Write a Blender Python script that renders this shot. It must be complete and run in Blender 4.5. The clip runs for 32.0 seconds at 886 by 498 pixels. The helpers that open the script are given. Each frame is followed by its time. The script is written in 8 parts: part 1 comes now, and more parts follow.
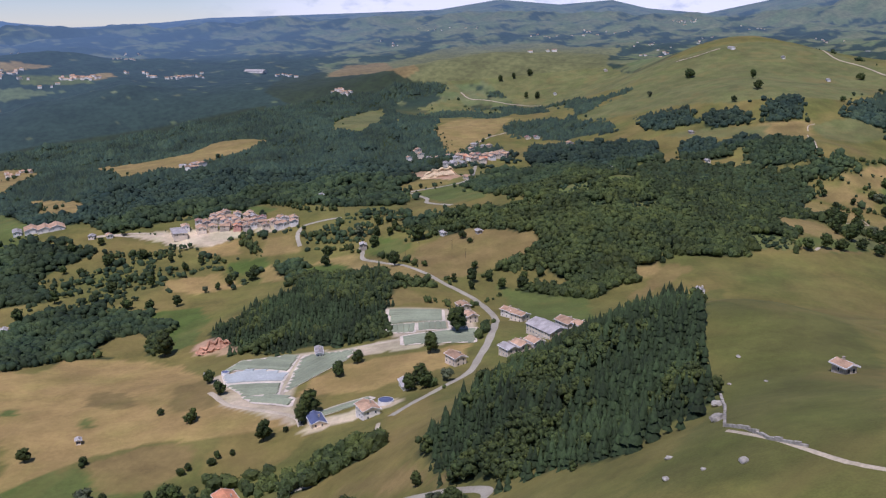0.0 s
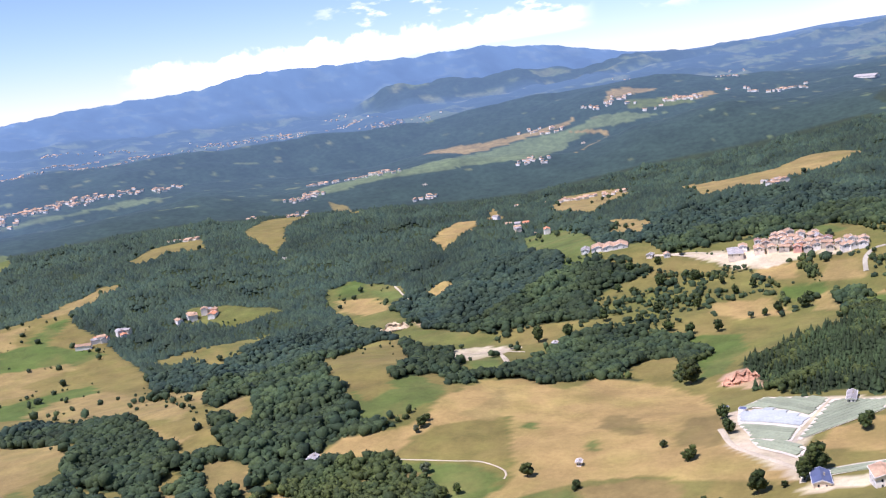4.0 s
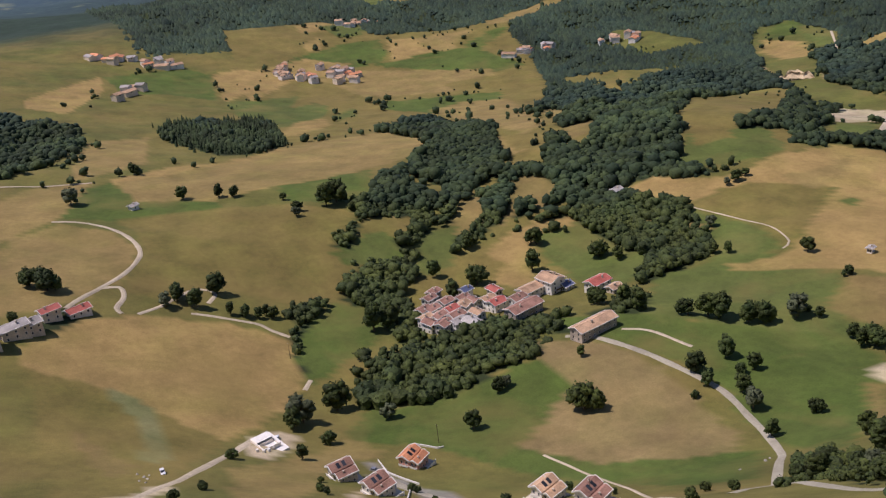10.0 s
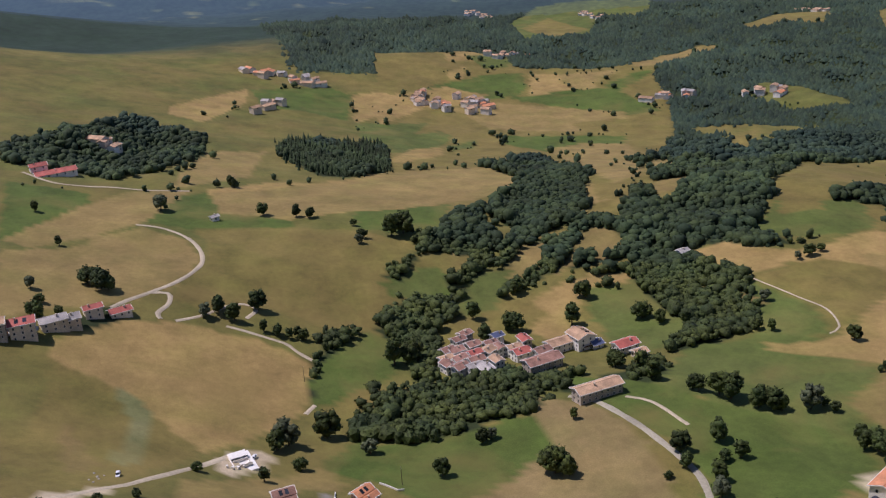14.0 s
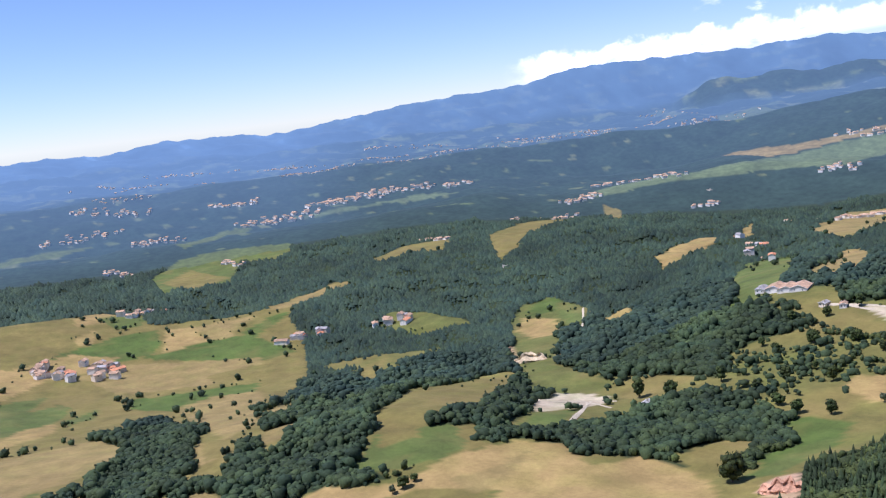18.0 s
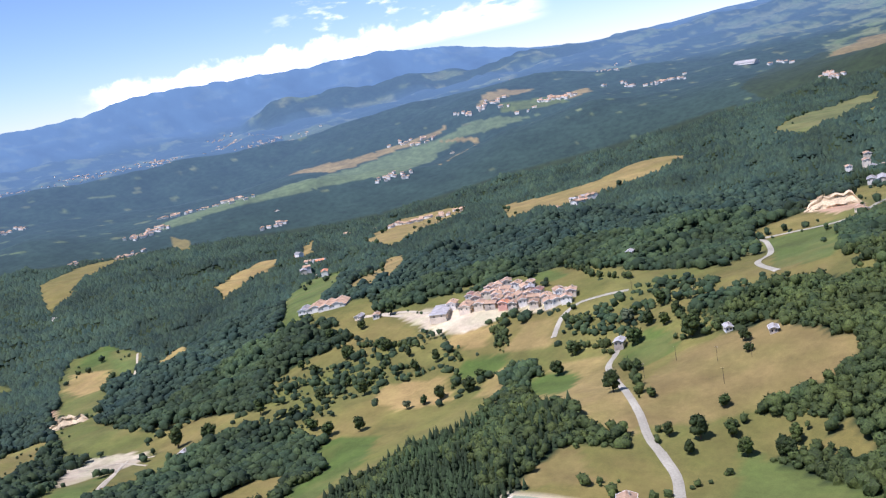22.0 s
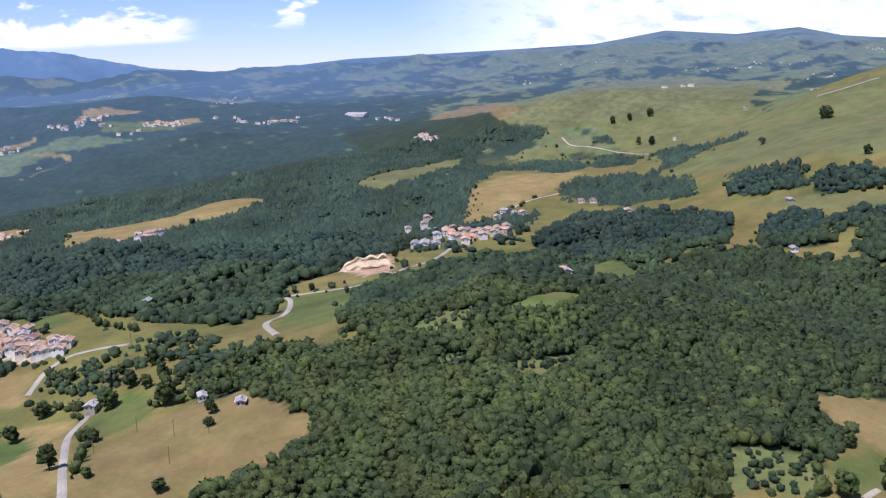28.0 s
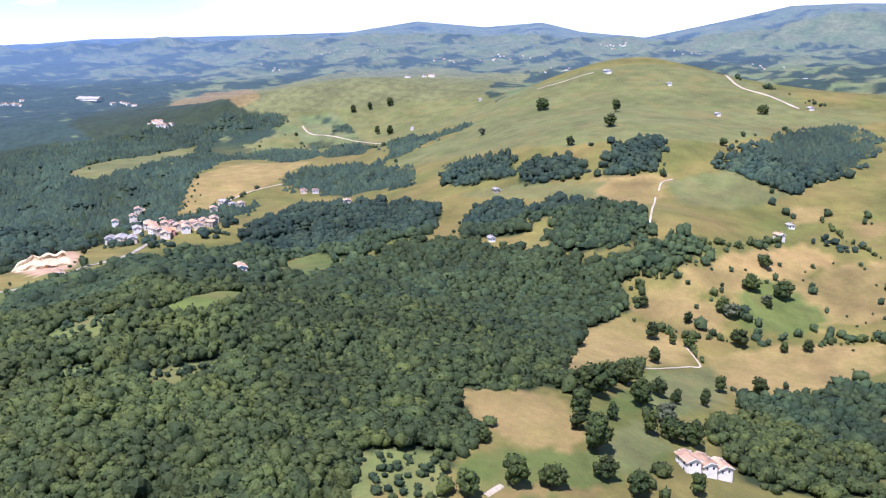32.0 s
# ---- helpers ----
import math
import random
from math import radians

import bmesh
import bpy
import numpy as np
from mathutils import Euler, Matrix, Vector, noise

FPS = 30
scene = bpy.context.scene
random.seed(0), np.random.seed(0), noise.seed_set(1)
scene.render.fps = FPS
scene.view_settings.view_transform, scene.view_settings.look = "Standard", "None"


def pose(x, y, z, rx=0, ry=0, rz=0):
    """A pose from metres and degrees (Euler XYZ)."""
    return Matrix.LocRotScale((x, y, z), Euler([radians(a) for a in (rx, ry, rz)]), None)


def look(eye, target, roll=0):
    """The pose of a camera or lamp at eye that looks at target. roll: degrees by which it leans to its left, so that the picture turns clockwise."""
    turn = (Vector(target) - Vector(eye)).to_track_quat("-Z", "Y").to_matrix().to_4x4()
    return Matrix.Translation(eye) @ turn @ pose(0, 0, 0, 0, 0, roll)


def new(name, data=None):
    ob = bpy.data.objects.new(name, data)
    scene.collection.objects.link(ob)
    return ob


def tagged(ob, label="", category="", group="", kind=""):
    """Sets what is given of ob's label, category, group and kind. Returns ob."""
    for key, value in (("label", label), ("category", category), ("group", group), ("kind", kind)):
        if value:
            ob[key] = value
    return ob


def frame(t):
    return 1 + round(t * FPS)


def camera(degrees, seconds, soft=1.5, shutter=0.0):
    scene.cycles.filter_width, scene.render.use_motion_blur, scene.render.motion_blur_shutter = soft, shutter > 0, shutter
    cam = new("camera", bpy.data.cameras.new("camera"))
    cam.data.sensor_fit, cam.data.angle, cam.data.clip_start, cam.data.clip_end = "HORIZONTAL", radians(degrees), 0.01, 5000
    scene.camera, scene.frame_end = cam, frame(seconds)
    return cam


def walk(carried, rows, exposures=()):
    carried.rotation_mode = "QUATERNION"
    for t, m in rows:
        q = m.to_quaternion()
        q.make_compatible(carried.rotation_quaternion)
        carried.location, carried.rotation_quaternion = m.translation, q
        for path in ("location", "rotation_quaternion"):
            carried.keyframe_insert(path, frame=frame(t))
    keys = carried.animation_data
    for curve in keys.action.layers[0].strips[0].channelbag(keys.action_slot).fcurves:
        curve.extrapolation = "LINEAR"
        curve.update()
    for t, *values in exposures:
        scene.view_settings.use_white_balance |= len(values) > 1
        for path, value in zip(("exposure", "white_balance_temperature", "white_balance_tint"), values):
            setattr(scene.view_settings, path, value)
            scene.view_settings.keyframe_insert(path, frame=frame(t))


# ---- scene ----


# seconds, stops, kelvin, tint
EXPOSURES = [
    (0.0, -0.10, 5570, 29), (1.0, 0.10, 5570, 30), (2.0, 0.30, 5620, 31), (2.5, 0.45, 5620, 31), (5.0, 0.75, 5720, 29), (6.0, 0.62, 5770, 30), (7.0, 0.42, 5920, 29), (8.0, 0.42, 5920, 29),
    (9.0, 0.00, 6270, 28), (11.0, -0.05, 6220, 27), (13.0, -0.10, 6120, 27), (15.5, -0.08, 5770, 28), (16.0, 0.04, 5670, 28), (17.0, 0.37, 5420, 26), (18.0, 0.52, 5420, 25), (19.0, 0.65, 5470, 23),
    (24.0, 0.50, 5440, 25), (28.0, 0.35, 5420, 28), (29.0, 0.45, 5420, 29), (30.0, 0.80, 5420, 31), (31.0, 0.96, 5420, 31), (32.0, 0.96, 5420, 31)]


# ---- the camera and its flight ----
cam = camera(49.39, 32.0, soft=1.25)
PATH = [
    (0, (-0.34, -0.23, 249.65), (-0.43, 97.15, 226.90), 0.09),
    (0.5, (7.18, 8.46, 248.95), (-1.88, 105.15, 225.09), 0.96),
    (1, (13.83, 16.49, 248.11), (-4.10, 112.00, 224.52), 2.00),
    (1.5, (19.85, 24.03, 247.22), (-7.35, 117.05, 222.56), 1.43),
    (2, (25.54, 31.51, 246.42), (-11.76, 120.72, 220.92), -1.33),
    (2.5, (31.39, 39.45, 245.71), (-16.42, 124.54, 223.93), -4.31),
    (4.5, (64.82, 69.20, 241.93), (4.23, 146.61, 223.53), -5.99),
    (5, (73.34, 76.53, 241.10), (9.13, 150.42, 220.65), -5.68),
    (5.5, (82.14, 83.68, 240.23), (14.93, 153.83, 216.54), -5.14),
    (6, (90.75, 91.33, 239.40), (23.77, 160.24, 211.73), -4.29),
    (6.5, (97.65, 98.70, 238.71), (35.88, 170.36, 206.31), -2.27),
    (7, (103.64, 105.61, 238.11), (42.97, 176.04, 201.24), -1.57),
    (7.5, (110.30, 114.15, 237.29), (37.11, 171.76, 200.92), -4.99),
    (8, (117.54, 123.67, 236.11), (34.07, 170.19, 206.61), -7.30),
    (8.5, (124.53, 133.17, 234.61), (37.44, 172.84, 205.60), -7.85),
    (9, (130.84, 142.44, 233.38), (44.04, 179.74, 200.60), -7.45),
    (9.5, (136.22, 150.71, 232.60), (50.34, 186.58, 196.02), -6.82),
    (10, (140.98, 158.45, 232.18), (55.77, 193.11, 192.96), -6.24),
    (10.5, (145.19, 166.41, 232.03), (60.22, 200.11, 191.49), -5.50),
    (11, (149.11, 175.01, 232.17), (63.81, 207.90, 191.66), -4.52),
    (11.5, (153.26, 184.38, 232.68), (66.78, 215.59, 193.33), -3.71),
    (12, (157.71, 194.46, 233.55), (69.58, 222.64, 195.62), -3.19),
    (12.5, (161.54, 204.88, 234.60), (71.89, 229.56, 197.80), -3.14),
    (13, (164.56, 215.40, 235.58), (73.67, 236.55, 199.62), -3.42),
    (13.5, (167.54, 225.80, 236.50), (75.88, 244.34, 201.09), -3.86),
    (15.5, (178.72, 267.35, 241.12), (87.96, 293.61, 208.37), -3.00),
    (16, (181.78, 276.48, 241.68), (95.23, 316.54, 211.61), -1.85),
    (16.5, (183.37, 284.99, 241.95), (100.13, 333.51, 215.17), -2.26),
    (17, (184.62, 293.78, 241.92), (101.31, 343.96, 218.66), -4.25),
    (17.5, (186.30, 302.97, 241.78), (102.22, 353.55, 222.53), -6.05),
    (18, (188.51, 312.23, 241.41), (104.15, 363.88, 226.71), -6.62),
    (18.5, (190.89, 321.47, 240.75), (106.76, 374.13, 228.49), -6.58),
    (19, (193.11, 330.61, 239.94), (110.12, 385.22, 228.51), -6.51),
    (19.5, (195.23, 339.95, 239.13), (114.42, 397.95, 228.87), -6.25),
    (20, (197.46, 349.94, 238.33), (120.02, 412.64, 229.88), -5.86),
    (20.5, (199.76, 360.56, 237.46), (127.13, 428.93, 230.39), -5.78),
    (21, (201.96, 371.41, 236.43), (135.01, 445.26, 228.36), -6.54),
    (21.5, (203.83, 382.19, 235.46), (142.60, 460.32, 223.34), -8.13),
    (22, (206.79, 392.73, 234.67), (150.56, 473.37, 216.34), -10.06),
    (22.5, (210.22, 402.79, 234.06), (157.53, 485.32, 213.74), -10.96),
    (23, (214.29, 412.28, 233.37), (164.59, 496.75, 213.55), -10.91),
    (23.5, (218.96, 421.04, 232.65), (171.54, 507.02, 213.66), -10.83),
    (24, (223.95, 429.41, 231.96), (178.94, 516.88, 213.97), -10.48),
    (24.5, (229.07, 437.50, 231.26), (186.53, 526.39, 214.29), -9.96),
    (25, (233.99, 445.26, 230.64), (194.05, 535.49, 214.39), -9.31),
    (25.5, (239.46, 452.74, 229.97), (202.27, 544.23, 214.30), -8.27),
    (27.5, (264.27, 479.41, 228.44), (239.41, 574.68, 210.98), -2.01),
    (28, (271.49, 484.49, 228.44), (249.67, 580.30, 209.90), -1.23),
    (28.5, (279.27, 489.06, 228.53), (260.29, 585.25, 208.83), -1.11),
    (29, (287.81, 492.83, 228.65), (271.89, 589.37, 208.01), -1.22),
    (29.5, (296.59, 496.66, 228.63), (283.77, 593.56, 207.48), -1.21),
    (30, (305.08, 501.21, 228.43), (295.43, 598.47, 207.26), -0.99),
    (30.5, (313.19, 506.06, 228.11), (306.74, 603.62, 207.14), -0.57),
    (31, (321.31, 511.01, 227.76), (317.95, 608.80, 207.12), -0.16),
    (31.5, (329.57, 516.18, 227.46), (328.85, 614.09, 207.17), 0.17),
    (32, (338.10, 521.41, 227.20), (339.59, 619.39, 207.29), 0.42),
]
walk(cam, [(t, look(eye, target, roll)) for t, eye, target, roll in PATH], exposures=EXPOSURES)


# ---- sky, sun and clouds ----
SUN_TURN, SUN_HEIGHT = radians(205), radians(62)
world = bpy.data.worlds.new("sky")
scene.world = world
world.use_nodes = True
wn, wl = world.node_tree.nodes, world.node_tree.links
sky = wn.new("ShaderNodeTexSky")
sky.sky_type, sky.sun_disc = "NISHITA", False
sky.sun_elevation, sky.sun_rotation = SUN_HEIGHT, SUN_TURN
sky.air_density, sky.dust_density, sky.ozone_density, sky.altitude = 1.0, 0.0, 3.0, 2000


def wmath(op, a, b=None, c=None):
    node = wn.new("ShaderNodeMath")
    node.operation = op
    for k, v in enumerate((a, b, c)):
        if v is None:
            continue
        if isinstance(v, (int, float)):
            node.inputs[k].default_value = v
        else:
            wl.new(v, node.inputs[k])
    return node.outputs[0]


def wband(value, low, high, soft):
    """1 between low and high, fading to 0 over soft on both sides."""
    up = wn.new("ShaderNodeMapRange")
    up.interpolation_type = "SMOOTHSTEP"
    wl.new(value, up.inputs[0])
    up.inputs[1].default_value, up.inputs[2].default_value = low - soft, low
    down = wn.new("ShaderNodeMapRange")
    down.interpolation_type = "SMOOTHSTEP"
    wl.new(value, down.inputs[0])
    down.inputs[1].default_value, down.inputs[2].default_value = high, high + soft
    down.inputs[3].default_value, down.inputs[4].default_value = 1.0, 0.0
    return wmath("MULTIPLY", up.outputs[0], down.outputs[0])


way = wn.new("ShaderNodeTexCoord").outputs["Generated"]
split = wn.new("ShaderNodeSeparateXYZ")
wl.new(way, split.inputs[0])
height = wmath("MULTIPLY", wmath("ARCSINE", split.outputs[2]), 57.3)
left_turn = wmath("MULTIPLY", wmath("ARCTAN2", wmath("MULTIPLY", split.outputs[0], -1.0), split.outputs[1]), 57.3)


def cloud_noise(turn_scale, height_scale, detail, shift):
    spot = wn.new("ShaderNodeCombineXYZ")
    wl.new(wmath("MULTIPLY", left_turn, turn_scale), spot.inputs[0])
    wl.new(wmath("MULTIPLY", height, height_scale), spot.inputs[1])
    spot.inputs[2].default_value = shift
    tex = wn.new("ShaderNodeTexNoise")
    tex.inputs["Scale"].default_value, tex.inputs["Detail"].default_value, tex.inputs["Roughness"].default_value = 1.0, detail, 0.55
    wl.new(spot.outputs[0], tex.inputs["Vector"])
    return tex.outputs["Fac"]


# a bank of cumulus lies along the great massif; its flat foot leans with the ridge
bank_foot = wmath("MULTIPLY_ADD", left_turn, -0.045, 3.3)
over_foot = wmath("SUBTRACT", height, bank_foot)
bank_top = wmath("MULTIPLY_ADD", cloud_noise(0.5, 0.5, 5.0, 3.0), 2.8, -0.3)
bank = wmath("MULTIPLY", wband(wmath("SUBTRACT", bank_top, over_foot), 0.25, 60.0, 0.4), wband(over_foot, 0.0, 20.0, 0.5))
bank = wmath("MULTIPLY", bank, wband(left_turn, 28.5, 51.5, 2.5))
puff = wband(cloud_noise(0.22, 0.62, 6.0, 8.6), 0.63, 2.0, 0.08)
puff = wmath("MULTIPLY", puff, wmath("MULTIPLY", wband(height, 3.4, 11.0, 1.4), wband(left_turn, -60.0, 38.0, 6.0)))
veil = wband(cloud_noise(0.05, 0.5, 3.0, 1.3), 0.35, 2.0, 0.3)
veil = wmath("MULTIPLY", wmath("MULTIPLY", veil, 0.75), wmath("MULTIPLY", wband(height, -3.0, 4.5, 4.0), wband(left_turn, -120.0, 4.0, 12.0)))
cover = wmath("MAXIMUM", wmath("MAXIMUM", bank, puff), veil)
shade = wn.new("ShaderNodeMixRGB")
shade.inputs[1].default_value, shade.inputs[2].default_value = (6.5, 7.2, 8.6, 1), (11.5, 11.5, 11.8, 1)
wl.new(wband(cloud_noise(0.5, 1.1, 4.0, 5.0), 0.5, 3.0, 0.25), shade.inputs[0])
mix = wn.new("ShaderNodeMixRGB")
wl.new(cover, mix.inputs[0])
wl.new(sky.outputs[0], mix.inputs[1])
wl.new(shade.outputs[0], mix.inputs[2])
wl.new(mix.outputs[0], wn["Background"].inputs[0])
wn["Background"].inputs[1].default_value = 0.085
sun = new("sun", bpy.data.lights.new("sun", "SUN"))
sun.data.energy, sun.data.angle, sun.data.color = 4.0, radians(0.5), (1.0, 0.95, 0.87)
sun_way = Vector((math.sin(SUN_TURN) * math.cos(SUN_HEIGHT), math.cos(SUN_TURN) * math.cos(SUN_HEIGHT), math.sin(SUN_HEIGHT)))
sun.rotation_euler = sun_way.to_track_quat("Z", "Y").to_euler()
sun.location = (0, 0, 900)


# ---- materials ----
def material(name, rough=0.8, metal=0.0):
    m = bpy.data.materials.new(name)
    m.use_nodes = True
    bsdf = m.node_tree.nodes["Principled BSDF"]
    bsdf.inputs["Roughness"].default_value, bsdf.inputs["Metallic"].default_value = rough, metal
    bsdf.inputs["Specular IOR Level"].default_value = 0.25
    return m, m.node_tree.nodes, m.node_tree.links, bsdf


def varied(name, colour, rough=0.8, coarse=0.05, fine=0.6, spread=0.25, each=0.0, bump=0.0, metal=0.0, island=0.0, hue=False, speck=0.45):
    """A surface of one colour with stains at two sizes, and by choice a tone of its own for each object or island."""
    m, nodes, links, bsdf = material(name, rough, metal)
    place = nodes.new("ShaderNodeNewGeometry")
    tone = None
    for scale, share in ((coarse, 0.55), (fine, speck)):
        tex = nodes.new("ShaderNodeTexNoise")
        tex.inputs["Scale"].default_value, tex.inputs["Detail"].default_value = scale, 5.0
        links.new(place.outputs["Position"], tex.inputs["Vector"])
        span = nodes.new("ShaderNodeMapRange")
        span.inputs[1].default_value, span.inputs[2].default_value = 0.3, 0.7
        span.inputs[3].default_value, span.inputs[4].default_value = 1 - spread * share * 1.6, 1 + spread * share * 1.6
        links.new(tex.outputs["Fac"], span.inputs[0])
        if tone is None:
            tone = span.outputs[0]
        else:
            times = nodes.new("ShaderNodeMath")
            times.operation = "MULTIPLY"
            links.new(tone, times.inputs[0])
            links.new(span.outputs[0], times.inputs[1])
            tone = times.outputs[0]
        last = tex
    for source, amount in (("each", each), ("island", island)):
        if amount:
            out = nodes.new("ShaderNodeObjectInfo").outputs["Random"] if source == "each" else place.outputs["Random Per Island"]
            span = nodes.new("ShaderNodeMapRange")
            span.inputs[3].default_value, span.inputs[4].default_value = 1 - amount, 1 + amount
            links.new(out, span.inputs[0])
            times = nodes.new("ShaderNodeMath")
            times.operation = "MULTIPLY"
            links.new(tone, times.inputs[0])
            links.new(span.outputs[0], times.inputs[1])
            tone = times.outputs[0]
    scaled = nodes.new("ShaderNodeVectorMath")
    scaled.operation = "SCALE"
    scaled.inputs[0].default_value = colour
    links.new(tone, scaled.inputs["Scale"])
    if hue:
        # young yellowish and old bluish foliage in patches and tree by tree
        drift = nodes.new("ShaderNodeTexNoise")
        drift.inputs["Scale"].default_value, drift.inputs["Detail"].default_value = 0.045, 6.0
        links.new(place.outputs["Position"], drift.inputs["Vector"])
        both = nodes.new("ShaderNodeMath")
        both.operation = "MULTIPLY_ADD"
        both.inputs[1].default_value = 0.22
        links.new(place.outputs["Random Per Island"], both.inputs[0])
        links.new(drift.outputs["Fac"], both.inputs[2])
        span = nodes.new("ShaderNodeMapRange")
        span.inputs[1].default_value, span.inputs[2].default_value = 0.4, 0.82
        links.new(both.outputs[0], span.inputs[0])
        shift = nodes.new("ShaderNodeMixRGB")
        shift.inputs[1].default_value, shift.inputs[2].default_value = (0.80, 0.90, 1.03, 1), (1.28, 1.14, 0.92, 1)
        links.new(span.outputs[0], shift.inputs[0])
        tinted = nodes.new("ShaderNodeVectorMath")
        tinted.operation = "MULTIPLY"
        links.new(scaled.outputs[0], tinted.inputs[0])
        links.new(shift.outputs[0], tinted.inputs[1])
        scaled = tinted
    links.new(scaled.outputs[0], bsdf.inputs["Base Color"])
    if bump:
        b = nodes.new("ShaderNodeBump")
        b.inputs["Strength"].default_value, b.inputs["Distance"].default_value = 0.9, bump
        links.new(last.outputs["Fac"], b.inputs["Height"])
        links.new(b.outputs[0], bsdf.inputs["Normal"])
    return m


LEAF = varied("leaf_wood", (0.049, 0.068, 0.018), 0.75, 0.02, 1.1, 0.34, island=0.26, bump=0.5, hue=True, speck=0.95)
LEAF_LIGHT = varied("leaf_light", (0.040, 0.057, 0.013), 0.75, 0.3, 1.4, 0.6, each=0.3, bump=0.3, hue=True)
LEAF_PALE = varied("leaf_grey_green", (0.085, 0.10, 0.05), 0.8, 0.3, 1.6, 0.35, each=0.2, bump=0.3)
# leaf colours of woods farther off, shifted to blue in place of haze
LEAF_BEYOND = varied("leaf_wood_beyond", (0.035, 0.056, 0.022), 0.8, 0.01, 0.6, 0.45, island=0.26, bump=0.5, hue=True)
HAZED_LEAF = varied("hazed_leaf_wood", (0.031, 0.053, 0.033), 0.85, 0.006, 0.25, 0.4, island=0.2, bump=0.5, hue=True)
LEAF_DARK = varied("dark_leaf_wood", (0.035, 0.051, 0.015), 0.75, 0.02, 1.1, 0.3, island=0.22, bump=0.5, speck=0.95)
FIR = varied("fir_wood", (0.028, 0.045, 0.015), 0.8, 0.02, 0.8, 0.5, island=0.3, bump=0.6)
BARK = varied("bark", (0.10, 0.075, 0.05), 0.9, 0.4, 3.0, 0.3)
WALL_TINTS = {
    "white": varied("white_render", (0.80, 0.745, 0.65), 0.85, 0.15, 1.5, 0.18, each=0.12),
    "cream": varied("cream_render", (0.72, 0.61, 0.46), 0.85, 0.15, 1.5, 0.2, each=0.12),
    "stone": varied("stone_wall", (0.49, 0.42, 0.33), 0.9, 0.2, 2.0, 0.35, each=0.15),
    "orange": varied("orange_render", (0.60, 0.33, 0.25), 0.85, 0.15, 1.5, 0.2),
}
ROOF_TINTS = {
    "tan": varied("weathered_tiles", (0.44, 0.285, 0.175), 0.85, 0.2, 2.2, 0.35, each=0.2),
    "dark": varied("dark_tiles", (0.30, 0.165, 0.12), 0.8, 0.2, 2.2, 0.35, each=0.15),
    "red": varied("red_roof", (0.42, 0.12, 0.09), 0.7, 0.2, 2.2, 0.25, each=0.12),
    "orange": varied("orange_tiles", (0.60, 0.26, 0.13), 0.75, 0.2, 2.2, 0.25, each=0.1),
    "grey": varied("grey_roof", (0.36, 0.33, 0.30), 0.75, 0.2, 2.2, 0.3, each=0.2),
    "blue": varied("blue_grey_roof", (0.10, 0.12, 0.20), 0.5, 0.2, 2.2, 0.2),
}
TRIM = varied("pale_trim", (0.76, 0.73, 0.67), 0.8, 0.3, 2.0, 0.1)
GLASS = varied("window_glass", (0.035, 0.04, 0.05), 0.12, 0.3, 2.0, 0.2, each=0.4)
SHUTTER = varied("brown_shutter", (0.14, 0.07, 0.035), 0.6, 0.3, 2.0, 0.2)
PAVED = varied("asphalt", (0.36, 0.325, 0.24), 0.85, 0.05, 0.9, 0.2)
PALE_PAVING = varied("pale_paving", (0.63, 0.55, 0.43), 0.85, 0.1, 1.2, 0.2)
TRACK = varied("pale_gravel_track", (0.47, 0.395, 0.275), 0.9, 0.05, 0.9, 0.25)
NET = varied("nursery_net", (0.27, 0.295, 0.185), 0.7, 0.04, 0.7, 0.2, each=0.12)
NET_PALE = varied("pale_nursery_net", (0.38, 0.40, 0.37), 0.7, 0.04, 0.7, 0.2, each=0.1)
ROCK = varied("pale_rock", (0.34, 0.31, 0.25), 0.9, 0.08, 0.8, 0.35, bump=0.3)
RED_ROCK = varied("red_earth_cut", (0.50, 0.27, 0.16), 0.9, 0.08, 0.7, 0.4, bump=0.4)
SAND_ROCK = varied("sand_rock_cut", (0.62, 0.48, 0.29), 0.9, 0.08, 0.7, 0.35, bump=0.4)


# ---- the lie of the land: rises (and hollows, where negative) ----
BASE_LEVEL = 143.0
rises = []


def rise(x, y, height, wide):
    rises.append((x, y, height, float(wide)))


rise(40, 560, 52.9, 700)
rise(-386, 952, -36.3, 700)
rise(-384, 153, -47.6, 700)
rise(463, 973, -223.6, 700)
rise(-24, 1441, 109.2, 700)
rise(-1002, 1044, -92.2, 700)
rise(-1096, 447, -117.5, 700)
rise(-607, 1568, -112.7, 700)
rise(575, 1791, -36.2, 700)
rise(-221, 1981, -42.1, 700)
rise(-800, 2100, 25.3, 700)
rise(-1700, 450, -51.5, 700)
rise(876, 2343, 52.3, 700)
rise(245, 2824, -168.9, 700)
rise(-1558, 2209, -166.7, 700)
rise(-2200, 1216, -182.5, 700)
rise(-1300, 2750, -135.7, 700)
rise(-2500, 200, -147.2, 700)
rise(919, 2973, 44.0, 700)
rise(-191, 3392, -21.1, 700)
rise(407, 3540, -13.1, 700)
rise(-1548, 3886, -103.0, 700)
rise(-3649, 2354, -237.2, 700)
rise(40, 560, 20.2, 260)
rise(-166, 586, -27.0, 260)
rise(-95, 382, -23.2, 260)
rise(100, 854, -6.9, 260)
rise(260, 420, -9.1, 260)
rise(-320, 741, -5.2, 260)
rise(-315, 441, -27.3, 260)
rise(109, 249, 60.5, 260)
rise(-80, 978, -21.3, 260)
rise(-269, 234, -55.4, 260)
rise(302, 1012, 83.4, 260)
rise(-386, 952, -38.2, 260)
rise(-536, 723, 23.0, 260)
rise(35, 1165, 49.5, 260)
rise(-515, 312, -4.1, 260)
rise(-278, 1146, -7.5, 260)
rise(-510, 1146, 32.8, 260)
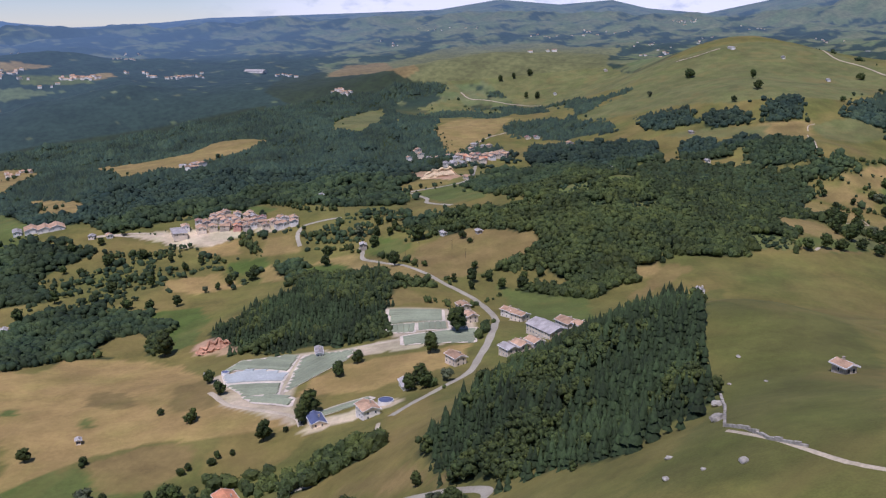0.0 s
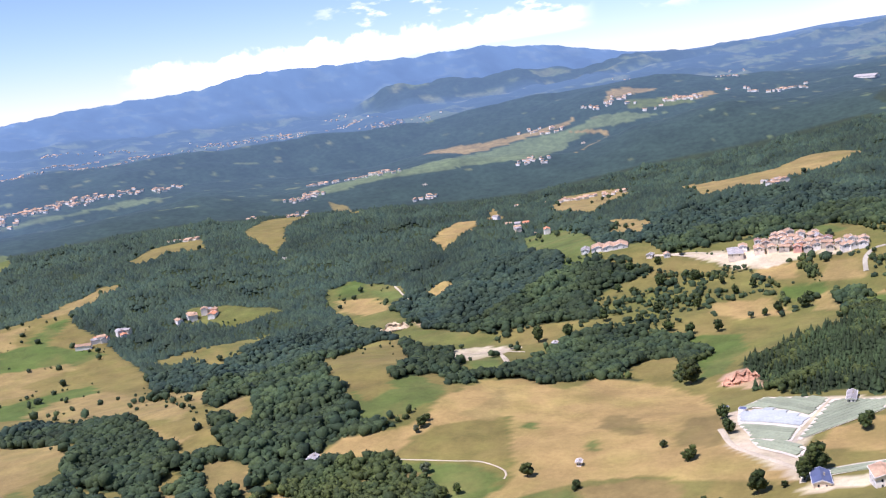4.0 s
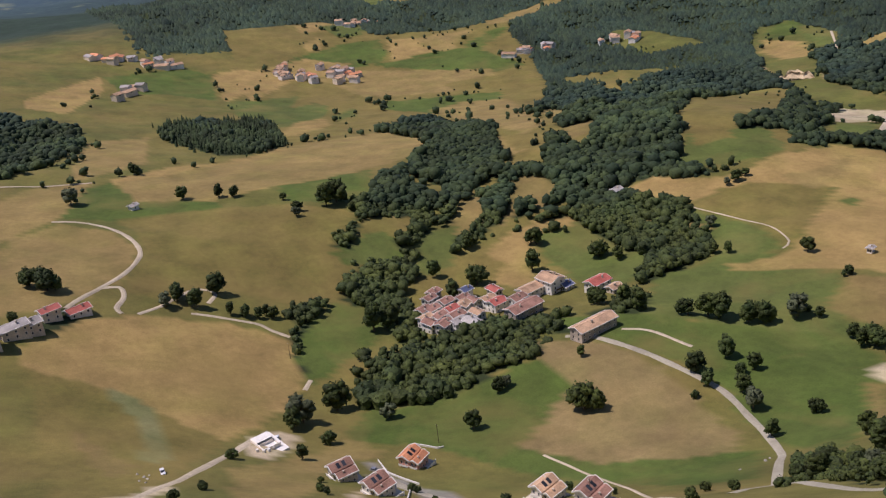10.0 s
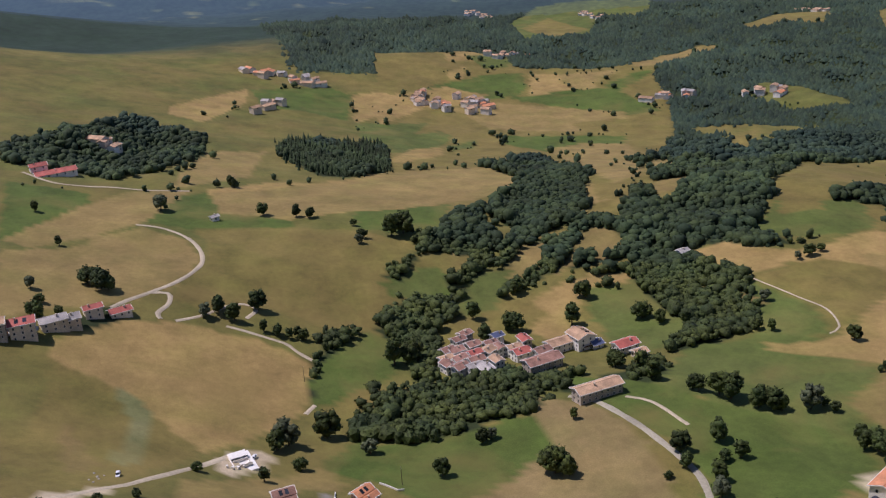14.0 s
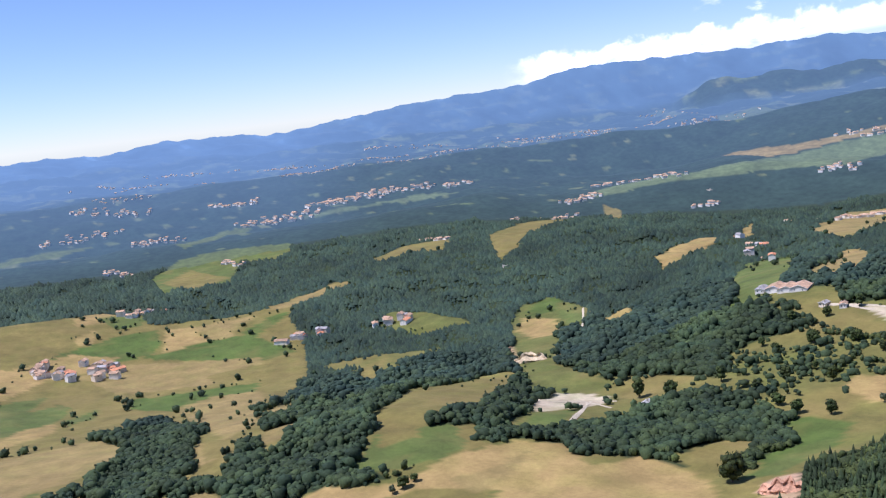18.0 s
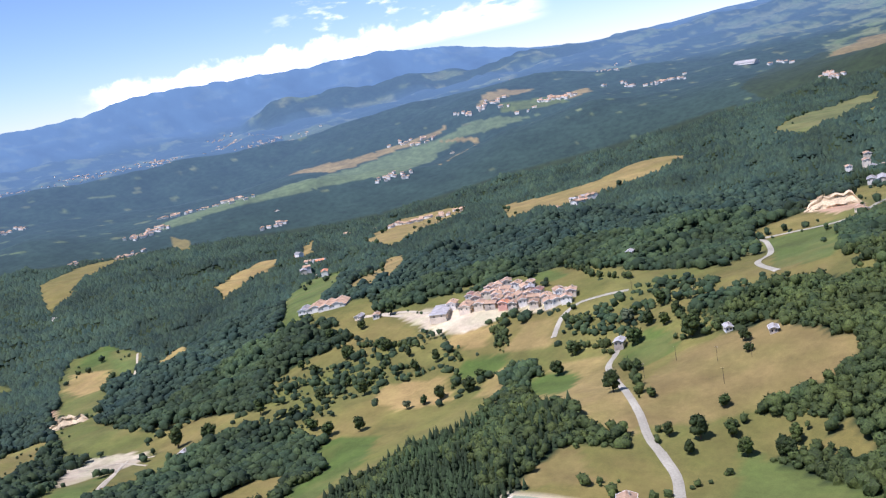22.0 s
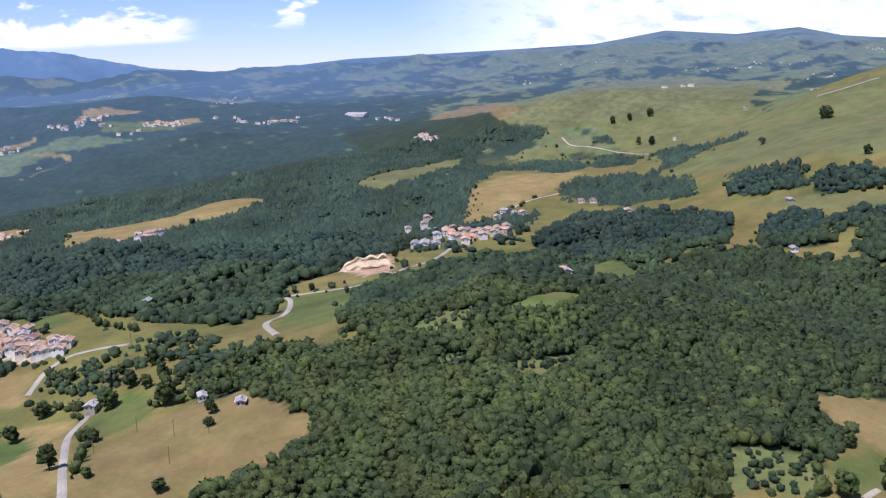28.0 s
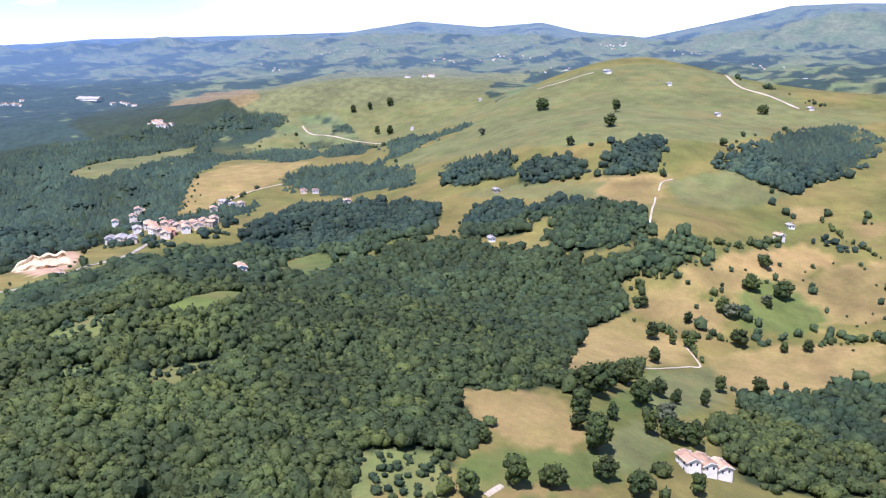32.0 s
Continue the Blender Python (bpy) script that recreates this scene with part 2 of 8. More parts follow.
rise(-50, 1395, -18.7, 260)
rise(-714, 996, -11.4, 260)
rise(181, 1439, -5.3, 260)
rise(-423, 1465, 4.7, 260)
rise(547, 1411, 1.4, 260)
rise(-79, 1679, -45.0, 260)
rise(-1002, 1044, -4.7, 260)
rise(-1096, 447, 1.2, 260)
rise(-607, 1568, 5.0, 260)
rise(229, 1802, -43.7, 260)
rise(-461, 1743, -22.8, 260)
rise(-1274, 611, -7.4, 260)
rise(575, 1791, 60.0, 260)
rise(-221, 1981, -7.9, 260)
rise(-900, 1800, -17.1, 260)
rise(797, 1932, -18.2, 260)
rise(-800, 2100, -42.3, 260)
rise(-1700, 450, 21.4, 260)
rise(931, 2114, 21.1, 260)
rise(599, 2294, 76.4, 260)
rise(-1200, 2000, -17.6, 260)
rise(-1800, -100, -50.9, 260)
rise(876, 2343, 9.6, 260)
rise(-700, 2500, -56.9, 260)
rise(-2100, 500, 13.4, 260)
rise(822, 2564, 89.9, 260)
rise(1078, 2507, -103.1, 260)
rise(-1100, 2500, -4.2, 260)
rise(245, 2824, 62.9, 260)
rise(-1558, 2209, 4.1, 260)
rise(-2200, 1216, 21.0, 260)
rise(590, 2807, 56.1, 260)
rise(-2300, 900, 3.1, 260)
rise(995, 2746, -19.3, 260)
rise(-1945, 1950, -40.0, 260)
rise(-115, 2979, 99.3, 260)
rise(-1300, 2750, 29.0, 260)
rise(129, 3112, 104.7, 260)
rise(-2500, 200, -23.0, 260)
rise(919, 2973, -9.0, 260)
rise(398, 3120, 89.7, 260)
rise(-2036, 2174, -56.7, 260)
rise(1218, 2882, -45.0, 260)
rise(40, 560, -12.6, 110)
rise(-48, 559, 0.5, 110)
rise(33, 673, 1.4, 110)
rise(-116, 481, -7.8, 110)
rise(-166, 586, 2.6, 110)
rise(-12, 416, 5.8, 110)
rise(200, 650, 0.3, 110)
rise(116, 426, 47.0, 110)
rise(200, 480, 9.1, 110)
rise(-95, 382, -13.8, 110)
rise(-193, 777, -8.1, 110)
rise(100, 854, -23.2, 110)
rise(-98, 859, 21.3, 110)
rise(101, 338, -27.2, 110)
rise(-290, 566, 4.8, 110)
rise(-5, 909, 3.1, 110)
rise(-252, 400, 23.0, 110)
rise(-128, 300, -17.0, 110)
rise(330, 600, 31.6, 110)
rise(-320, 741, -5.3, 110)
rise(109, 249, 27.7, 110)
rise(117, 950, 11.0, 110)
rise(-341, 424, -8.5, 110)
rise(-80, 978, -11.2, 110)
rise(-186, 953, -5.6, 110)
rise(258, 929, -9.2, 110)
rise(45, 1018, -8.6, 110)
rise(-440, 540, 1.1, 110)
rise(-269, 234, -7.0, 110)
rise(302, 1012, -10.6, 110)
rise(-386, 952, 3.6, 110)
rise(-536, 723, 6.4, 110)
rise(-165, 1132, -1.3, 110)
rise(35, 1165, -10.7, 110)
rise(-514, 866, -16.7, 110)
rise(-384, 153, 11.2, 110)
rise(-515, 312, 10.1, 110)
rise(463, 973, 1.9, 110)
rise(-278, 1146, 3.0, 110)
rise(417, 1057, 2.8, 110)
rise(-32, 1232, -20.7, 110)
rise(-578, 204, -1.4, 110)
rise(-510, 1146, 8.1, 110)
rise(-50, 1395, -4.2, 110)
rise(-714, 996, -1.5, 110)
rise(181, 1439, -16.5, 110)
rise(364, 1429, 5.6, 110)
rise(-423, 1465, -0.6, 110)
rise(547, 1411, 47.9, 110)
rise(60, 1596, 20.9, 110)


# far land by its layers: distance from the middle of the flight, then height in degrees over the turn to the left of +y
FAR_LAYERS = [
    # brow of the far plateau
    (2850, [(-60, -1.5), (-24, -1.2), (-15, -2.0), (0, -1.6), (10, -3.1), (20, -3.7), (25, -3.4), (28, -4.0), (30.5, -4.3), (31.6, -4.8), (35, -5.4), (39, -5.3), (42, -5.1), (50, -5.7), (52.6, -5.85), (58, -5.4), (62.7, -5.8), (67, -6.0), (90, -6.0)]),
    # the plateau's back edge
    (3080, [(-60, -0.8), (-15, -1.8), (0, -2.3), (10, -2.7), (20, -2.9), (25, -2.7), (28, -2.6), (31, -2.4), (33, -2.6), (37, -3.5), (42, -4.35), (47, -5.0), (50, -5.0), (55, -4.6), (60, -4.2), (67, -4.3), (90, -4.4)]),
    # wooded ridge behind it
    (3320, [(-60, 0.2), (-15, -1.0), (0, -1.7), (10, -2.0), (20, -2.1), (25, -1.7), (28, -1.25), (31, -1.55), (34.6, -1.75), (39, -2.0), (42, -2.7), (46.5, -2.75), (49.5, -2.6), (52.2, -2.9), (58, -2.75), (61, -2.9), (67, -2.95), (90, -3.0)]),
    (3460, [(-60, 0.4), (-15, -0.6), (0, -1.2), (10, -1.5), (20, -1.8), (25, -1.75), (28, -1.6), (34.6, -2.1), (46.5, -3.0), (58, -2.8), (90, -2.8)]),
    # the valley plain and the foot of the massif
    (4000, [(-60, 1.0), (-15, 0.2), (0, 0.3), (10, -0.3), (20, -0.7), (28, -0.8), (34.6, -1.3), (44.7, -1.85), (49.5, -2.15), (53, -2.2), (58, -2.0), (67, -1.9), (90, -1.9)]),
    # foothill tableland
    (4230, [(-60, 1.3), (-24, 1.9), (-15, 0.6), (-5, 0.85), (0, 0.85), (5, 0.45), (10, 0.4), (15, 0.4), (20, -0.05), (25, -0.15), (28, 0.05), (31.2, -0.45), (35.8, -0.12), (38.5, -0.3), (41, -0.18), (43.2, -0.28), (44.6, -1.1), (45.4, -1.7), (50, -1.6), (67, -1.6), (90, -1.5)]),
    (4340, [(-60, 1.4), (-24, 2.1), (-15, 0.65), (0, 1.0), (10, 0.45), (20, 0.05), (28, -0.3), (31, -0.7), (43.2, -0.6), (46, -1.2), (50, -1.1), (67, -1.3), (90, -1.2)]),
    # the sky line
    (4720, [(-180, 0.4), (-60, 1.6), (-30, 2.5), (-24, 2.6), (-21, 2.5), (-18, 1.8), (-13.5, 0.85), (-10, 1.15), (-7.8, 1.65), (-4.6, 1.38), (-0.8, 1.68), (3, 1.05), (7, 0.88), (13, 0.66), (17, 0.52), (21, 0.12), (24.8, -0.05), (28, 0.2),
            (31, 0.75), (33.6, 1.22), (34.8, 1.2), (36.3, 1.48), (38.6, 1.36), (41.5, 1.26), (47.7, 1.36), (51, 1.28), (53.7, 0.68), (57.5, 0.52), (60.6, 0.35), (63.7, 0.02), (66.5, -0.32), (69, -0.55), (71, -0.3), (75, -0.2), (78, -0.6), (81, -0.4), (90, -0.5), (180, 0.4)]),
]
MIDDLE = (215.0, 400.0)
EYE_LEVEL = 234.0


def ripple(x, y, size, seed):
    """Soft irregular waves, about -1 to 1."""
    a, b, s = x / size, y / size, seed * 1.7
    return (np.sin(a * 1.9 + 1.3 * np.sin(b * 1.1 + s) + s) + np.sin(b * 2.3 + 1.1 * np.sin(a * 1.7 + 2 * s) - s) + 0.6 * np.sin(a * 3.7 - b * 2.9 + 3 * s)) / 2.3


WOODED = []


def wooded(x, y):
    """How deep within the woods a place lies, 0 to 1, from a 12 m raster once that is drawn."""
    if not WOODED:
        return 0.0
    u, v = np.clip((x + 2700) / 12, 0, 348.0), np.clip((y + 100) / 12, 0, 258.0)
    a, b = u.astype(int), v.astype(int)
    u, v = u - a, v - b
    grid = WOODED[0]
    return (grid[b, a] * (1 - u) + grid[b, a + 1] * u) * (1 - v) + (grid[b + 1, a] * (1 - u) + grid[b + 1, a + 1] * u) * v


def land(x, y):
    """The height of the ground, for numbers or arrays."""
    x, y = np.asarray(x, float), np.asarray(y, float)
    z = BASE_LEVEL + 0.0 * x * y
    for a, b, k, r in rises:
        z = z + k * np.exp(-((x - a) ** 2 + (y - b) ** 2) / r**2)
    z = z + 0.9 * ripple(x, y, 46.0, 1) + 0.35 * ripple(x, y, 17.0, 2)
    dx, dy = x - MIDDLE[0], y - MIDDLE[1]
    far = np.hypot(dx, dy)
    turn = np.degrees(np.arctan2(-dx, dy))
    # wooded slopes are knolls and gullies; the open fields between them lie smooth
    z = z + wooded(x, y) * (11.0 * ripple(x, y, 52.0, 71) + 4.5 * ripple(x, y, 23.0, 72) - 6.0) * np.clip((far - 520) / 500, 0.0, 1)
    angle, near, before = 0.0, None, None
    for reach, line in FAR_LAYERS:
        here = np.interp(turn, [a for a, _ in line], [b for _, b in line])
        if near is None:
            angle = here
        else:
            share = np.clip((far - near) / (reach - near), 0, 1)
            angle = np.where(far > near, before + (here - before) * share, angle)
        near, before = reach, here
    crest = np.clip((4720 - far) / 400, 0, 1)
    tall = EYE_LEVEL + far * np.tan(np.radians(angle))
    rough = ripple(x, y, 110.0, 4) + 0.6 * np.abs(ripple(x, y, 47.0, 51))
    tall = tall + rough * crest * (7 + 8 * np.clip((far - 3400) / 600, 0, 1))
    tall = tall + np.clip((far - 4480) / 200, 0, 1) * np.clip((turn - 26) / 6, 0, 1) * (6 * ripple(x, y, 44.0, 53) + 4 * np.abs(ripple(x, y, 19.0, 54)))
    share = np.clip((far - 2420) / 380, 0, 1)
    share = share * share * (3 - 2 * share)
    return z * (1 - share) + tall * share


# ---- what covers the ground ----
COVER = {
    "meadow": (0.118, 0.120, 0.029), "hay": (0.315, 0.216, 0.076), "hay2": (0.255, 0.184, 0.064), "hay3": (0.2, 0.145, 0.050), "haytri": (0.235, 0.172, 0.070),
    "plateau": (0.118, 0.148, 0.060), "olive": (0.185, 0.146, 0.041), "green": (0.086, 0.117, 0.023), "green2": (0.106, 0.127, 0.030), "pasture": (0.138, 0.140, 0.048), "ridge": (0.115, 0.112, 0.028),
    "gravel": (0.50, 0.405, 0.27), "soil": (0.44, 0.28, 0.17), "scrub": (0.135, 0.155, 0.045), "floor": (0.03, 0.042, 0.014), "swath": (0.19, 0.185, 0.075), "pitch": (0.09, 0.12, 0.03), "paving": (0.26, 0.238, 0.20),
}
fields, woods = [], []


def field(kind, *corners):
    fields.append((kind, corners))


def wood(kind, spacing, *corners):
    woods.append((kind, spacing, corners))


def inside(x, y, corners):
    """Which of the places lie in a polygon."""
    hit = np.zeros(x.shape, bool)
    for (ax, ay), (bx, by) in zip(corners, corners[1:] + corners[:1]):
        if ay == by:
            continue
        cross = (ay > y) != (by > y)
        hit ^= cross & (x < (bx - ax) * (y - ay) / (by - ay) + ax)
    return hit


# ---- fields: kind and corners, later ones lie over earlier ones ----
field("hay", (-372, 149), (-380, 189), (-375, 228), (-352, 258), (-303, 252), (-272, 234), (-237, 198), (-263, 181), (-298, 157), (-313, 131), (-318, 122), (-343, 122))
field("olive", (-318, 122), (-313, 131), (-298, 157), (-263, 181), (-237, 198), (-183, 171), (-155, 154), (-117, 133))
field("haytri", (-265, 375), (-244, 395), (-205, 405), (-170, 403), (-122, 388), (-114, 378), (-143, 334), (-178, 313), (-198, 336), (-213, 362), (-249, 363))
field("green", (-261, 271), (-247, 296), (-249, 363), (-213, 362), (-178, 313), (-143, 334), (-112, 379), (-107, 387), (-69, 350), (-97, 333), (-145, 309), (-197, 284), (-228, 251))
field("hay2", (-195, 192), (-213, 227), (-228, 251), (-205, 265), (-196, 233), (-159, 221), (-121, 197), (-133, 185))
field("green", (-290, 392), (-259, 429), (-216, 460), (-177, 496), (-140, 489), (-88, 421), (-74, 390), (-104, 393), (-167, 416), (-208, 412), (-253, 393))
field("green2", (-296, 471), (-301, 525), (-259, 562), (-204, 517), (-178, 494), (-216, 460), (-255, 434))
field("olive", (-550, 190), (-551, 241), (-538, 314), (-504, 357), (-462, 318), (-431, 324), (-392, 300), (-396, 269), (-418, 237), (-400, 198), (-414, 178), (-471, 198), (-516, 200))
field("hay2", (-521, 121), (-550, 153), (-524, 184), (-487, 195), (-450, 186), (-421, 166), (-396, 147), (-393, 122))
field("hay", (-669, 199), (-710, 249), (-723, 321), (-869, 456), (-632, 428), (-589, 369), (-588, 317), (-572, 265), (-599, 214))
field("green", (-624, 159), (-659, 198), (-591, 213), (-572, 265), (-549, 265), (-557, 222), (-551, 186), (-561, 157))
field("green", (-588, 317), (-587, 374), (-607, 405), (-523, 372), (-542, 315))
field("green", (-392, 297), (-373, 320), (-337, 308), (-312, 273), (-296, 254), (-329, 256), (-355, 266))
field("hay", (-399, 405), (-428, 436), (-434, 466), (-426, 495), (-414, 487), (-419, 459), (-383, 433), (-349, 420), (-369, 399))
field("green2", (-419, 459), (-406, 483), (-353, 470), (-336, 481), (-339, 445), (-385, 445))
field("hay2", (-484, 439), (-487, 455), (-467, 443), (-468, 430))
field("hay", (-486, 494), (-476, 515), (-461, 502), (-467, 486))
field("green", (-449, 346), (-457, 366), (-423, 361), (-427, 343))
field("green", (-400, 360), (-407, 387), (-386, 395), (-380, 368))
field("swath", (-298, 158), (-293, 165), (-269, 174), (-234, 174), (-205, 170), (-212, 162), (-247, 164), (-274, 163), (-292, 154))
field("hay3", (-242, 137), (-247, 140), (-204, 160), (-181, 150))
field("gravel", (-134, 143), (-154, 149), (-157, 159), (-168, 162), (-169, 168), (-153, 164), (-142, 157), (-127, 152), (-116, 147))
field("gravel", (-223, 202), (-241, 210), (-246, 224), (-234, 234), (-212, 212))
field("pitch", (-126, 155), (-139, 182), (-100, 179), (-108, 155))
field("paving", (-189, 246), (-197, 255), (-179, 253), (-161, 256), (-136, 267), (-81, 267), (-83, 262), (-113, 256), (-146, 252), (-173, 247))
field("gravel", (-135, 225), (-150, 234), (-111, 230), (-101, 222))
field("gravel", (-137, 474), (-136, 484), (-110, 473), (-98, 461), (-95, 450), (-113, 467), (-123, 467))
field("hay3", (-130, 465), (-123, 467), (-70, 416), (-75, 412), (-100, 435))
field("hay", (-412, 550), (-397, 611), (-406, 656), (-404, 722), (-381, 749), (-330, 732), (-325, 777), (-274, 779), (-219, 747), (-174, 682), (-142, 624), (-93, 586), (-97, 565), (-148, 569), (-188, 575), (-227, 561), (-276, 513), (-285, 518), (-273, 550), (-285, 575), (-337, 655), (-382, 614), (-381, 568), (-398, 548))
field("olive", (-382, 614), (-339, 654), (-287, 574), (-282, 561), (-318, 570), (-374, 560))
field("green2", (-376, 556), (-315, 566), (-281, 557), (-285, 518), (-327, 537))
field("hay3", (-224, 553), (-186, 571), (-160, 566), (-152, 537), (-170, 513), (-201, 512))
field("green2", (-304, 485), (-275, 511), (-225, 551), (-201, 512), (-168, 510), (-150, 502), (-175, 493), (-206, 484), (-240, 454), (-284, 464))
field("hay", (-437, 545), (-433, 571), (-395, 608), (-383, 601), (-379, 559), (-401, 551))
field("olive", (-146, 532), (-141, 570), (-88, 566), (-81, 547), (-97, 517), (-129, 507))
field("olive", (-637, 768), (-631, 878), (-594, 828), (-499, 665))
field("gravel", (-546, 871), (-505, 892), (-476, 862), (-475, 787))
field("green2", (-462, 784), (-460, 830), (-415, 770), (-427, 736))
field("olive", (-505, 903), (-484, 947), (-426, 955), (-441, 892), (-455, 882))
field("green", (-253, 818), (-241, 914), (-218, 858), (-230, 799))
field("olive", (-305, 790), (-304, 835), (-280, 853), (-261, 793))
field("gravel", (-715, 977), (-718, 1019), (-670, 959))
field("hay2", (-904, 612), (-859, 699), (-742, 608), (-869, 600))
field("hay3", (-387, 526), (-338, 551), (-333, 544), (-378, 522))
field("hay2", (-876, 201), (-903, 261), (-736, 236), (-672, 171), (-748, 175))
field("hay2", (-657, 203), (-717, 323), (-833, 438), (-827, 482), (-709, 501), (-626, 463), (-610, 407), (-589, 324), (-580, 259), (-592, 211))
field("green", (-664, 40), (-635, 107), (-609, 111), (-499, 66))
field("hay2", (-499, 66), (-609, 113), (-665, 144), (-665, 185), (-564, 156), (-485, 89))
field("hay2", (-475, 70), (-490, 109), (-542, 157), (-525, 185), (-478, 194), (-435, 184), (-394, 149), (-381, 114), (-360, 88))
field("hay2", (-492, 493), (-482, 513), (-459, 493), (-458, 475))
field("hay", (-488, 432), (-486, 452), (-460, 435), (-463, 423))
field("hay2", (-484, 365), (-492, 380), (-471, 376), (-463, 363))
field("green", (-585, 323), (-606, 405), (-524, 375), (-537, 320))
field("green", (-451, 315), (-453, 340), (-438, 345), (-433, 319))
field("olive", (-648, 763), (-666, 887), (-567, 798), (-487, 657))
field("olive", (-483, 649), (-450, 718), (-409, 686), (-432, 632))
field("hay3", (-28, 908), (0, 964), (48, 969), (81, 954), (83, 938), (62, 924), (52, 911), (47, 892), (16, 887), (3, 868), (-12, 885))
field("hay2", (-146, 1007), (-100, 1014), (-78, 979), (-24, 891), (-5, 854), (-32, 862), (-77, 891), (-132, 957), (-109, 976))
field("green", (-156, 991), (-118, 993), (-99, 971), (-96, 929), (-135, 959))
field("hay2", (-191, 972), (-210, 1088), (-176, 1087), (-158, 1042), (-199, 1037), (-158, 960))
field("hay", (-293, 969), (-299, 999), (-243, 1010), (-209, 968), (-253, 954))
field("green", (-240, 1014), (-238, 1037), (-195, 1040), (-190, 1012), (-213, 997))
field("hay", (-281, 1086), (-237, 1095), (-229, 1051), (-276, 1060))
field("olive", (-405, 1094), (-361, 1110), (-310, 1083), (-345, 1070))
field("gravel", (-370, 1131), (-324, 1133), (-278, 1133), (-256, 1127), (-280, 1095), (-297, 1082), (-354, 1118))
field("green", (-88, 1009), (-73, 1042), (-47, 1022), (-35, 991), (-54, 966))
field("green2", (-23, 1208), (24, 1248), (50, 1131), (48, 1102), (10, 1113))
field("olive", (-65, 1279), (-40, 1352), (8, 1297), (-49, 1263))
field("hay2", (-24, 1992), (35, 2129), (149, 2085), (93, 1918), (47, 1828), (6, 1793))
field("olive", (-247, 2089), (-156, 2600), (-147, 2347), (-185, 2086))
field("hay", (-520, 1255), (-680, 1531), (-536, 1385), (-472, 1259), (-477, 1214))
field("green", (-516, 1079), (-520, 1143), (-558, 1146))
field("olive", (-334, 936), (-255, 950), (-251, 900), (-303, 903))
field("olive", (82, 864), (95, 884), (120, 856), (108, 849))
field("hay2", (174, 846), (178, 869), (199, 870), (199, 833))
field("green2", (-256, 1183), (-247, 1214), (-208, 1186), (-218, 1170))
field("pasture", (-455, 3442), (-120, 3002), (362, 3646), (541, 2267), (753, 2271), (850, 2253), (941, 1996), (1014, 1949), (993, 1902), (842, 1863), (707, 1725), (509, 1728), (289, 1939), (278, 1992), (413, 2116), (128, 2789))
field("pasture", (-82, 2641), (31, 2723), (280, 2188), (145, 2590))
field("pasture", (607, 1599), (688, 1637), (738, 1568), (663, 1529), (602, 1526))
field("hay2", (520, 1619), (616, 1612), (575, 1514), (526, 1537))
field("olive", (339, 1665), (430, 1625), (520, 1619), (520, 1540), (456, 1562), (352, 1613))
field("hay", (577, 1342), (612, 1378), (709, 1456), (730, 1422), (651, 1350), (608, 1345))
field("hay3", (502, 1289), (564, 1330), (571, 1301), (576, 1265), (537, 1257))
field("hay2", (656, 1353), (778, 1421), (729, 1312), (686, 1311))
field("hay2", (590, 1284), (656, 1353), (686, 1311), (660, 1280), (600, 1270))
field("hay2", (427, 1117), (463, 1245), (495, 1277), (542, 1241), (525, 1194), (491, 1171), (455, 1151), (416, 1042))
field("hay2", (351, 1019), (377, 1030), (411, 1039), (423, 996), (407, 971), (378, 972))
field("hay2", (551, 1225), (629, 1259), (710, 1268), (687, 1217), (551, 1153), (546, 1193))
field("green2", (494, 1167), (541, 1191), (541, 1147), (488, 1065), (434, 1030))
field("green2", (363, 958), (407, 971), (471, 1012), (462, 987), (412, 932), (364, 919), (349, 940))
field("scrub", (121, 1042), (136, 1082), (162, 1073), (164, 1037), (139, 1027))
field("green2", (181, 1053), (204, 1109), (230, 1146), (218, 1077))
field("scrub", (146, 1000), (168, 1003), (177, 984), (152, 983))
field("scrub", (192, 993), (227, 1018), (233, 1002), (201, 979))
field("hay2", (26, 1778), (-13, 1983), (29, 2120), (149, 2102), (106, 1935), (56, 1851))
field("scrub", (299, 918), (307, 947), (339, 953), (349, 926), (344, 915), (305, 910))
field("green2", (194, 1453), (222, 1503), (263, 1430), (246, 1222))
field("hay2", (727, 1539), (768, 1548), (746, 1506), (712, 1497))
field("olive", (345, 1544), (372, 1541), (370, 1461), (339, 1463))
field("hay3", (778, 1499), (817, 1510), (799, 1470), (770, 1466))
field("hay", (-99, 615), (-95, 648), (-70, 667), (21, 676), (7, 632), (-32, 614), (-50, 606))
field("green2", (48, 859), (126, 817), (120, 733), (66, 721), (57, 806))
field("hay3", (-52, 785), (-42, 837), (-8, 803))
field("hay3", (154, 796), (209, 870), (229, 855), (166, 794))
field("hay3", (-29, 892), (5, 966), (93, 955), (95, 930), (18, 875), (-17, 860))
field("olive", (-36, 548), (-8, 566), (-6, 468), (-25, 399), (-90, 461), (-34, 471))
field("hay3", (-55, 446), (-16, 407), (3, 352), (-52, 427))
field("soil", (-216, 787), (-206, 806), (-168, 757), (-181, 752), (-209, 767))
field("gravel", (-179, 695), (-116, 711), (-67, 705), (25, 728), (25, 683), (-59, 680), (-107, 688), (-109, 645), (-91, 567), (-123, 595), (-155, 625))
field("gravel", (-92, 555), (-80, 569), (-29, 580), (-24, 567), (-67, 551), (-87, 548))
field("gravel", (-52, 766), (-51, 781), (2, 785), (25, 732), (-32, 693))
field("green2", (-235, 783), (-244, 864), (-226, 878), (-218, 795))
field("olive", (-286, 780), (-291, 837), (-270, 839), (-250, 768))
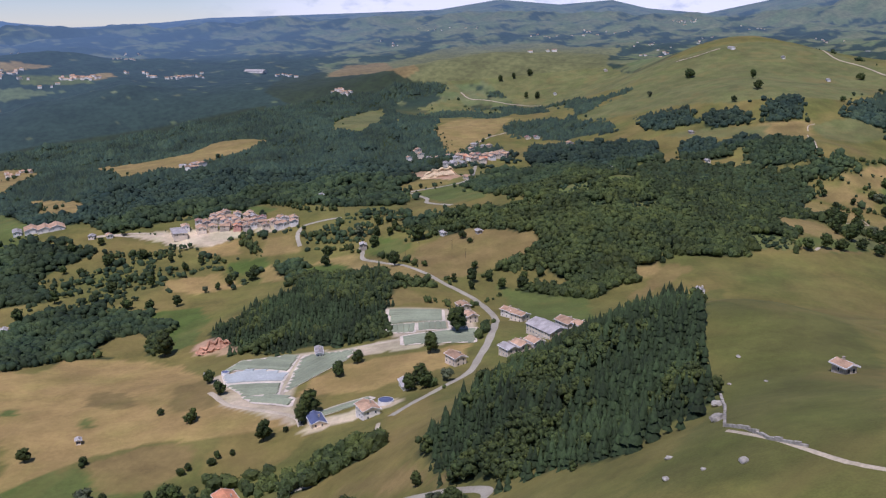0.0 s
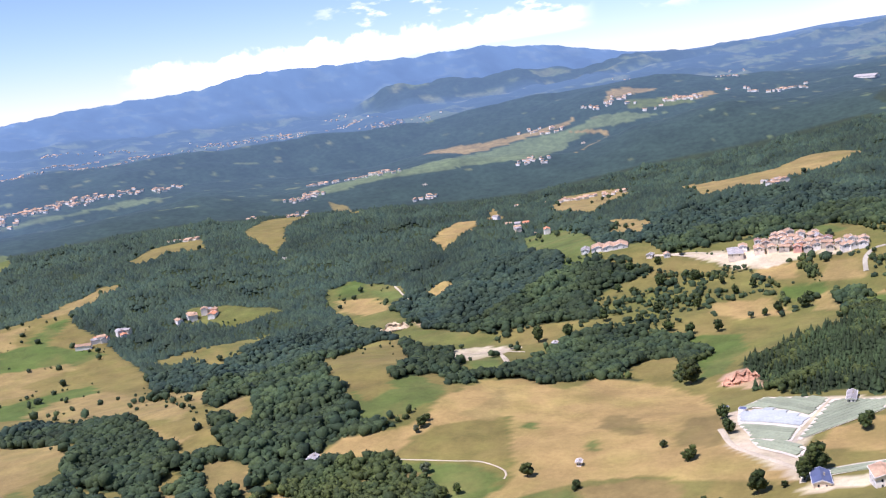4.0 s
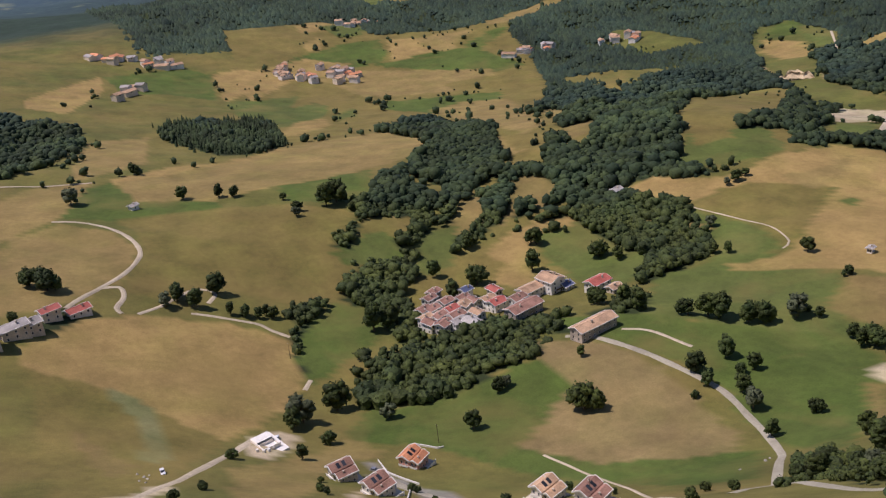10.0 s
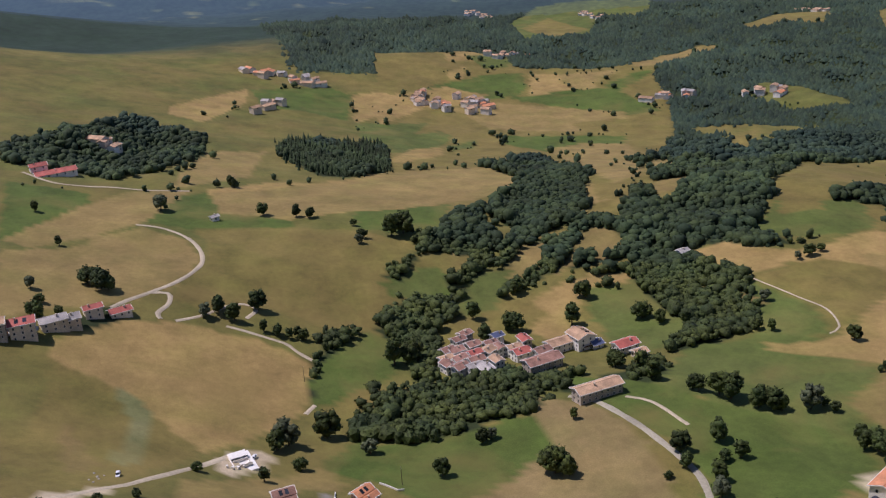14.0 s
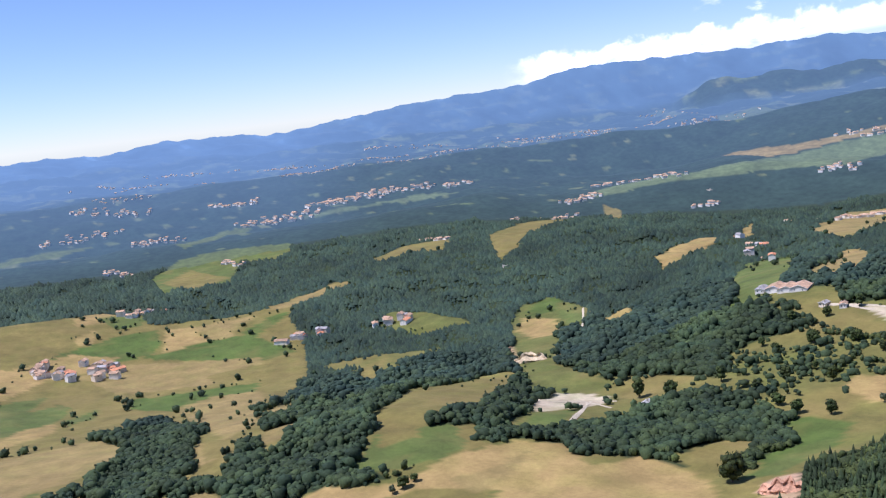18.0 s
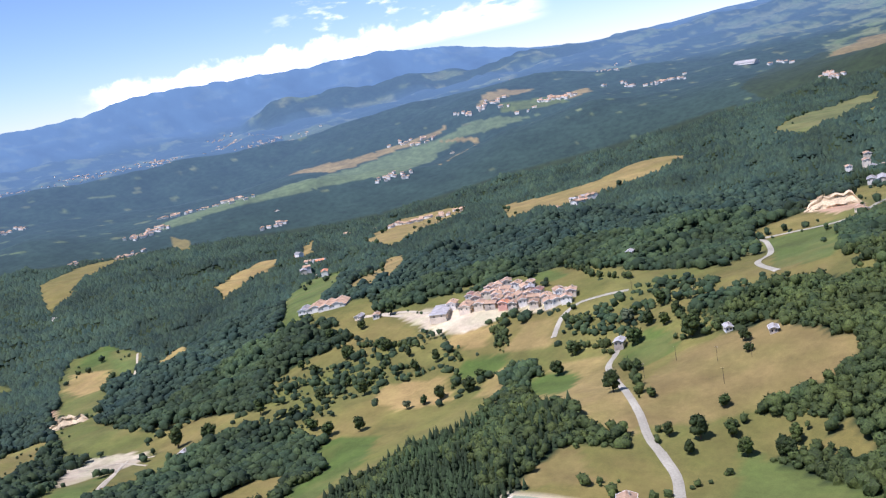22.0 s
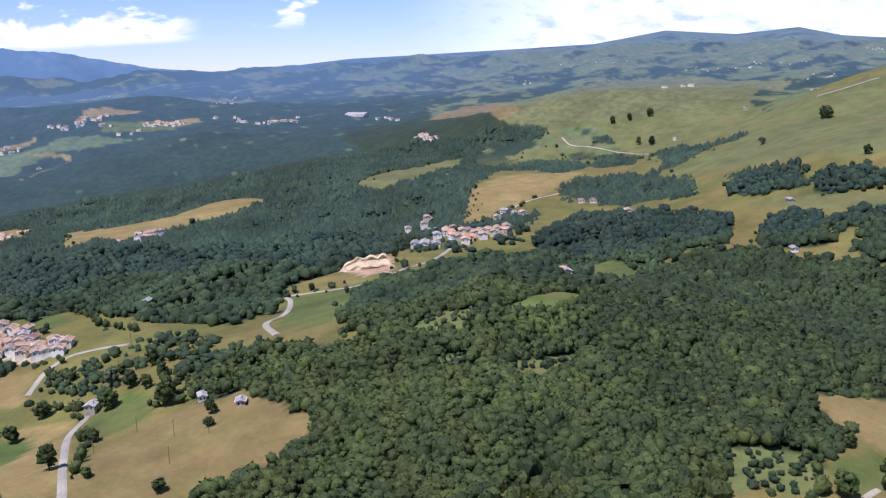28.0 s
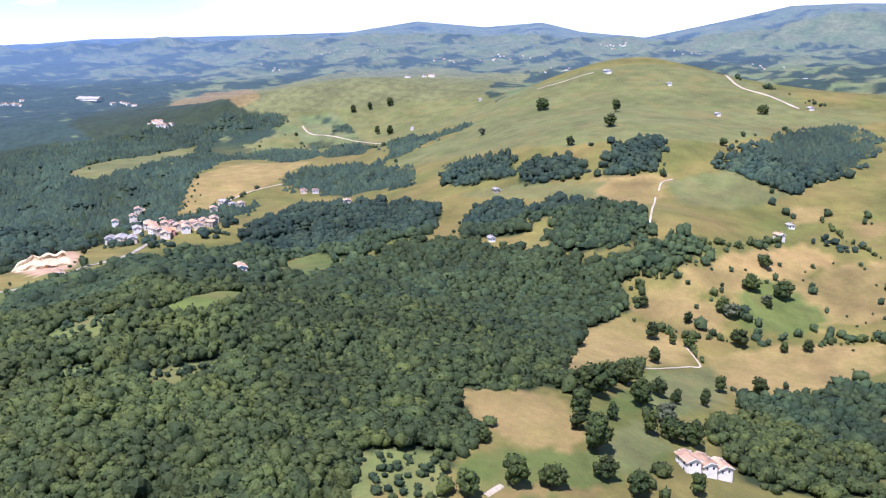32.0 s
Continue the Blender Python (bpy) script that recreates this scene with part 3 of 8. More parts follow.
field("ridge", (214, 793), (241, 804), (168, 347), (96, 191), (47, 233), (64, 256), (91, 301), (107, 383))
field("soil", (-30, 1358), (-55, 1474), (-66, 1560), (-13, 1475), (31, 1336), (9, 1319))
field("green2", (-49, 1255), (14, 1287), (49, 1120), (40, 1098), (1, 1110), (-19, 1205))
field("olive", (-70, 1294), (-35, 1368), (14, 1287), (-42, 1263))
field("hay3", (-39, 935), (-28, 990), (26, 1004), (76, 962), (78, 939), (50, 929), (38, 906), (-6, 884))
field("green2", (-62, 970), (-79, 1016), (-49, 1028), (-38, 994))
field("green2", (168, 1055), (187, 1098), (217, 1135), (224, 1091), (188, 1062))
field("hay2", (-533, 1236), (-600, 1403), (-623, 1497), (-516, 1338), (-484, 1230))
field("olive", (-583, 718), (-621, 827), (-545, 775), (-519, 722), (-466, 677), (-490, 670))
field("green2", (-677, 927), (-631, 940), (-511, 915), (-562, 855))
field("hay", (-793, 1155), (-787, 1197), (-749, 1171), (-756, 1137))
field("soil", (-862, 1032), (-804, 1013), (-711, 957), (-690, 988), (-709, 1016), (-649, 963), (-662, 924), (-779, 985))
field("gravel", (-538, 840), (-493, 892), (-461, 866), (-468, 789))
field("olive", (-311, 790), (-288, 845), (-266, 822), (-275, 776))
field("green", (-282, 882), (-284, 905), (-237, 909), (-235, 885), (-242, 851))
field("olive", (-469, 636), (-456, 681), (-407, 703), (-412, 653), (-419, 627))
field("hay2", (-746, 616), (-827, 713), (-692, 658), (-566, 537), (-556, 516), (-622, 530))
field("olive", (-540, 551), (-582, 603), (-617, 651), (-528, 569))
field("olive", (-583, 711), (-701, 898), (-645, 903), (-498, 751), (-486, 693), (-494, 647), (-528, 661))
field("green2", (-486, 642), (-463, 701), (-411, 681), (-410, 635), (-434, 592))
field("olive", (-513, 668), (-510, 693), (-455, 665), (-462, 628))
field("hay3", (-506, 490), (-497, 508), (-470, 508), (-439, 477), (-463, 475), (-439, 442))
field("hay2", (-497, 434), (-492, 450), (-479, 453), (-448, 425), (-442, 401))
field("olive", (-518, 452), (-526, 483), (-506, 476), (-499, 447))
field("green2", (-418, 490), (-371, 490), (-333, 495), (-301, 453), (-341, 439), (-393, 462))
field("olive", (-457, 334), (-495, 358), (-483, 393), (-456, 372), (-458, 343))
field("green2", (-456, 387), (-459, 416), (-399, 382), (-389, 356), (-415, 362))
field("olive", (-968, 872), (-987, 925), (-870, 840), (-862, 804))
field("green2", (-462, 337), (-469, 364), (-441, 363), (-427, 341), (-432, 321))
field("olive", (-398, 345), (-412, 405), (-395, 422), (-351, 374), (-346, 333))
field("olive", (-677, 555), (-683, 618), (-574, 561), (-570, 525))
field("hay3", (-600, 579), (-603, 624), (-559, 590), (-561, 570))
field("olive", (-556, 499), (-574, 558), (-511, 521), (-530, 497))
field("olive", (-1610, 492), (-1621, 622), (-1482, 743), (-1446, 833), (-1420, 908), (-1413, 971), (-1326, 921), (-1196, 887), (-1009, 809), (-787, 669), (-567, 573), (-890, 572), (-794, 461), (-788, 383))
field("meadow", (-963, 1121), (-1012, 1180), (-1000, 1238), (-867, 1194), (-802, 1127), (-800, 1086), (-632, 941), (-560, 928), (-513, 924), (-512, 886), (-574, 864), (-687, 927))
field("meadow", (-1144, 997), (-1190, 1034), (-1126, 1082), (-1034, 1099), (-1014, 1077), (-1051, 1017))
field("green2", (-1775, 833), (-2079, 893), (-2217, 1006), (-2194, 1132), (-2099, 1264), (-1952, 1185), (-2024, 1097), (-1771, 977))
field("green2", (-701, 1303), (-801, 1453), (-727, 1463), (-622, 1341), (-513, 1174), (-492, 1085))
field("hay2", (-911, 1744), (-1073, 2093), (-957, 2169), (-852, 2017), (-789, 1751), (-771, 1632))
field("green", (-1329, 496), (-1405, 566), (-1453, 657), (-1451, 728), (-1379, 714), (-1322, 688), (-1317, 637), (-1325, 610), (-1394, 580), (-1341, 531))
field("hay", (-1146, 426), (-1271, 443), (-1357, 498), (-1369, 533), (-1394, 580), (-1353, 614), (-1345, 641), (-1287, 584), (-1276, 518))
field("hay", (-1320, 699), (-1448, 742), (-1419, 782), (-1305, 774), (-1308, 738))
field("hay2", (-1419, 783), (-1404, 880), (-1385, 883), (-1343, 818), (-1298, 821), (-1304, 779))
field("green", (-1314, 664), (-1324, 778), (-1304, 839), (-1259, 841), (-1144, 852), (-1150, 790), (-1222, 736), (-1294, 676))
field("green", (-1322, 829), (-1367, 907), (-1364, 939), (-1337, 915), (-1277, 831))
field("hay2", (-1264, 551), (-1308, 619), (-1268, 677), (-1168, 804), (-1129, 790), (-1136, 706), (-1065, 699), (-1040, 674), (-1097, 584), (-1235, 568))
field("olive", (-1125, 588), (-1079, 684), (-1058, 725), (-998, 668), (-1013, 635), (-1036, 576))
field("green", (-1079, 584), (-1058, 646), (-1048, 690), (-1019, 743), (-958, 707), (-982, 655), (-934, 605), (-1006, 568))
field("hay2", (-962, 610), (-994, 671), (-963, 721), (-852, 685), (-650, 601), (-610, 558), (-680, 566), (-875, 597))
field("green2", (-1053, 411), (-1075, 452), (-1115, 506), (-1075, 512), (-938, 459), (-931, 400))
field("green2", (-1000, 491), (-1048, 540), (-982, 519), (-952, 481))
field("hay", (-852, 388), (-967, 435), (-989, 482), (-913, 462), (-858, 408))
field("hay", (-1612, 625), (-1649, 688), (-1600, 717), (-1542, 665), (-1544, 618))
field("hay", (-1483, 601), (-1508, 643), (-1441, 621), (-1431, 592))
field("green2", (-1588, 663), (-1587, 734), (-1500, 731), (-1497, 673))
field("hay2", (-1415, 909), (-1457, 991), (-1469, 1068), (-1458, 1111), (-1423, 1069), (-1401, 990), (-1389, 930))
field("green2", (-2392, 1048), (-2552, 1231), (-2519, 1324), (-2378, 1169), (-2299, 1049))
field("green2", (-2696, 639), (-2702, 772), (-2685, 907), (-2643, 774), (-2655, 632))
field("green2", (-2090, 1095), (-2126, 1198), (-2090, 1244), (-2029, 1144))
field("olive", (-1964, 886), (-2085, 990), (-1847, 1005), (-1732, 889))
field("olive", (-1618, 1236), (-1663, 1331), (-1653, 1413), (-1660, 1479), (-1486, 1339), (-1557, 1299), (-1543, 1223))
field("olive", (-1378, 1384), (-1540, 1491), (-1709, 1743), (-1761, 1932), (-1581, 1762), (-1457, 1551), (-1324, 1406), (-1277, 1331))
field("olive", (-1779, 2036), (-1713, 2035), (-1372, 1739), (-1505, 1828))
field("hay", (-995, 1453), (-1060, 1577), (-1040, 1673), (-988, 1601), (-959, 1489), (-946, 1422))
field("hay", (-1015, 1669), (-1107, 1838), (-968, 1667), (-979, 1636))
field("hay2", (-546, 1252), (-531, 1295), (-647, 1514), (-528, 1357), (-502, 1264), (-493, 1203))
field("green2", (-673, 1317), (-763, 1433), (-685, 1410), (-627, 1316))
field("green", (-973, 1159), (-1017, 1229), (-981, 1235), (-922, 1177), (-946, 1143))
field("hay", (-956, 1137), (-887, 1147), (-800, 1084), (-824, 1060), (-899, 1084))
field("green2", (-921, 1174), (-872, 1187), (-816, 1137), (-855, 1133))
field("hay2", (-710, 1912), (-599, 1868), (-559, 1900), (-503, 1903), (-473, 2017), (-374, 1990), (-336, 1987), (-352, 1954), (-392, 1871), (-425, 1847), (-480, 1765), (-520, 1723), (-584, 1722))
field("hay2", (-996, 1882), (-992, 2004), (-968, 2162), (-896, 2064), (-875, 1867), (-856, 1739))
field("plateau", (-1899, 2100), (-1845, 2242), (-1728, 2335), (-1680, 2396), (-1689, 2595), (-1616, 2689), (-1525, 2802), (-1405, 2879), (-1357, 2940), (-1169, 2957), (-1138, 2993), (-1248, 2883), (-1338, 2864), (-1409, 2774), (-1380, 2555), (-1424, 2510), (-1481, 2485), (-1578, 2390), (-1664, 2307), (-1753, 2212), (-1857, 2060))
field("hay2", (-1865, 2597), (-1814, 2668), (-1658, 2750), (-1546, 2838), (-1462, 2909), (-1443, 2893), (-1529, 2809), (-1625, 2703), (-1699, 2607))
field("hay2", (-1299, 2634), (-1297, 2821), (-1464, 2837), (-1308, 2844), (-1295, 2822), (-1290, 2650), (-1346, 2560))
field("hay2", (-1389, 3007), (-1286, 3125), (-1280, 3193), (-1387, 3160), (-1423, 3110))
field("hay2", (-1045, 3113), (-1099, 3059), (-1157, 3102), (-1087, 3164))
field("green2", (-1295, 2978), (-1158, 3019), (-1092, 3044), (-1203, 3114), (-1320, 3030))
field("green2", (-2298, 3066), (-2146, 3173), (-1990, 3060), (-2010, 2850))
field("hay", (-1148, 146), (-1273, 216), (-1326, 253), (-1236, 249), (-1062, 189), (-1099, 146))
field("green", (-1326, 257), (-1371, 382), (-1333, 412), (-1163, 383), (-1208, 318), (-1201, 271))
field("hay", (-1332, 414), (-1352, 451), (-1350, 496), (-1192, 427), (-1152, 391))
field("green2", (-1148, 392), (-1161, 458), (-1177, 502), (-1023, 435), (-1026, 385))
field("plateau", (-2527, 1436), (-2449, 1549), (-2400, 1718), (-2310, 1824), (-2278, 1906), (-2377, 1825), (-2448, 1626))
field("pasture", (-238, 2035), (-245, 2260), (-233, 2574), (-164, 2624), (-159, 2525), (-140, 2115), (-169, 2006))
field("pasture", (-393, 3233), (-360, 3554), (-212, 3591), (-22, 3826), (165, 3934), (414, 3886), (672, 3713), (625, 3589), (464, 2800), (337, 2822), (205, 2828), (47, 2791), (-97, 2837))
field("hay3", (-389, 3251), (-360, 3554), (-212, 3591), (-76, 2891), (-113, 2851))
field("hay2", (551, 1338), (575, 1315), (596, 1303), (623, 1346), (613, 1364), (578, 1347))
field("hay", (594, 1351), (647, 1406), (714, 1452), (731, 1423), (665, 1362), (626, 1355))
field("hay2", (664, 1359), (732, 1412), (772, 1410), (724, 1301), (681, 1297), (671, 1337))
field("hay3", (509, 1538), (537, 1589), (598, 1609), (578, 1531), (524, 1461))
field("pasture", (366, 1645), (399, 1647), (499, 1610), (540, 1605), (511, 1547), (435, 1584))
field("gravel", (-382, 1133), (-350, 1141), (-300, 1140), (-262, 1128), (-227, 1118), (-240, 1103), (-277, 1081), (-340, 1108))
field("gravel", (-250, 1146), (-228, 1140), (-185, 1108), (-205, 1106), (-235, 1122))
field("hay3", (675, 1361), (729, 1406), (767, 1398), (729, 1313), (695, 1308))
field("green2", (623, 1346), (657, 1355), (678, 1302), (643, 1271), (601, 1272), (588, 1292))
field("hay3", (576, 1340), (603, 1344), (599, 1306), (580, 1313))
field("hay2", (521, 1311), (558, 1325), (588, 1292), (571, 1265), (540, 1269))
field("pasture", (492, 1158), (546, 1205), (550, 1163), (529, 1121), (479, 1059), (474, 1096))
field("pasture", (426, 986), (458, 1037), (472, 1014), (451, 977), (421, 953))
field("hay3", (370, 926), (392, 939), (419, 943), (418, 936), (369, 922))
field("hay3", (-258, 652), (-268, 685), (-242, 681), (-218, 645), (-229, 637))
field("green2", (-252, 612), (-250, 626), (-242, 626), (-241, 610))
field("green2", (-314, 636), (-314, 648), (-306, 648), (-304, 634))
field("hay2", (-375, 639), (-370, 676), (-385, 719), (-349, 676), (-344, 638))
field("hay3", (-192, 626), (-203, 681), (-178, 688), (-157, 652), (-162, 619))


# ---- woods: kind, spacing in tree widths, outline ----
wood("fir", 1.3, (-95, 1560), (-70, 1590), (-20, 1580), (12, 1545), (20, 1500), (-30, 1530))
wood("leaf", 1.9, (-60, 1690), (-60, 1850), (-10, 1800), (40, 1760), (120, 1600), (100, 1500), (20, 1480), (-20, 1560))
wood("leaf", 2.2, (-310, 1175), (-250, 1185), (-160, 1140), (-170, 1095), (-235, 1090), (-260, 1100))
wood("leaf", 1.6, (20, 1760), (50, 1830), (110, 1810), (100, 1770), (60, 1740))
wood("dark", 1, (224, 1091), (236, 1235), (283, 1457), (366, 1463), (438, 1402), (498, 1341), (510, 1313), (470, 1250), (419, 1069), (397, 1036), (359, 1032), (360, 971), (345, 940), (314, 941), (286, 973), (255, 998), (226, 1043))
wood("leaf", 1.2, (-526, 2867), (-550, 3307), (-418, 3335), (-103, 2878), (16, 2821), (-4, 2760), (-107, 2727), (-207, 2689), (-305, 2757), (-407, 2718))
wood("leaf", 1.2, (-390, 1931), (-353, 2133), (-407, 2548), (-377, 2711), (-269, 2724), (-178, 2679), (-237, 2490), (-252, 2084), (-176, 2033), (-125, 2139), (-32, 1987), (-6, 1819), (-21, 1711), (-18, 1496), (-76, 1494), (-71, 1396), (-84, 1302), (-146, 1326), (-364, 1760))
wood("leaf", 1.1, (-59, 1869), (-145, 2520), (26, 2623), (189, 2598), (230, 2127), (132, 2160), (101, 2084), (-39, 2548), (-23, 2031), (0, 1833), (-31, 1819))
wood("leaf", 1.3, (117, 2748), (285, 2683), (305, 2138), (433, 2135), (434, 2102), (341, 2098), (295, 1992), (278, 2008), (262, 2617), (119, 2724))
wood("leaf", 1.1, (117, 1947), (144, 2032), (234, 2022), (319, 1875), (309, 1771), (241, 1826), (158, 1880))
wood("leaf", 1.1, (178, 1145), (136, 1560), (165, 1801), (235, 1789), (315, 1661), (350, 1578), (340, 1501), (254, 1462), (192, 1506), (204, 1236), (192, 1159))
wood("leaf", 1.3, (357, 1713), (370, 1829), (417, 1778), (446, 1724), (442, 1668), (381, 1675))
wood("leaf", 1.3, (442, 1643), (457, 1710), (510, 1674), (529, 1642), (502, 1625), (459, 1625))
wood("leaf", 1.2, (538, 1625), (565, 1698), (631, 1742), (605, 1640), (559, 1613))
wood("leaf", 1.2, (367, 1481), (387, 1579), (435, 1584), (445, 1524), (432, 1469), (382, 1461))
wood("leaf", 1.3, (439, 1562), (509, 1538), (495, 1470), (443, 1508))
wood("leaf", 1.2, (450, 1417), (481, 1509), (531, 1490), (546, 1414), (537, 1376), (496, 1376), (462, 1399))
wood("leaf", 1.5, (675, 1637), (752, 1732), (851, 1844), (931, 1886), (940, 1798), (849, 1689), (762, 1602), (681, 1549))
wood("leaf", 1.6, (488, 1349), (517, 1368), (553, 1373), (596, 1396), (583, 1366), (545, 1336), (510, 1331))
wood("leaf", 1, (9, 1243), (45, 1264), (92, 1486), (160, 1487), (235, 1163), (251, 1439), (317, 1437), (373, 1460), (444, 1397), (495, 1332), (502, 1285), (465, 1258), (427, 1117), (418, 1052), (377, 1033), (351, 1019), (362, 979), (350, 945), (339, 915), (155, 908))
wood("leaf", 1.1, (653, 1558), (695, 1638), (828, 1824), (933, 1890), (920, 1770), (832, 1663), (743, 1583), (677, 1554))
wood("leaf", 1, (513, 1068), (555, 1143), (649, 1196), (678, 1197), (597, 1023), (546, 1000), (503, 994), (503, 1014))
wood("leaf", 2.2, (525, 1309), (584, 1351), (636, 1403), (712, 1463), (784, 1445), (768, 1409), (704, 1442), (616, 1372), (573, 1328))
wood("leaf", 2, (500, 1276), (535, 1248), (632, 1268), (713, 1283), (706, 1268), (628, 1257), (543, 1246), (502, 1263))
wood("leaf", 1.1, (-474, 1182), (-315, 1182), (-307, 1261), (-296, 1463), (-275, 1843), (-119, 2203), (-26, 2038), (2, 1763), (-98, 1656), (-37, 1367), (-55, 1266), (-49, 1163), (-116, 1175), (-244, 1220), (-311, 1175))
wood("leaf", 1.1, (-1046, 1389), (-945, 1443), (-704, 1307), (-558, 1146), (-404, 1085), (-448, 1016), (-403, 950), (-509, 949))
wood("leaf", 2.6, (-498, 940), (-473, 1019), (-396, 1084), (-296, 1063), (-281, 1086), (-205, 1038), (-179, 985), (-208, 959), (-283, 944), (-342, 920))
wood("leaf", 2.2, (-166, 1067), (-157, 1117), (-90, 1135), (-41, 1139), (-31, 1055), (-104, 1047), (-136, 1027))
wood("leaf", 2.2, (50, 892), (62, 924), (87, 932), (92, 901), (80, 873), (62, 873))
wood("leaf", 1.3, (-89, 833), (-172, 975), (-189, 1019), (-158, 1011), (-115, 924), (-46, 862), (-9, 842), (-6, 836))
wood("leaf", 2.2, (-396, 1075), (-302, 1100), (-237, 1095), (-236, 1053), (-309, 1021), (-349, 1025))
wood("leaf", 1, (90, 931), (122, 960), (148, 1012), (200, 1064), (199, 874), (178, 869), (172, 846), (155, 841), (107, 850), (89, 872))
wood("fir", 1, (-12, 415), (11, 452), (58, 625), (198, 805), (205, 798), (98, 319), (88, 309), (52, 280), (5, 351))
wood("fir", 1, (-210, 822), (-139, 880), (-60, 888), (-41, 820), (-47, 714), (-137, 725), (-197, 775))
wood("leaf", 1.4, (-436, 698), (-411, 793), (-354, 852), (-244, 864), (-251, 784), (-327, 766), (-390, 764), (-428, 686))
wood("leaf", 1.2, (-92, 470), (-64, 479), (-42, 495), (-35, 485), (-41, 445), (-64, 448))
wood("leaf", 1, (-385, 551), (-349, 560), (-313, 522), (-306, 481), (-327, 468))
wood("leaf", 2.2, (-449, 964), (-363, 1032), (-267, 1022), (-267, 939), (-359, 890))
wood("leaf", 2.4, (-580, 826), (-611, 971), (-508, 1088), (-387, 1097), (-335, 1067), (-449, 964), (-463, 758))
wood("leaf", 1.8, (58, 850), (164, 877), (212, 886), (135, 815), (68, 840))
wood("leaf", 1, (-976, 751), (-1047, 825), (-904, 873), (-1011, 1127), (-779, 1033), (-547, 877), (-414, 710), (-431, 670), (-498, 656), (-490, 628), (-451, 608), (-408, 610), (-444, 551), (-449, 526), (-445, 489), (-479, 495), (-569, 506), (-718, 592))
wood("leaf", 1, (-404, 480), (-434, 536), (-399, 549), (-338, 551), (-315, 524), (-295, 470), (-334, 483), (-375, 481))
wood("leaf", 1.1, (-633, 464), (-757, 583), (-616, 538), (-525, 475), (-540, 435), (-570, 429))
wood("leaf", 1.1, (-549, 376), (-571, 419), (-520, 423), (-453, 393), (-440, 360), (-499, 354))
wood("leaf", 1.2, (-396, 308), (-430, 350), (-405, 362), (-359, 332), (-383, 305))
wood("leaf", 1.1, (-1000, 490), (-1065, 571), (-1032, 644), (-890, 598), (-697, 579), (-667, 529), (-775, 443), (-733, 385))
wood("leaf", 1.2, (-391, 737), (-419, 869), (-392, 931), (-258, 893), (-245, 843), (-275, 821), (-317, 820), (-329, 784), (-357, 738))
wood("leaf", 1.1, (-771, 1083), (-794, 1288), (-529, 1142), (-446, 1026), (-480, 963), (-530, 927), (-649, 951))
wood("leaf", 1.3, (-427, 454), (-449, 526), (-424, 532), (-415, 464), (-439, 443))
wood("leaf", 2, (-146, 497), (-117, 509), (-62, 513), (-39, 495), (-49, 477), (-82, 483), (-112, 492))
wood("leaf", 1.2, (-457, 313), (-472, 351), (-493, 363), (-460, 356), (-450, 331))
wood("leaf", 1, (-282, 274), (-312, 293), (-313, 320), (-321, 370), (-307, 389), (-255, 370), (-251, 339), (-242, 313), (-256, 294), (-264, 272))
wood("leaf", 1, (-329, 254), (-382, 269), (-390, 292), (-371, 294), (-338, 281), (-321, 263), (-303, 253))
wood("leaf", 1, (-414, 487), (-448, 512), (-440, 551), (-393, 536), (-343, 538), (-313, 525), (-293, 474), (-317, 465), (-337, 486), (-390, 478))
wood("leaf", 1.3, (-455, 316), (-502, 365), (-467, 378), (-437, 367), (-393, 357), (-351, 334), (-358, 315), (-391, 304), (-430, 331), (-457, 349))
wood("leaf", 1, (-518, 370), (-595, 426), (-532, 441), (-468, 405), (-451, 425), (-443, 504), (-467, 518), (-583, 527), (-716, 529), (-600, 454))
wood("leaf", 1.3, (-437, 367), (-462, 420), (-478, 451), (-466, 488), (-448, 450), (-437, 418), (-423, 386))
wood("leaf", 1.6, (-357, 127), (-386, 138), (-395, 153), (-366, 151))
wood("leaf", 1.5, (-277, 410), (-285, 437), (-278, 460), (-255, 434))
wood("leaf", 1.4, (-358, 315), (-380, 345), (-332, 334), (-317, 315))
wood("bush", 1.5, (-33, 334), (-82, 389), (-4, 331), (12, 312))
wood("leaf", 1.5, (-278, 379), (-299, 396), (-281, 405), (-254, 397))
wood("leaf", 1.1, (-830, 12), (-1026, 101), (-969, 196), (-836, 195), (-738, 145), (-692, 124), (-733, 28))
wood("fir", 1.1, (-887, 273), (-976, 292), (-999, 434), (-858, 418), (-751, 350), (-748, 306))
wood("leaf", 1.2, (-976, 429), (-1089, 611), (-1010, 645), (-908, 589), (-906, 428))
wood("leaf", 2, (-475, 70), (-497, 108), (-547, 149), (-533, 150), (-482, 113), (-451, 74))
wood("leaf", 1.1, (49, 1120), (18, 1242), (56, 1248), (122, 1442), (207, 1154), (206, 1096), (164, 1055), (117, 1029))
wood("leaf", 2.4, (-111, 1053), (-49, 1076), (-9, 1102), (36, 999), (-8, 1013), (-49, 1013))
wood("leaf", 1, (45, 893), (84, 925), (90, 960), (126, 996), (222, 1004), (313, 1003), (347, 956), (344, 915))
wood("leaf", 1, (55, 896), (-51, 1085), (15, 1072), (165, 1001), (291, 972), (294, 885))


def sector(left, right, near, far):
    """A stretch of far slopes as a polygon, by turn and distance from the middle of the flight."""
    turns = [left + (right - left) * k / 6 for k in range(7)]
    return [(round(MIDDLE[0] - r * math.sin(radians(a))), round(MIDDLE[1] + r * math.cos(radians(a)))) for r, row in ((near, turns), (far, turns[::-1])) for a in row]


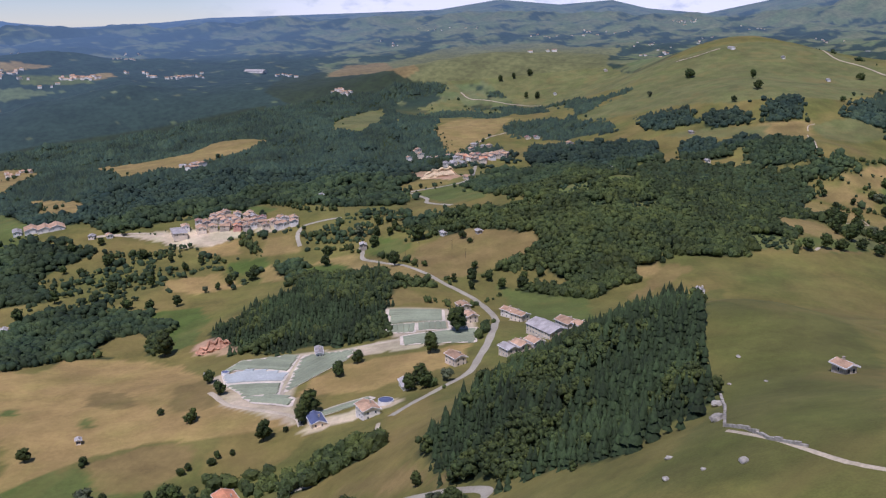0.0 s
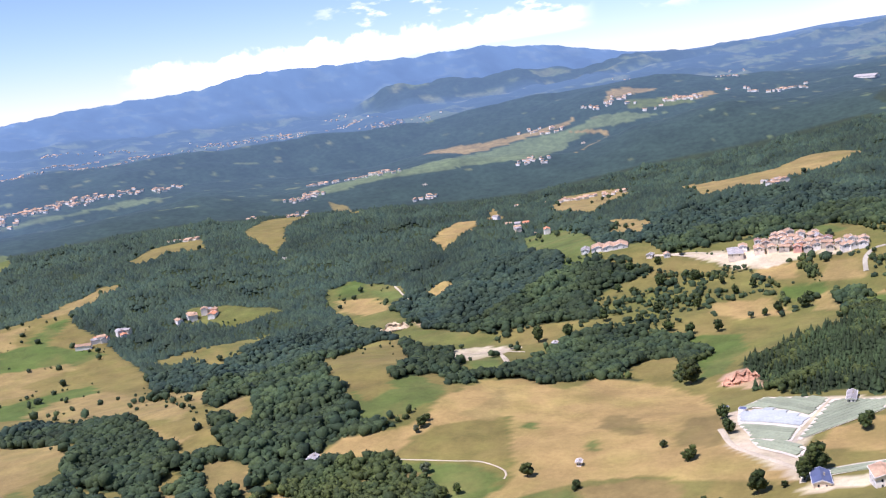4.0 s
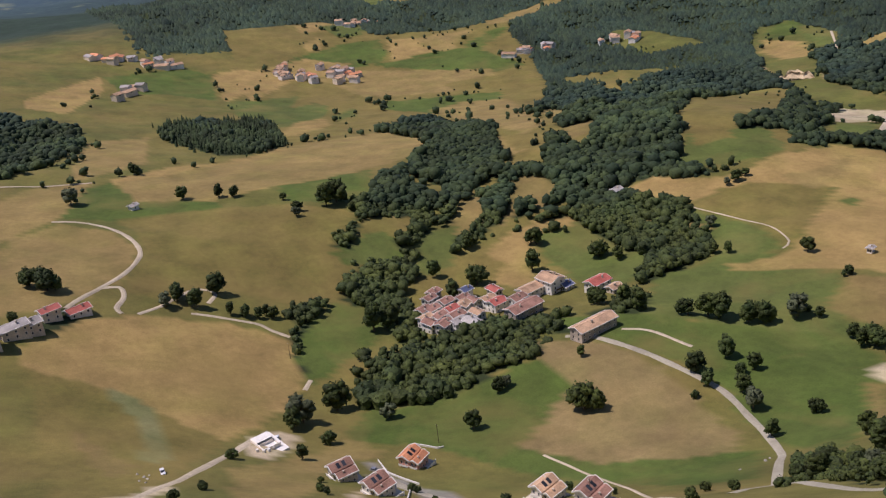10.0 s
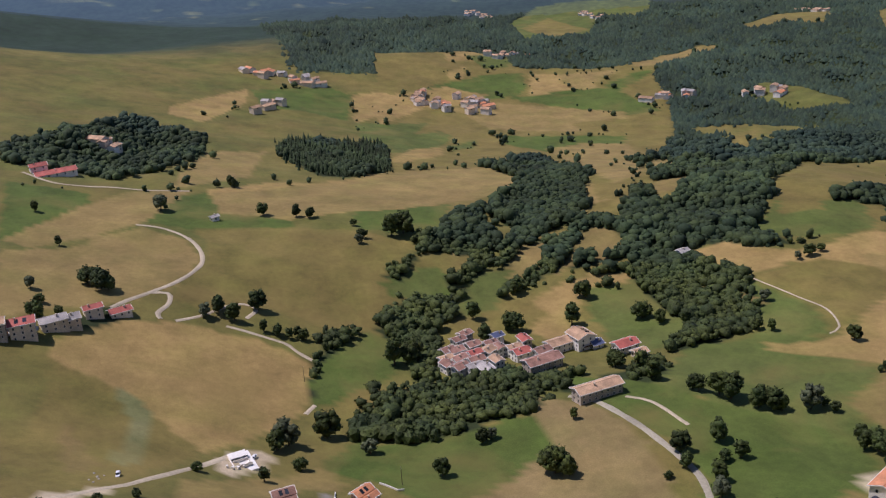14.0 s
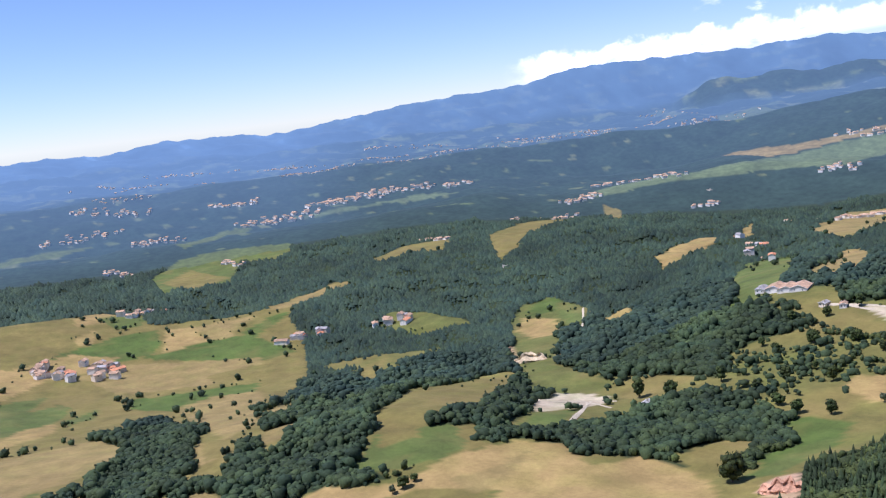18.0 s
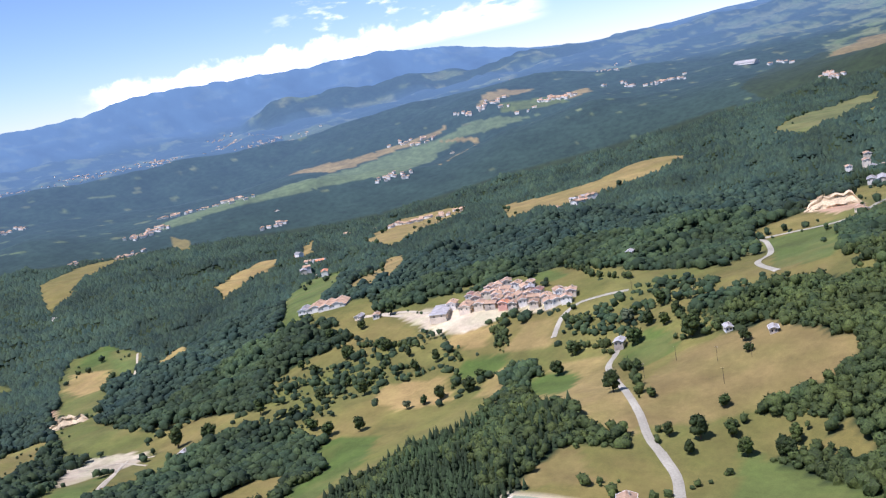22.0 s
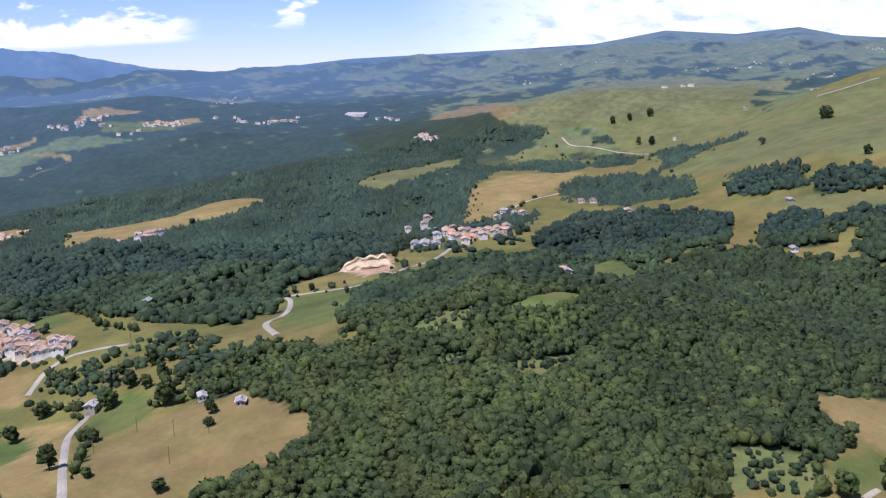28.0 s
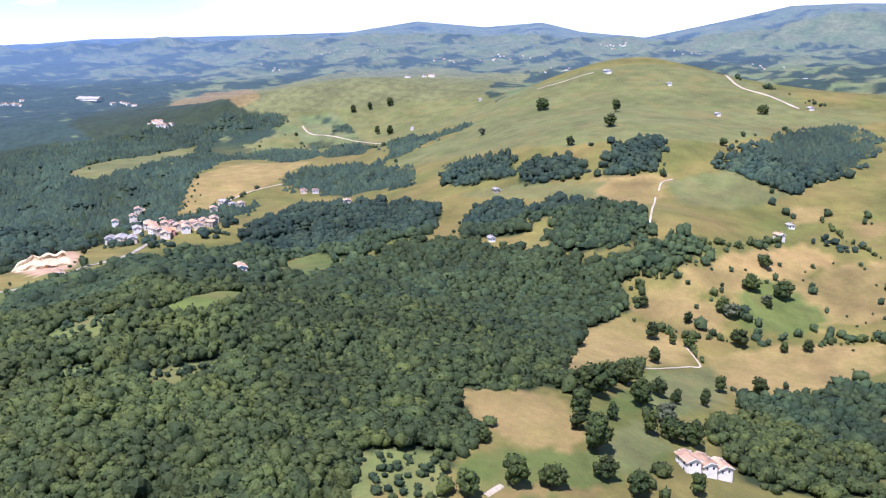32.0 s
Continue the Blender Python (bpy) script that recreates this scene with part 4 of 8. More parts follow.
# the wooded gorge and the slopes beyond it; the fields leave clearings
for left, right, near, far in ((40, 24, 960, 1215), (60, 40, 1040, 1285), (76, 60, 1330, 1610), (92, 76, 1680, 2050), (92, 76, 2040, 2460), (76, 60, 1600, 2050), (76, 60, 2040, 2460), (60, 45, 1280, 1800), (60, 45, 1790, 2460),
                               (45, 30, 1210, 1800), (45, 30, 1790, 2460), (30, 19, 1180, 1800), (30, 17, 1790, 2460), (17, 9, 1900, 2440)):
    wood("leaf", 1.2, *sector(left, right, near, far))


# where the woods stand, softened over some 60 m
hx, hy = np.meshgrid(-2700 + 12.0 * np.arange(350), -100 + 12.0 * np.arange(260))
deep = np.zeros(hx.shape)
for outlines, value in (([c for k, s, c in woods if s < 1.9 and k != "fir"], 1.0), ([c for k, c in fields], 0.0)):
    for corners in outlines:
        deep[inside(hx, hy, tuple(corners))] = value
deep *= np.hypot(hx - MIDDLE[0], hy - MIDDLE[1]) < 2560
for turn_over in range(2):
    for axis in (0, 1):
        deep = sum(np.roll(deep, k, axis) for k in range(-3, 4)) / 7
WOODED.append(np.clip((deep - 0.4) * 2.0, 0, 1))


# ---- the ground: one sheet from under the flight to the sky line ----
def spaced(*stretches):
    return np.concatenate([np.arange(a, b, s) for a, b, s in stretches])


def sheet(name, xs, ys, height):
    """A grid as one mesh."""
    gx, gy = np.meshgrid(xs, ys)
    me = bpy.data.meshes.new(name)
    n, m = gx.shape
    me.vertices.add(n * m)
    me.vertices.foreach_set("co", np.stack([gx, gy, height(gx, gy)], -1).astype(np.float32).ravel())
    i = (np.arange(n - 1)[:, None] * m + np.arange(m - 1)).ravel()
    me.loops.add(4 * len(i))
    me.loops.foreach_set("vertex_index", np.stack([i, i + 1, i + m + 1, i + m], -1).astype(np.int32).ravel())
    me.polygons.add(len(i))
    me.polygons.foreach_set("loop_start", np.arange(0, 4 * len(i), 4, dtype=np.int32))
    me.polygons.foreach_set("use_smooth", np.ones(len(i), bool))
    me.update(calc_edges=True)
    return me, gx, gy


def paint(gx, gy):
    """The cover's colour at each place, with field edges that wander a little."""
    wx, wy = gx + 1.6 * ripple(gx, gy, 9.0, 7), gy + 1.6 * ripple(gx, gy, 9.0, 8)
    colour = np.empty(gx.shape + (3,))
    colour[:] = COVER["meadow"]
    dryness = 0.5 + 0.5 * ripple(gx, gy, 60.0, 9)
    colour += dryness[..., None] * (np.array(COVER["olive"]) - COVER["meadow"])
    laid = np.zeros(gx.shape, bool)
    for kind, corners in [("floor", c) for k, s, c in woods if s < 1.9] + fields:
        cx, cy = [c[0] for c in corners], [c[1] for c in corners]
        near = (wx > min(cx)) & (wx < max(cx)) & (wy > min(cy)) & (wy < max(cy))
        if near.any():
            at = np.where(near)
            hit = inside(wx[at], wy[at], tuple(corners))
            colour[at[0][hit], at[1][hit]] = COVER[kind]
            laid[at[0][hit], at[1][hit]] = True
    return colour, laid


gx1 = spaced((-2300, -1500, 20), (-1500, -700, 10), (-700, 500, 4.6), (500, 900, 9), (900, 2720, 40))
gy1 = spaced((-2040, 0, 60), (0, 720, 4.4), (720, 1300, 6), (1300, 2300, 10), (2300, 2860, 14))
mesh, GX, GY = sheet("ground", gx1, gy1, land)
ground = new("ground", mesh)
tagged(ground, "rolling hill meadows of dry mown hay and green pasture", "ground", kind="structure")
colour, laid = paint(GX, GY)


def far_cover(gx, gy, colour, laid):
    """Far off the woods and pastures alternate in patches; haze is tinted into the woods' colour."""
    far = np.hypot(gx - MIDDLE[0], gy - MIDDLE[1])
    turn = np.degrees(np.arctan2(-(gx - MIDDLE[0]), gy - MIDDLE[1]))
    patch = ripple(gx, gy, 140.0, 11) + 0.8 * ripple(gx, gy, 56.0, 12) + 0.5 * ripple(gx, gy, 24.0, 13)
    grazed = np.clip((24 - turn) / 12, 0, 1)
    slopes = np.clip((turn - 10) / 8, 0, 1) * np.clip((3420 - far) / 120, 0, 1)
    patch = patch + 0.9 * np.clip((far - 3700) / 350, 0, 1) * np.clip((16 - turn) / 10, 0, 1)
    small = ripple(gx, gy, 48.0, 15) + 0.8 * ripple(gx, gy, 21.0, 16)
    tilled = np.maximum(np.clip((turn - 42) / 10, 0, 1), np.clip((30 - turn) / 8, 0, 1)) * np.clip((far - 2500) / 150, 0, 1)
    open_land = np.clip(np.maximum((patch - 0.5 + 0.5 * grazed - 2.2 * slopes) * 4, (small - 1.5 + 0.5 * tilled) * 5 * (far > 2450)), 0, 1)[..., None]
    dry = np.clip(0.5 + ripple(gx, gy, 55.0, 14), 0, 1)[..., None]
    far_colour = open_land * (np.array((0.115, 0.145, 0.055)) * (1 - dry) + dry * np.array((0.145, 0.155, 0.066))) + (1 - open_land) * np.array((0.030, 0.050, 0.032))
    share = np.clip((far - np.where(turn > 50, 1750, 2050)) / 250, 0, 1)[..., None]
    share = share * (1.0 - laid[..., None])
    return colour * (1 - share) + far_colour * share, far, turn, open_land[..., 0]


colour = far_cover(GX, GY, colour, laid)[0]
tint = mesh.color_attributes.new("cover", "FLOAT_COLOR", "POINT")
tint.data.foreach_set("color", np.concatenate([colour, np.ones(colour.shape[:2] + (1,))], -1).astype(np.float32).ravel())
m, nodes, links, bsdf = material("meadow", 0.95)
cover_in = nodes.new("ShaderNodeAttribute")
cover_in.attribute_name = "cover"
place = nodes.new("ShaderNodeNewGeometry")
tone = cover_in.outputs["Color"]
for scale, low, high in ((0.012, 0.85, 1.16), (0.045, 0.82, 1.2), (0.25, 0.9, 1.1), (1.4, 0.88, 1.12)):
    tex = nodes.new("ShaderNodeTexNoise")
    tex.inputs["Scale"].default_value, tex.inputs["Detail"].default_value = scale, 6.0
    links.new(place.outputs["Position"], tex.inputs["Vector"])
    span = nodes.new("ShaderNodeMapRange")
    span.inputs[1].default_value, span.inputs[2].default_value, span.inputs[3].default_value, span.inputs[4].default_value = 0.3, 0.7, low, high
    links.new(tex.outputs["Fac"], span.inputs[0])
    scaled = nodes.new("ShaderNodeVectorMath")
    scaled.operation = "SCALE"
    links.new(tone, scaled.inputs[0])
    links.new(span.outputs[0], scaled.inputs["Scale"])
    tone = scaled.outputs[0]
# greener and drier streaks
streak = nodes.new("ShaderNodeTexNoise")
streak.inputs["Scale"].default_value, streak.inputs["Detail"].default_value = 0.03, 4.0
links.new(place.outputs["Position"], streak.inputs["Vector"])
span = nodes.new("ShaderNodeMapRange")
span.inputs[1].default_value, span.inputs[2].default_value, span.inputs[4].default_value = 0.42, 0.7, 0.42
links.new(streak.outputs["Fac"], span.inputs[0])
dry = nodes.new("ShaderNodeMixRGB")
dry.blend_type = "MULTIPLY"
dry.inputs[2].default_value = (0.72, 0.95, 0.62, 1)
links.new(span.outputs[0], dry.inputs[0])
links.new(tone, dry.inputs[1])
# sun-burnt blotches
burnt = nodes.new("ShaderNodeTexNoise")
burnt.inputs["Scale"].default_value, burnt.inputs["Detail"].default_value, burnt.inputs["Distortion"].default_value = 0.021, 5.0, 0.6
links.new(place.outputs["Position"], burnt.inputs["Vector"])
span = nodes.new("ShaderNodeMapRange")
span.inputs[1].default_value, span.inputs[2].default_value, span.inputs[4].default_value = 0.5, 0.75, 0.45
links.new(burnt.outputs["Fac"], span.inputs[0])
tan = nodes.new("ShaderNodeMixRGB")
tan.inputs[2].default_value = (0.23, 0.165, 0.055, 1)
green_of = nodes.new("ShaderNodeSeparateColor")
links.new(cover_in.outputs["Color"], green_of.inputs[0])
open_ground = nodes.new("ShaderNodeMapRange")
open_ground.inputs[1].default_value, open_ground.inputs[2].default_value = 0.05, 0.1
links.new(green_of.outputs[1], open_ground.inputs[0])
share = nodes.new("ShaderNodeMath")
share.operation = "MULTIPLY"
links.new(span.outputs[0], share.inputs[0])
links.new(open_ground.outputs[0], share.inputs[1])
links.new(share.outputs[0], tan.inputs[0])
links.new(dry.outputs[0], tan.inputs[1])
links.new(tan.outputs[0], bsdf.inputs["Base Color"])
bump = nodes.new("ShaderNodeBump")
bump.inputs["Strength"].default_value, bump.inputs["Distance"].default_value = 0.6, 0.25
links.new(tex.outputs["Fac"], bump.inputs["Height"])
links.new(bump.outputs[0], bsdf.inputs["Normal"])
mesh.materials.append(m)

# beyond 2.4 km the land goes on as a plain backdrop, blue with haze painted as glow
middles = np.empty(3 * len(mesh.polygons), np.float32)
mesh.polygons.foreach_get("center", middles)
middles = middles.reshape(-1, 3)
bm = bmesh.new()
bm.from_mesh(mesh)
bm.faces.ensure_lookup_table()
outer = np.where(np.hypot(middles[:, 0] - MIDDLE[0], middles[:, 1] - MIDDLE[1]) > 2420)[0]
bmesh.ops.delete(bm, geom=[bm.faces[k] for k in outer], context="FACES")
bm.to_mesh(mesh)
bm.free()
turns = np.radians(np.concatenate([np.arange(-45, -24, 0.4), np.arange(-24, 84, 0.16), np.arange(84, 100, 0.4), np.arange(100, 315.1, 2.5)]))
rings = np.concatenate([np.arange(2380, 3500, 13), np.arange(3500, 4760, 26)])
backdrop_mesh, BT, BR = sheet("backdrop", turns, rings, lambda t, r: land(MIDDLE[0] - r * np.sin(t), MIDDLE[1] + r * np.cos(t)) - 1.5 * np.clip((2450 - r) / 60, 0, 1))
BX, BY = MIDDLE[0] - BR * np.sin(BT), MIDDLE[1] + BR * np.cos(BT)
co = np.empty(3 * len(backdrop_mesh.vertices), np.float32)
backdrop_mesh.vertices.foreach_get("co", co)
co = co.reshape(-1, 3)
co[:, 0], co[:, 1] = BX.ravel(), BY.ravel()
backdrop_mesh.vertices.foreach_set("co", co.ravel())
backdrop_mesh.flip_normals()
backdrop_mesh.update()
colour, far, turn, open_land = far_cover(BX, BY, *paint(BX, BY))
# the painted haze grows towards the plain and the massif, which stand for land much farther off
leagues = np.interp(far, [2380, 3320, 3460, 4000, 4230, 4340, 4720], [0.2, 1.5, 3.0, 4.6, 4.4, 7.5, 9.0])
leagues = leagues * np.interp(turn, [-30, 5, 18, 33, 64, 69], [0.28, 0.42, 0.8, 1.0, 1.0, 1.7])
# the tableland before the massif stands nearer and greener, with less haze painted on
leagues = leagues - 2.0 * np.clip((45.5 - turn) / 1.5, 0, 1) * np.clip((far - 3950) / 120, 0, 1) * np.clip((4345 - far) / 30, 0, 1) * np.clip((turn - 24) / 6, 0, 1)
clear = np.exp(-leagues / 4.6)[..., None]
# shading of gullies down from the massif's crest is painted into colour and glow, pale screes show near it
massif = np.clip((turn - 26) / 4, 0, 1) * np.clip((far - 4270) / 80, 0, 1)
gully_shade = ripple(turn * 60, far * 0.35, 90.0, 61) + 0.6 * ripple(turn * 60, far * 0.5, 33.0, 62) + 0.3 * ripple(turn * 60, far, 13.0, 63)
scree = massif * np.clip(gully_shade - 1.15, 0, 1)
colour = colour * (1 + 0.35 * (massif * gully_shade)[..., None]) + scree[..., None] * 0.25
# haze is put in as a blue glow, and the cover's colour dimmed under it
haze_glow = (1 - clear) * np.array((0.135, 0.232, 0.375)) * (1 + 0.05 * massif * gully_shade + 0.3 * scree)[..., None]
haze_dim = clear
for label, values in (("cover", colour * haze_dim), ("haze_glow", haze_glow)):
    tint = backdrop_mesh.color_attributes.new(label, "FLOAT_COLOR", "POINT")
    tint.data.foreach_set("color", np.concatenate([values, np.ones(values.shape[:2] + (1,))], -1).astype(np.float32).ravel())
m2, nodes, links, bsdf = material("painted_haze_distance", 1.0)
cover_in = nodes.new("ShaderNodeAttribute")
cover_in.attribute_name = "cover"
haze_in = nodes.new("ShaderNodeAttribute")
haze_in.attribute_name = "haze_glow"
place = nodes.new("ShaderNodeNewGeometry")
tone = cover_in.outputs["Color"]
for scale, low, high in ((0.012, 0.85, 1.15), (0.06, 0.8, 1.2)):
    tex = nodes.new("ShaderNodeTexNoise")
    tex.inputs["Scale"].default_value, tex.inputs["Detail"].default_value = scale, 4.0
    links.new(place.outputs["Position"], tex.inputs["Vector"])
    span = nodes.new("ShaderNodeMapRange")
    span.inputs[1].default_value, span.inputs[2].default_value, span.inputs[3].default_value, span.inputs[4].default_value = 0.35, 0.65, low, high
    links.new(tex.outputs["Fac"], span.inputs[0])
    scaled = nodes.new("ShaderNodeVectorMath")
    scaled.operation = "SCALE"
    links.new(tone, scaled.inputs[0])
    links.new(span.outputs[0], scaled.inputs["Scale"])
    tone = scaled.outputs[0]
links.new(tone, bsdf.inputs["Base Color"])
links.new(haze_in.outputs["Color"], bsdf.inputs["Emission Color"])
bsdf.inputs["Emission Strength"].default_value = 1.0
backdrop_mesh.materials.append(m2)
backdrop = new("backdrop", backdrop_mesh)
tagged(backdrop, "distant hills, valley plain and a long mountain massif in painted blue haze", "distance", kind="structure")

# where nothing grows: open fields, roads and house plots, on a 3 m raster
RX, RY, RS = -2700, -100, 3.0
taken = np.zeros((1300, 1200), bool)


def raster(x, y):
    return np.clip(((np.asarray(y) - RY) / RS).astype(int), 0, taken.shape[0] - 1), np.clip(((np.asarray(x) - RX) / RS).astype(int), 0, taken.shape[1] - 1)


tx, ty = np.meshgrid(RX + RS * (np.arange(taken.shape[1]) + 0.5), RY + RS * (np.arange(taken.shape[0]) + 0.5))
for kind, corners in fields:
    cx, cy = [c[0] for c in corners], [c[1] for c in corners]
    (a, b), (c, d) = raster([min(cx), max(cx)], [min(cy), max(cy)])
    box = (slice(a, b + 1), slice(c, d + 1))
    taken[box] |= inside(tx[box], ty[box], tuple(corners))


# ---- helpers for things ----
def linked(name, me, mat, parent=None, label=""):
    if mat and not me.materials:
        me.materials.append(mat)
    ob = new(name, me)
    if parent:
        ob.parent = parent
    if label:
        ob["label"] = label
    return ob


def part(name, bm, mat, parent=None, label=""):
    me = bpy.data.meshes.new(name)
    bm.to_mesh(me)
    bm.free()
    return linked(name, me, mat, parent, label)


def slab(bm, x0, x1, y0, y1, z0, z1):
    """A box by its faces' places."""
    v = [bm.verts.new((x, y, z)) for z in (z0, z1) for x, y in ((x0, y0), (x1, y0), (x1, y1), (x0, y1))]
    for q in ((3, 2, 1, 0), (4, 5, 6, 7), (0, 1, 5, 4), (1, 2, 6, 5), (2, 3, 7, 6), (3, 0, 4, 7)):
        bm.faces.new([v[k] for k in q])
    return v


def solid(bm, profile, y0, y1):
    """A prism: the (x, z) profile drawn out along y."""
    a = [bm.verts.new((x, y0, z)) for x, z in profile]
    b = [bm.verts.new((x, y1, z)) for x, z in profile]
    bm.faces.new(a)
    bm.faces.new(b[::-1])
    for k in range(len(profile)):
        n = (k + 1) % len(profile)
        bm.faces.new((a[n], a[k], b[k], b[n]))


draw = random.Random(5)


def child(name, me, parent, place, turn=0.0, scale=(1, 1, 1)):
    ob = new(name, me)
    ob.parent = parent
    ob.location, ob.rotation_euler, ob.scale = place, (0, 0, turn), scale
    return ob


def at_land(x, y):
    return float(land(x, y))


# ---- roads: draped strips ----
def road(kind, width, *line):
    pts = [np.array(p, float) for p in line]
    pts = [2 * pts[0] - pts[1]] + pts + [2 * pts[-1] - pts[-2]]
    way = []
    for a, b, c, d in zip(pts, pts[1:], pts[2:], pts[3:]):
        steps = max(2, int(np.hypot(*(c - b)) / 4))
        for t in np.arange(steps) / steps:
            way.append(0.5 * (2 * b + (c - a) * t + (2 * a - 5 * b + 4 * c - d) * t * t + (3 * b - a - 3 * c + d) * t**3))
    way.append(pts[-2])
    way = np.array(way)
    along = np.gradient(way, axis=0)
    side = np.stack([-along[:, 1], along[:, 0]], -1) / np.maximum(np.hypot(along[:, 0], along[:, 1]), 1e-6)[:, None]
    bm = bmesh.new()
    ring = []
    for (x, y), (sx, sy) in zip(way, side):
        lift = 0.22 + 0.0006 * max(0.0, math.hypot(x - 150, y - 300) - 300)
        half = width / 2 * (1 + 0.08 * math.sin(x * 0.31 + y * 0.17))
        row = []
        for k in (-1.0, -0.4, 0.4, 1.0):
            px, py = x + sx * half * k, y + sy * half * k
            row.append(bm.verts.new((px, py, at_land(px, py) + lift - (0.3 if abs(k) == 1 else 0))))
            taken[raster(px, py)] = True
        ring.append(row)
    for a, b in zip(ring, ring[1:]):
        for k in range(3):
            bm.faces.new((a[k], a[k + 1], b[k + 1], b[k]))
    ob = part("road", bm, PAVED if kind == "paved" else TRACK)
    tagged(ob, "narrow grey asphalt country road" if kind == "paved" else "pale gravel farm track across the meadows", "road", kind="structure")


# ---- roads and farm tracks: kind, width, line ----
road("paved", 5, (-76, 437), (-28, 381), (8, 333), (15, 312), (2, 309), (-39, 329), (-25, 300))
road("paved", 4, (-39, 329), (-82, 371), (-98, 387), (-129, 403), (-157, 413), (-175, 414), (-206, 409), (-228, 403), (-251, 395), (-260, 387))
road("paved", 5.5, (-81, 268), (-118, 265), (-138, 257), (-159, 252), (-185, 250))
road("track", 4, (-129, 144), (-159, 160), (-179, 173), (-216, 195), (-241, 212))
road("track", 3.2, (-555, 149), (-549, 167), (-531, 184), (-504, 195), (-476, 197), (-451, 189), (-429, 176), (-416, 166), (-399, 153), (-388, 146))
road("track", 3, (-416, 166), (-418, 177), (-405, 178), (-389, 172), (-382, 174))
road("track", 2.5, (-382, 182), (-396, 198), (-411, 212), (-416, 223), (-410, 230), (-398, 223))
road("track", 2.5, (-386, 211), (-381, 226), (-373, 244), (-363, 251), (-354, 259))
road("track", 2.5, (-293, 249), (-302, 255))
road("track", 2, (-165, 319), (-141, 323), (-95, 319), (-11, 278))
road("track", 2.5, (-245, 413), (-234, 423), (-207, 430))
road("track", 1.3, (-378, 557), (-342, 566), (-310, 572), (-285, 565), (-280, 555))
road("paved", 5, (-87, 448), (-91, 462), (-87, 471), (-79, 478))
road("track", 3, (-487, 868), (-439, 814), (-427, 799))
road("track", 3, (-481, 868), (-457, 874))
road("track", 3, (-718, 1019), (-792, 1114), (-882, 1194))
road("track", 4, (-424, 1129), (-374, 1138), (-338, 1132))
road("track", 3, (-697, 47), (-663, 82), (-664, 126), (-665, 185))
road("track", 4, (-170, 657), (-150, 624), (-125, 602), (-97, 582), (-90, 563))
road("track", 4, (-113, 618), (-110, 651), (-104, 694), (-71, 703), (-37, 707), (25, 714))
road("paved", 6, (-32, 539), (-8, 573), (15, 606), (25, 643), (35, 690), (42, 757), (34, 802))
road("track", 3, (-39, 502), (-39, 532))
road("paved", 5, (-90, 462), (-82, 470), (-68, 466))
road("track", 3, (-516, 839), (-484, 860), (-425, 793))
road("track", 3, (-478, 859), (-440, 852))
road("paved", 5.5, (34, 802), (25, 822), (10, 841))
road("paved", 5, (10, 841), (-2, 855), (-19, 884), (-52, 934), (-84, 986), (-88, 1009), (-91, 1026))
road("paved", 5, (-162, 1054), (-169, 1085), (-165, 1110), (-151, 1117), (-122, 1124))
road("paved", 5, (9, 1100), (-20, 1150), (-22, 1196), (-40, 1250), (-49, 1263), (-19, 1272), (18, 1275), (37, 1311), (45, 1443), (49, 1499))
road("track", 4, (48, 1813), (80, 1890), (123, 1928))
road("track", 4, (-426, 1126), (-399, 1132), (-368, 1129))
road("track", 3, (-506, 1077), (-472, 1061))
road("track", 5, (856, 2224), (850, 2123), (883, 2053), (898, 1984))
road("track", 4, (526, 2225), (574, 2219), (625, 2232))
road("track", 2, (590, 1566), (599, 1591), (614, 1603))
road("track", 2, (543, 1399), (582, 1545))
road("track", 1.6, (489, 1163), (530, 1196), (540, 1201), (538, 1235))
road("track", 4, (47, 2749), (71, 2707), (138, 2666), (256, 2544))
road("track", 3, (364, 920), (372, 930))
road("track", 2, (81, 257), (85, 243), (90, 224), (95, 210), (101, 202))


# ---- trees ----
ICO = bmesh.new()
bmesh.ops.create_icosphere(ICO, subdivisions=1, radius=1.0)
ico_v = np.array([v.co[:] for v in ICO.verts])
ico_f = np.array([[v.index for v in f.verts] for f in ICO.faces])
ICO.free()
ICO2 = bmesh.new()
bmesh.ops.create_icosphere(ICO2, subdivisions=2, radius=1.0)
ico2_v = np.array([v.co[:] for v in ICO2.verts])
ico2_f = np.array([[v.index for v in f.verts] for f in ICO2.faces])
ICO2.free()
rng = np.random.default_rng(3)


def triangles(name, verts, faces, smooth=True):
    me = bpy.data.meshes.new(name)
    me.vertices.add(len(verts))
    me.vertices.foreach_set("co", verts.astype(np.float32).ravel())
    me.loops.add(3 * len(faces))
    me.loops.foreach_set("vertex_index", faces.astype(np.int32).ravel())
    me.polygons.add(len(faces))
    me.polygons.foreach_set("loop_start", np.arange(0, 3 * len(faces), 3, dtype=np.int32))
    me.polygons.foreach_set("use_smooth", np.full(len(faces), smooth))
    me.update(calc_edges=True)
    return me


def clumps(centres, sizes):
    """Ragged leaf clumps at the given places, as vertices and faces."""
    v = ico_v[None] * (1 + 0.38 * rng.uniform(-1, 1, (len(centres), len(ico_v), 1))) * sizes[:, None, None] * np.array((1, 1, 0.8)) + centres[:, None]
    f = ico_f[None] + len(ico_v) * np.arange(len(centres))[:, None, None]
    return v.reshape(-1, 3), f.reshape(-1, 3)


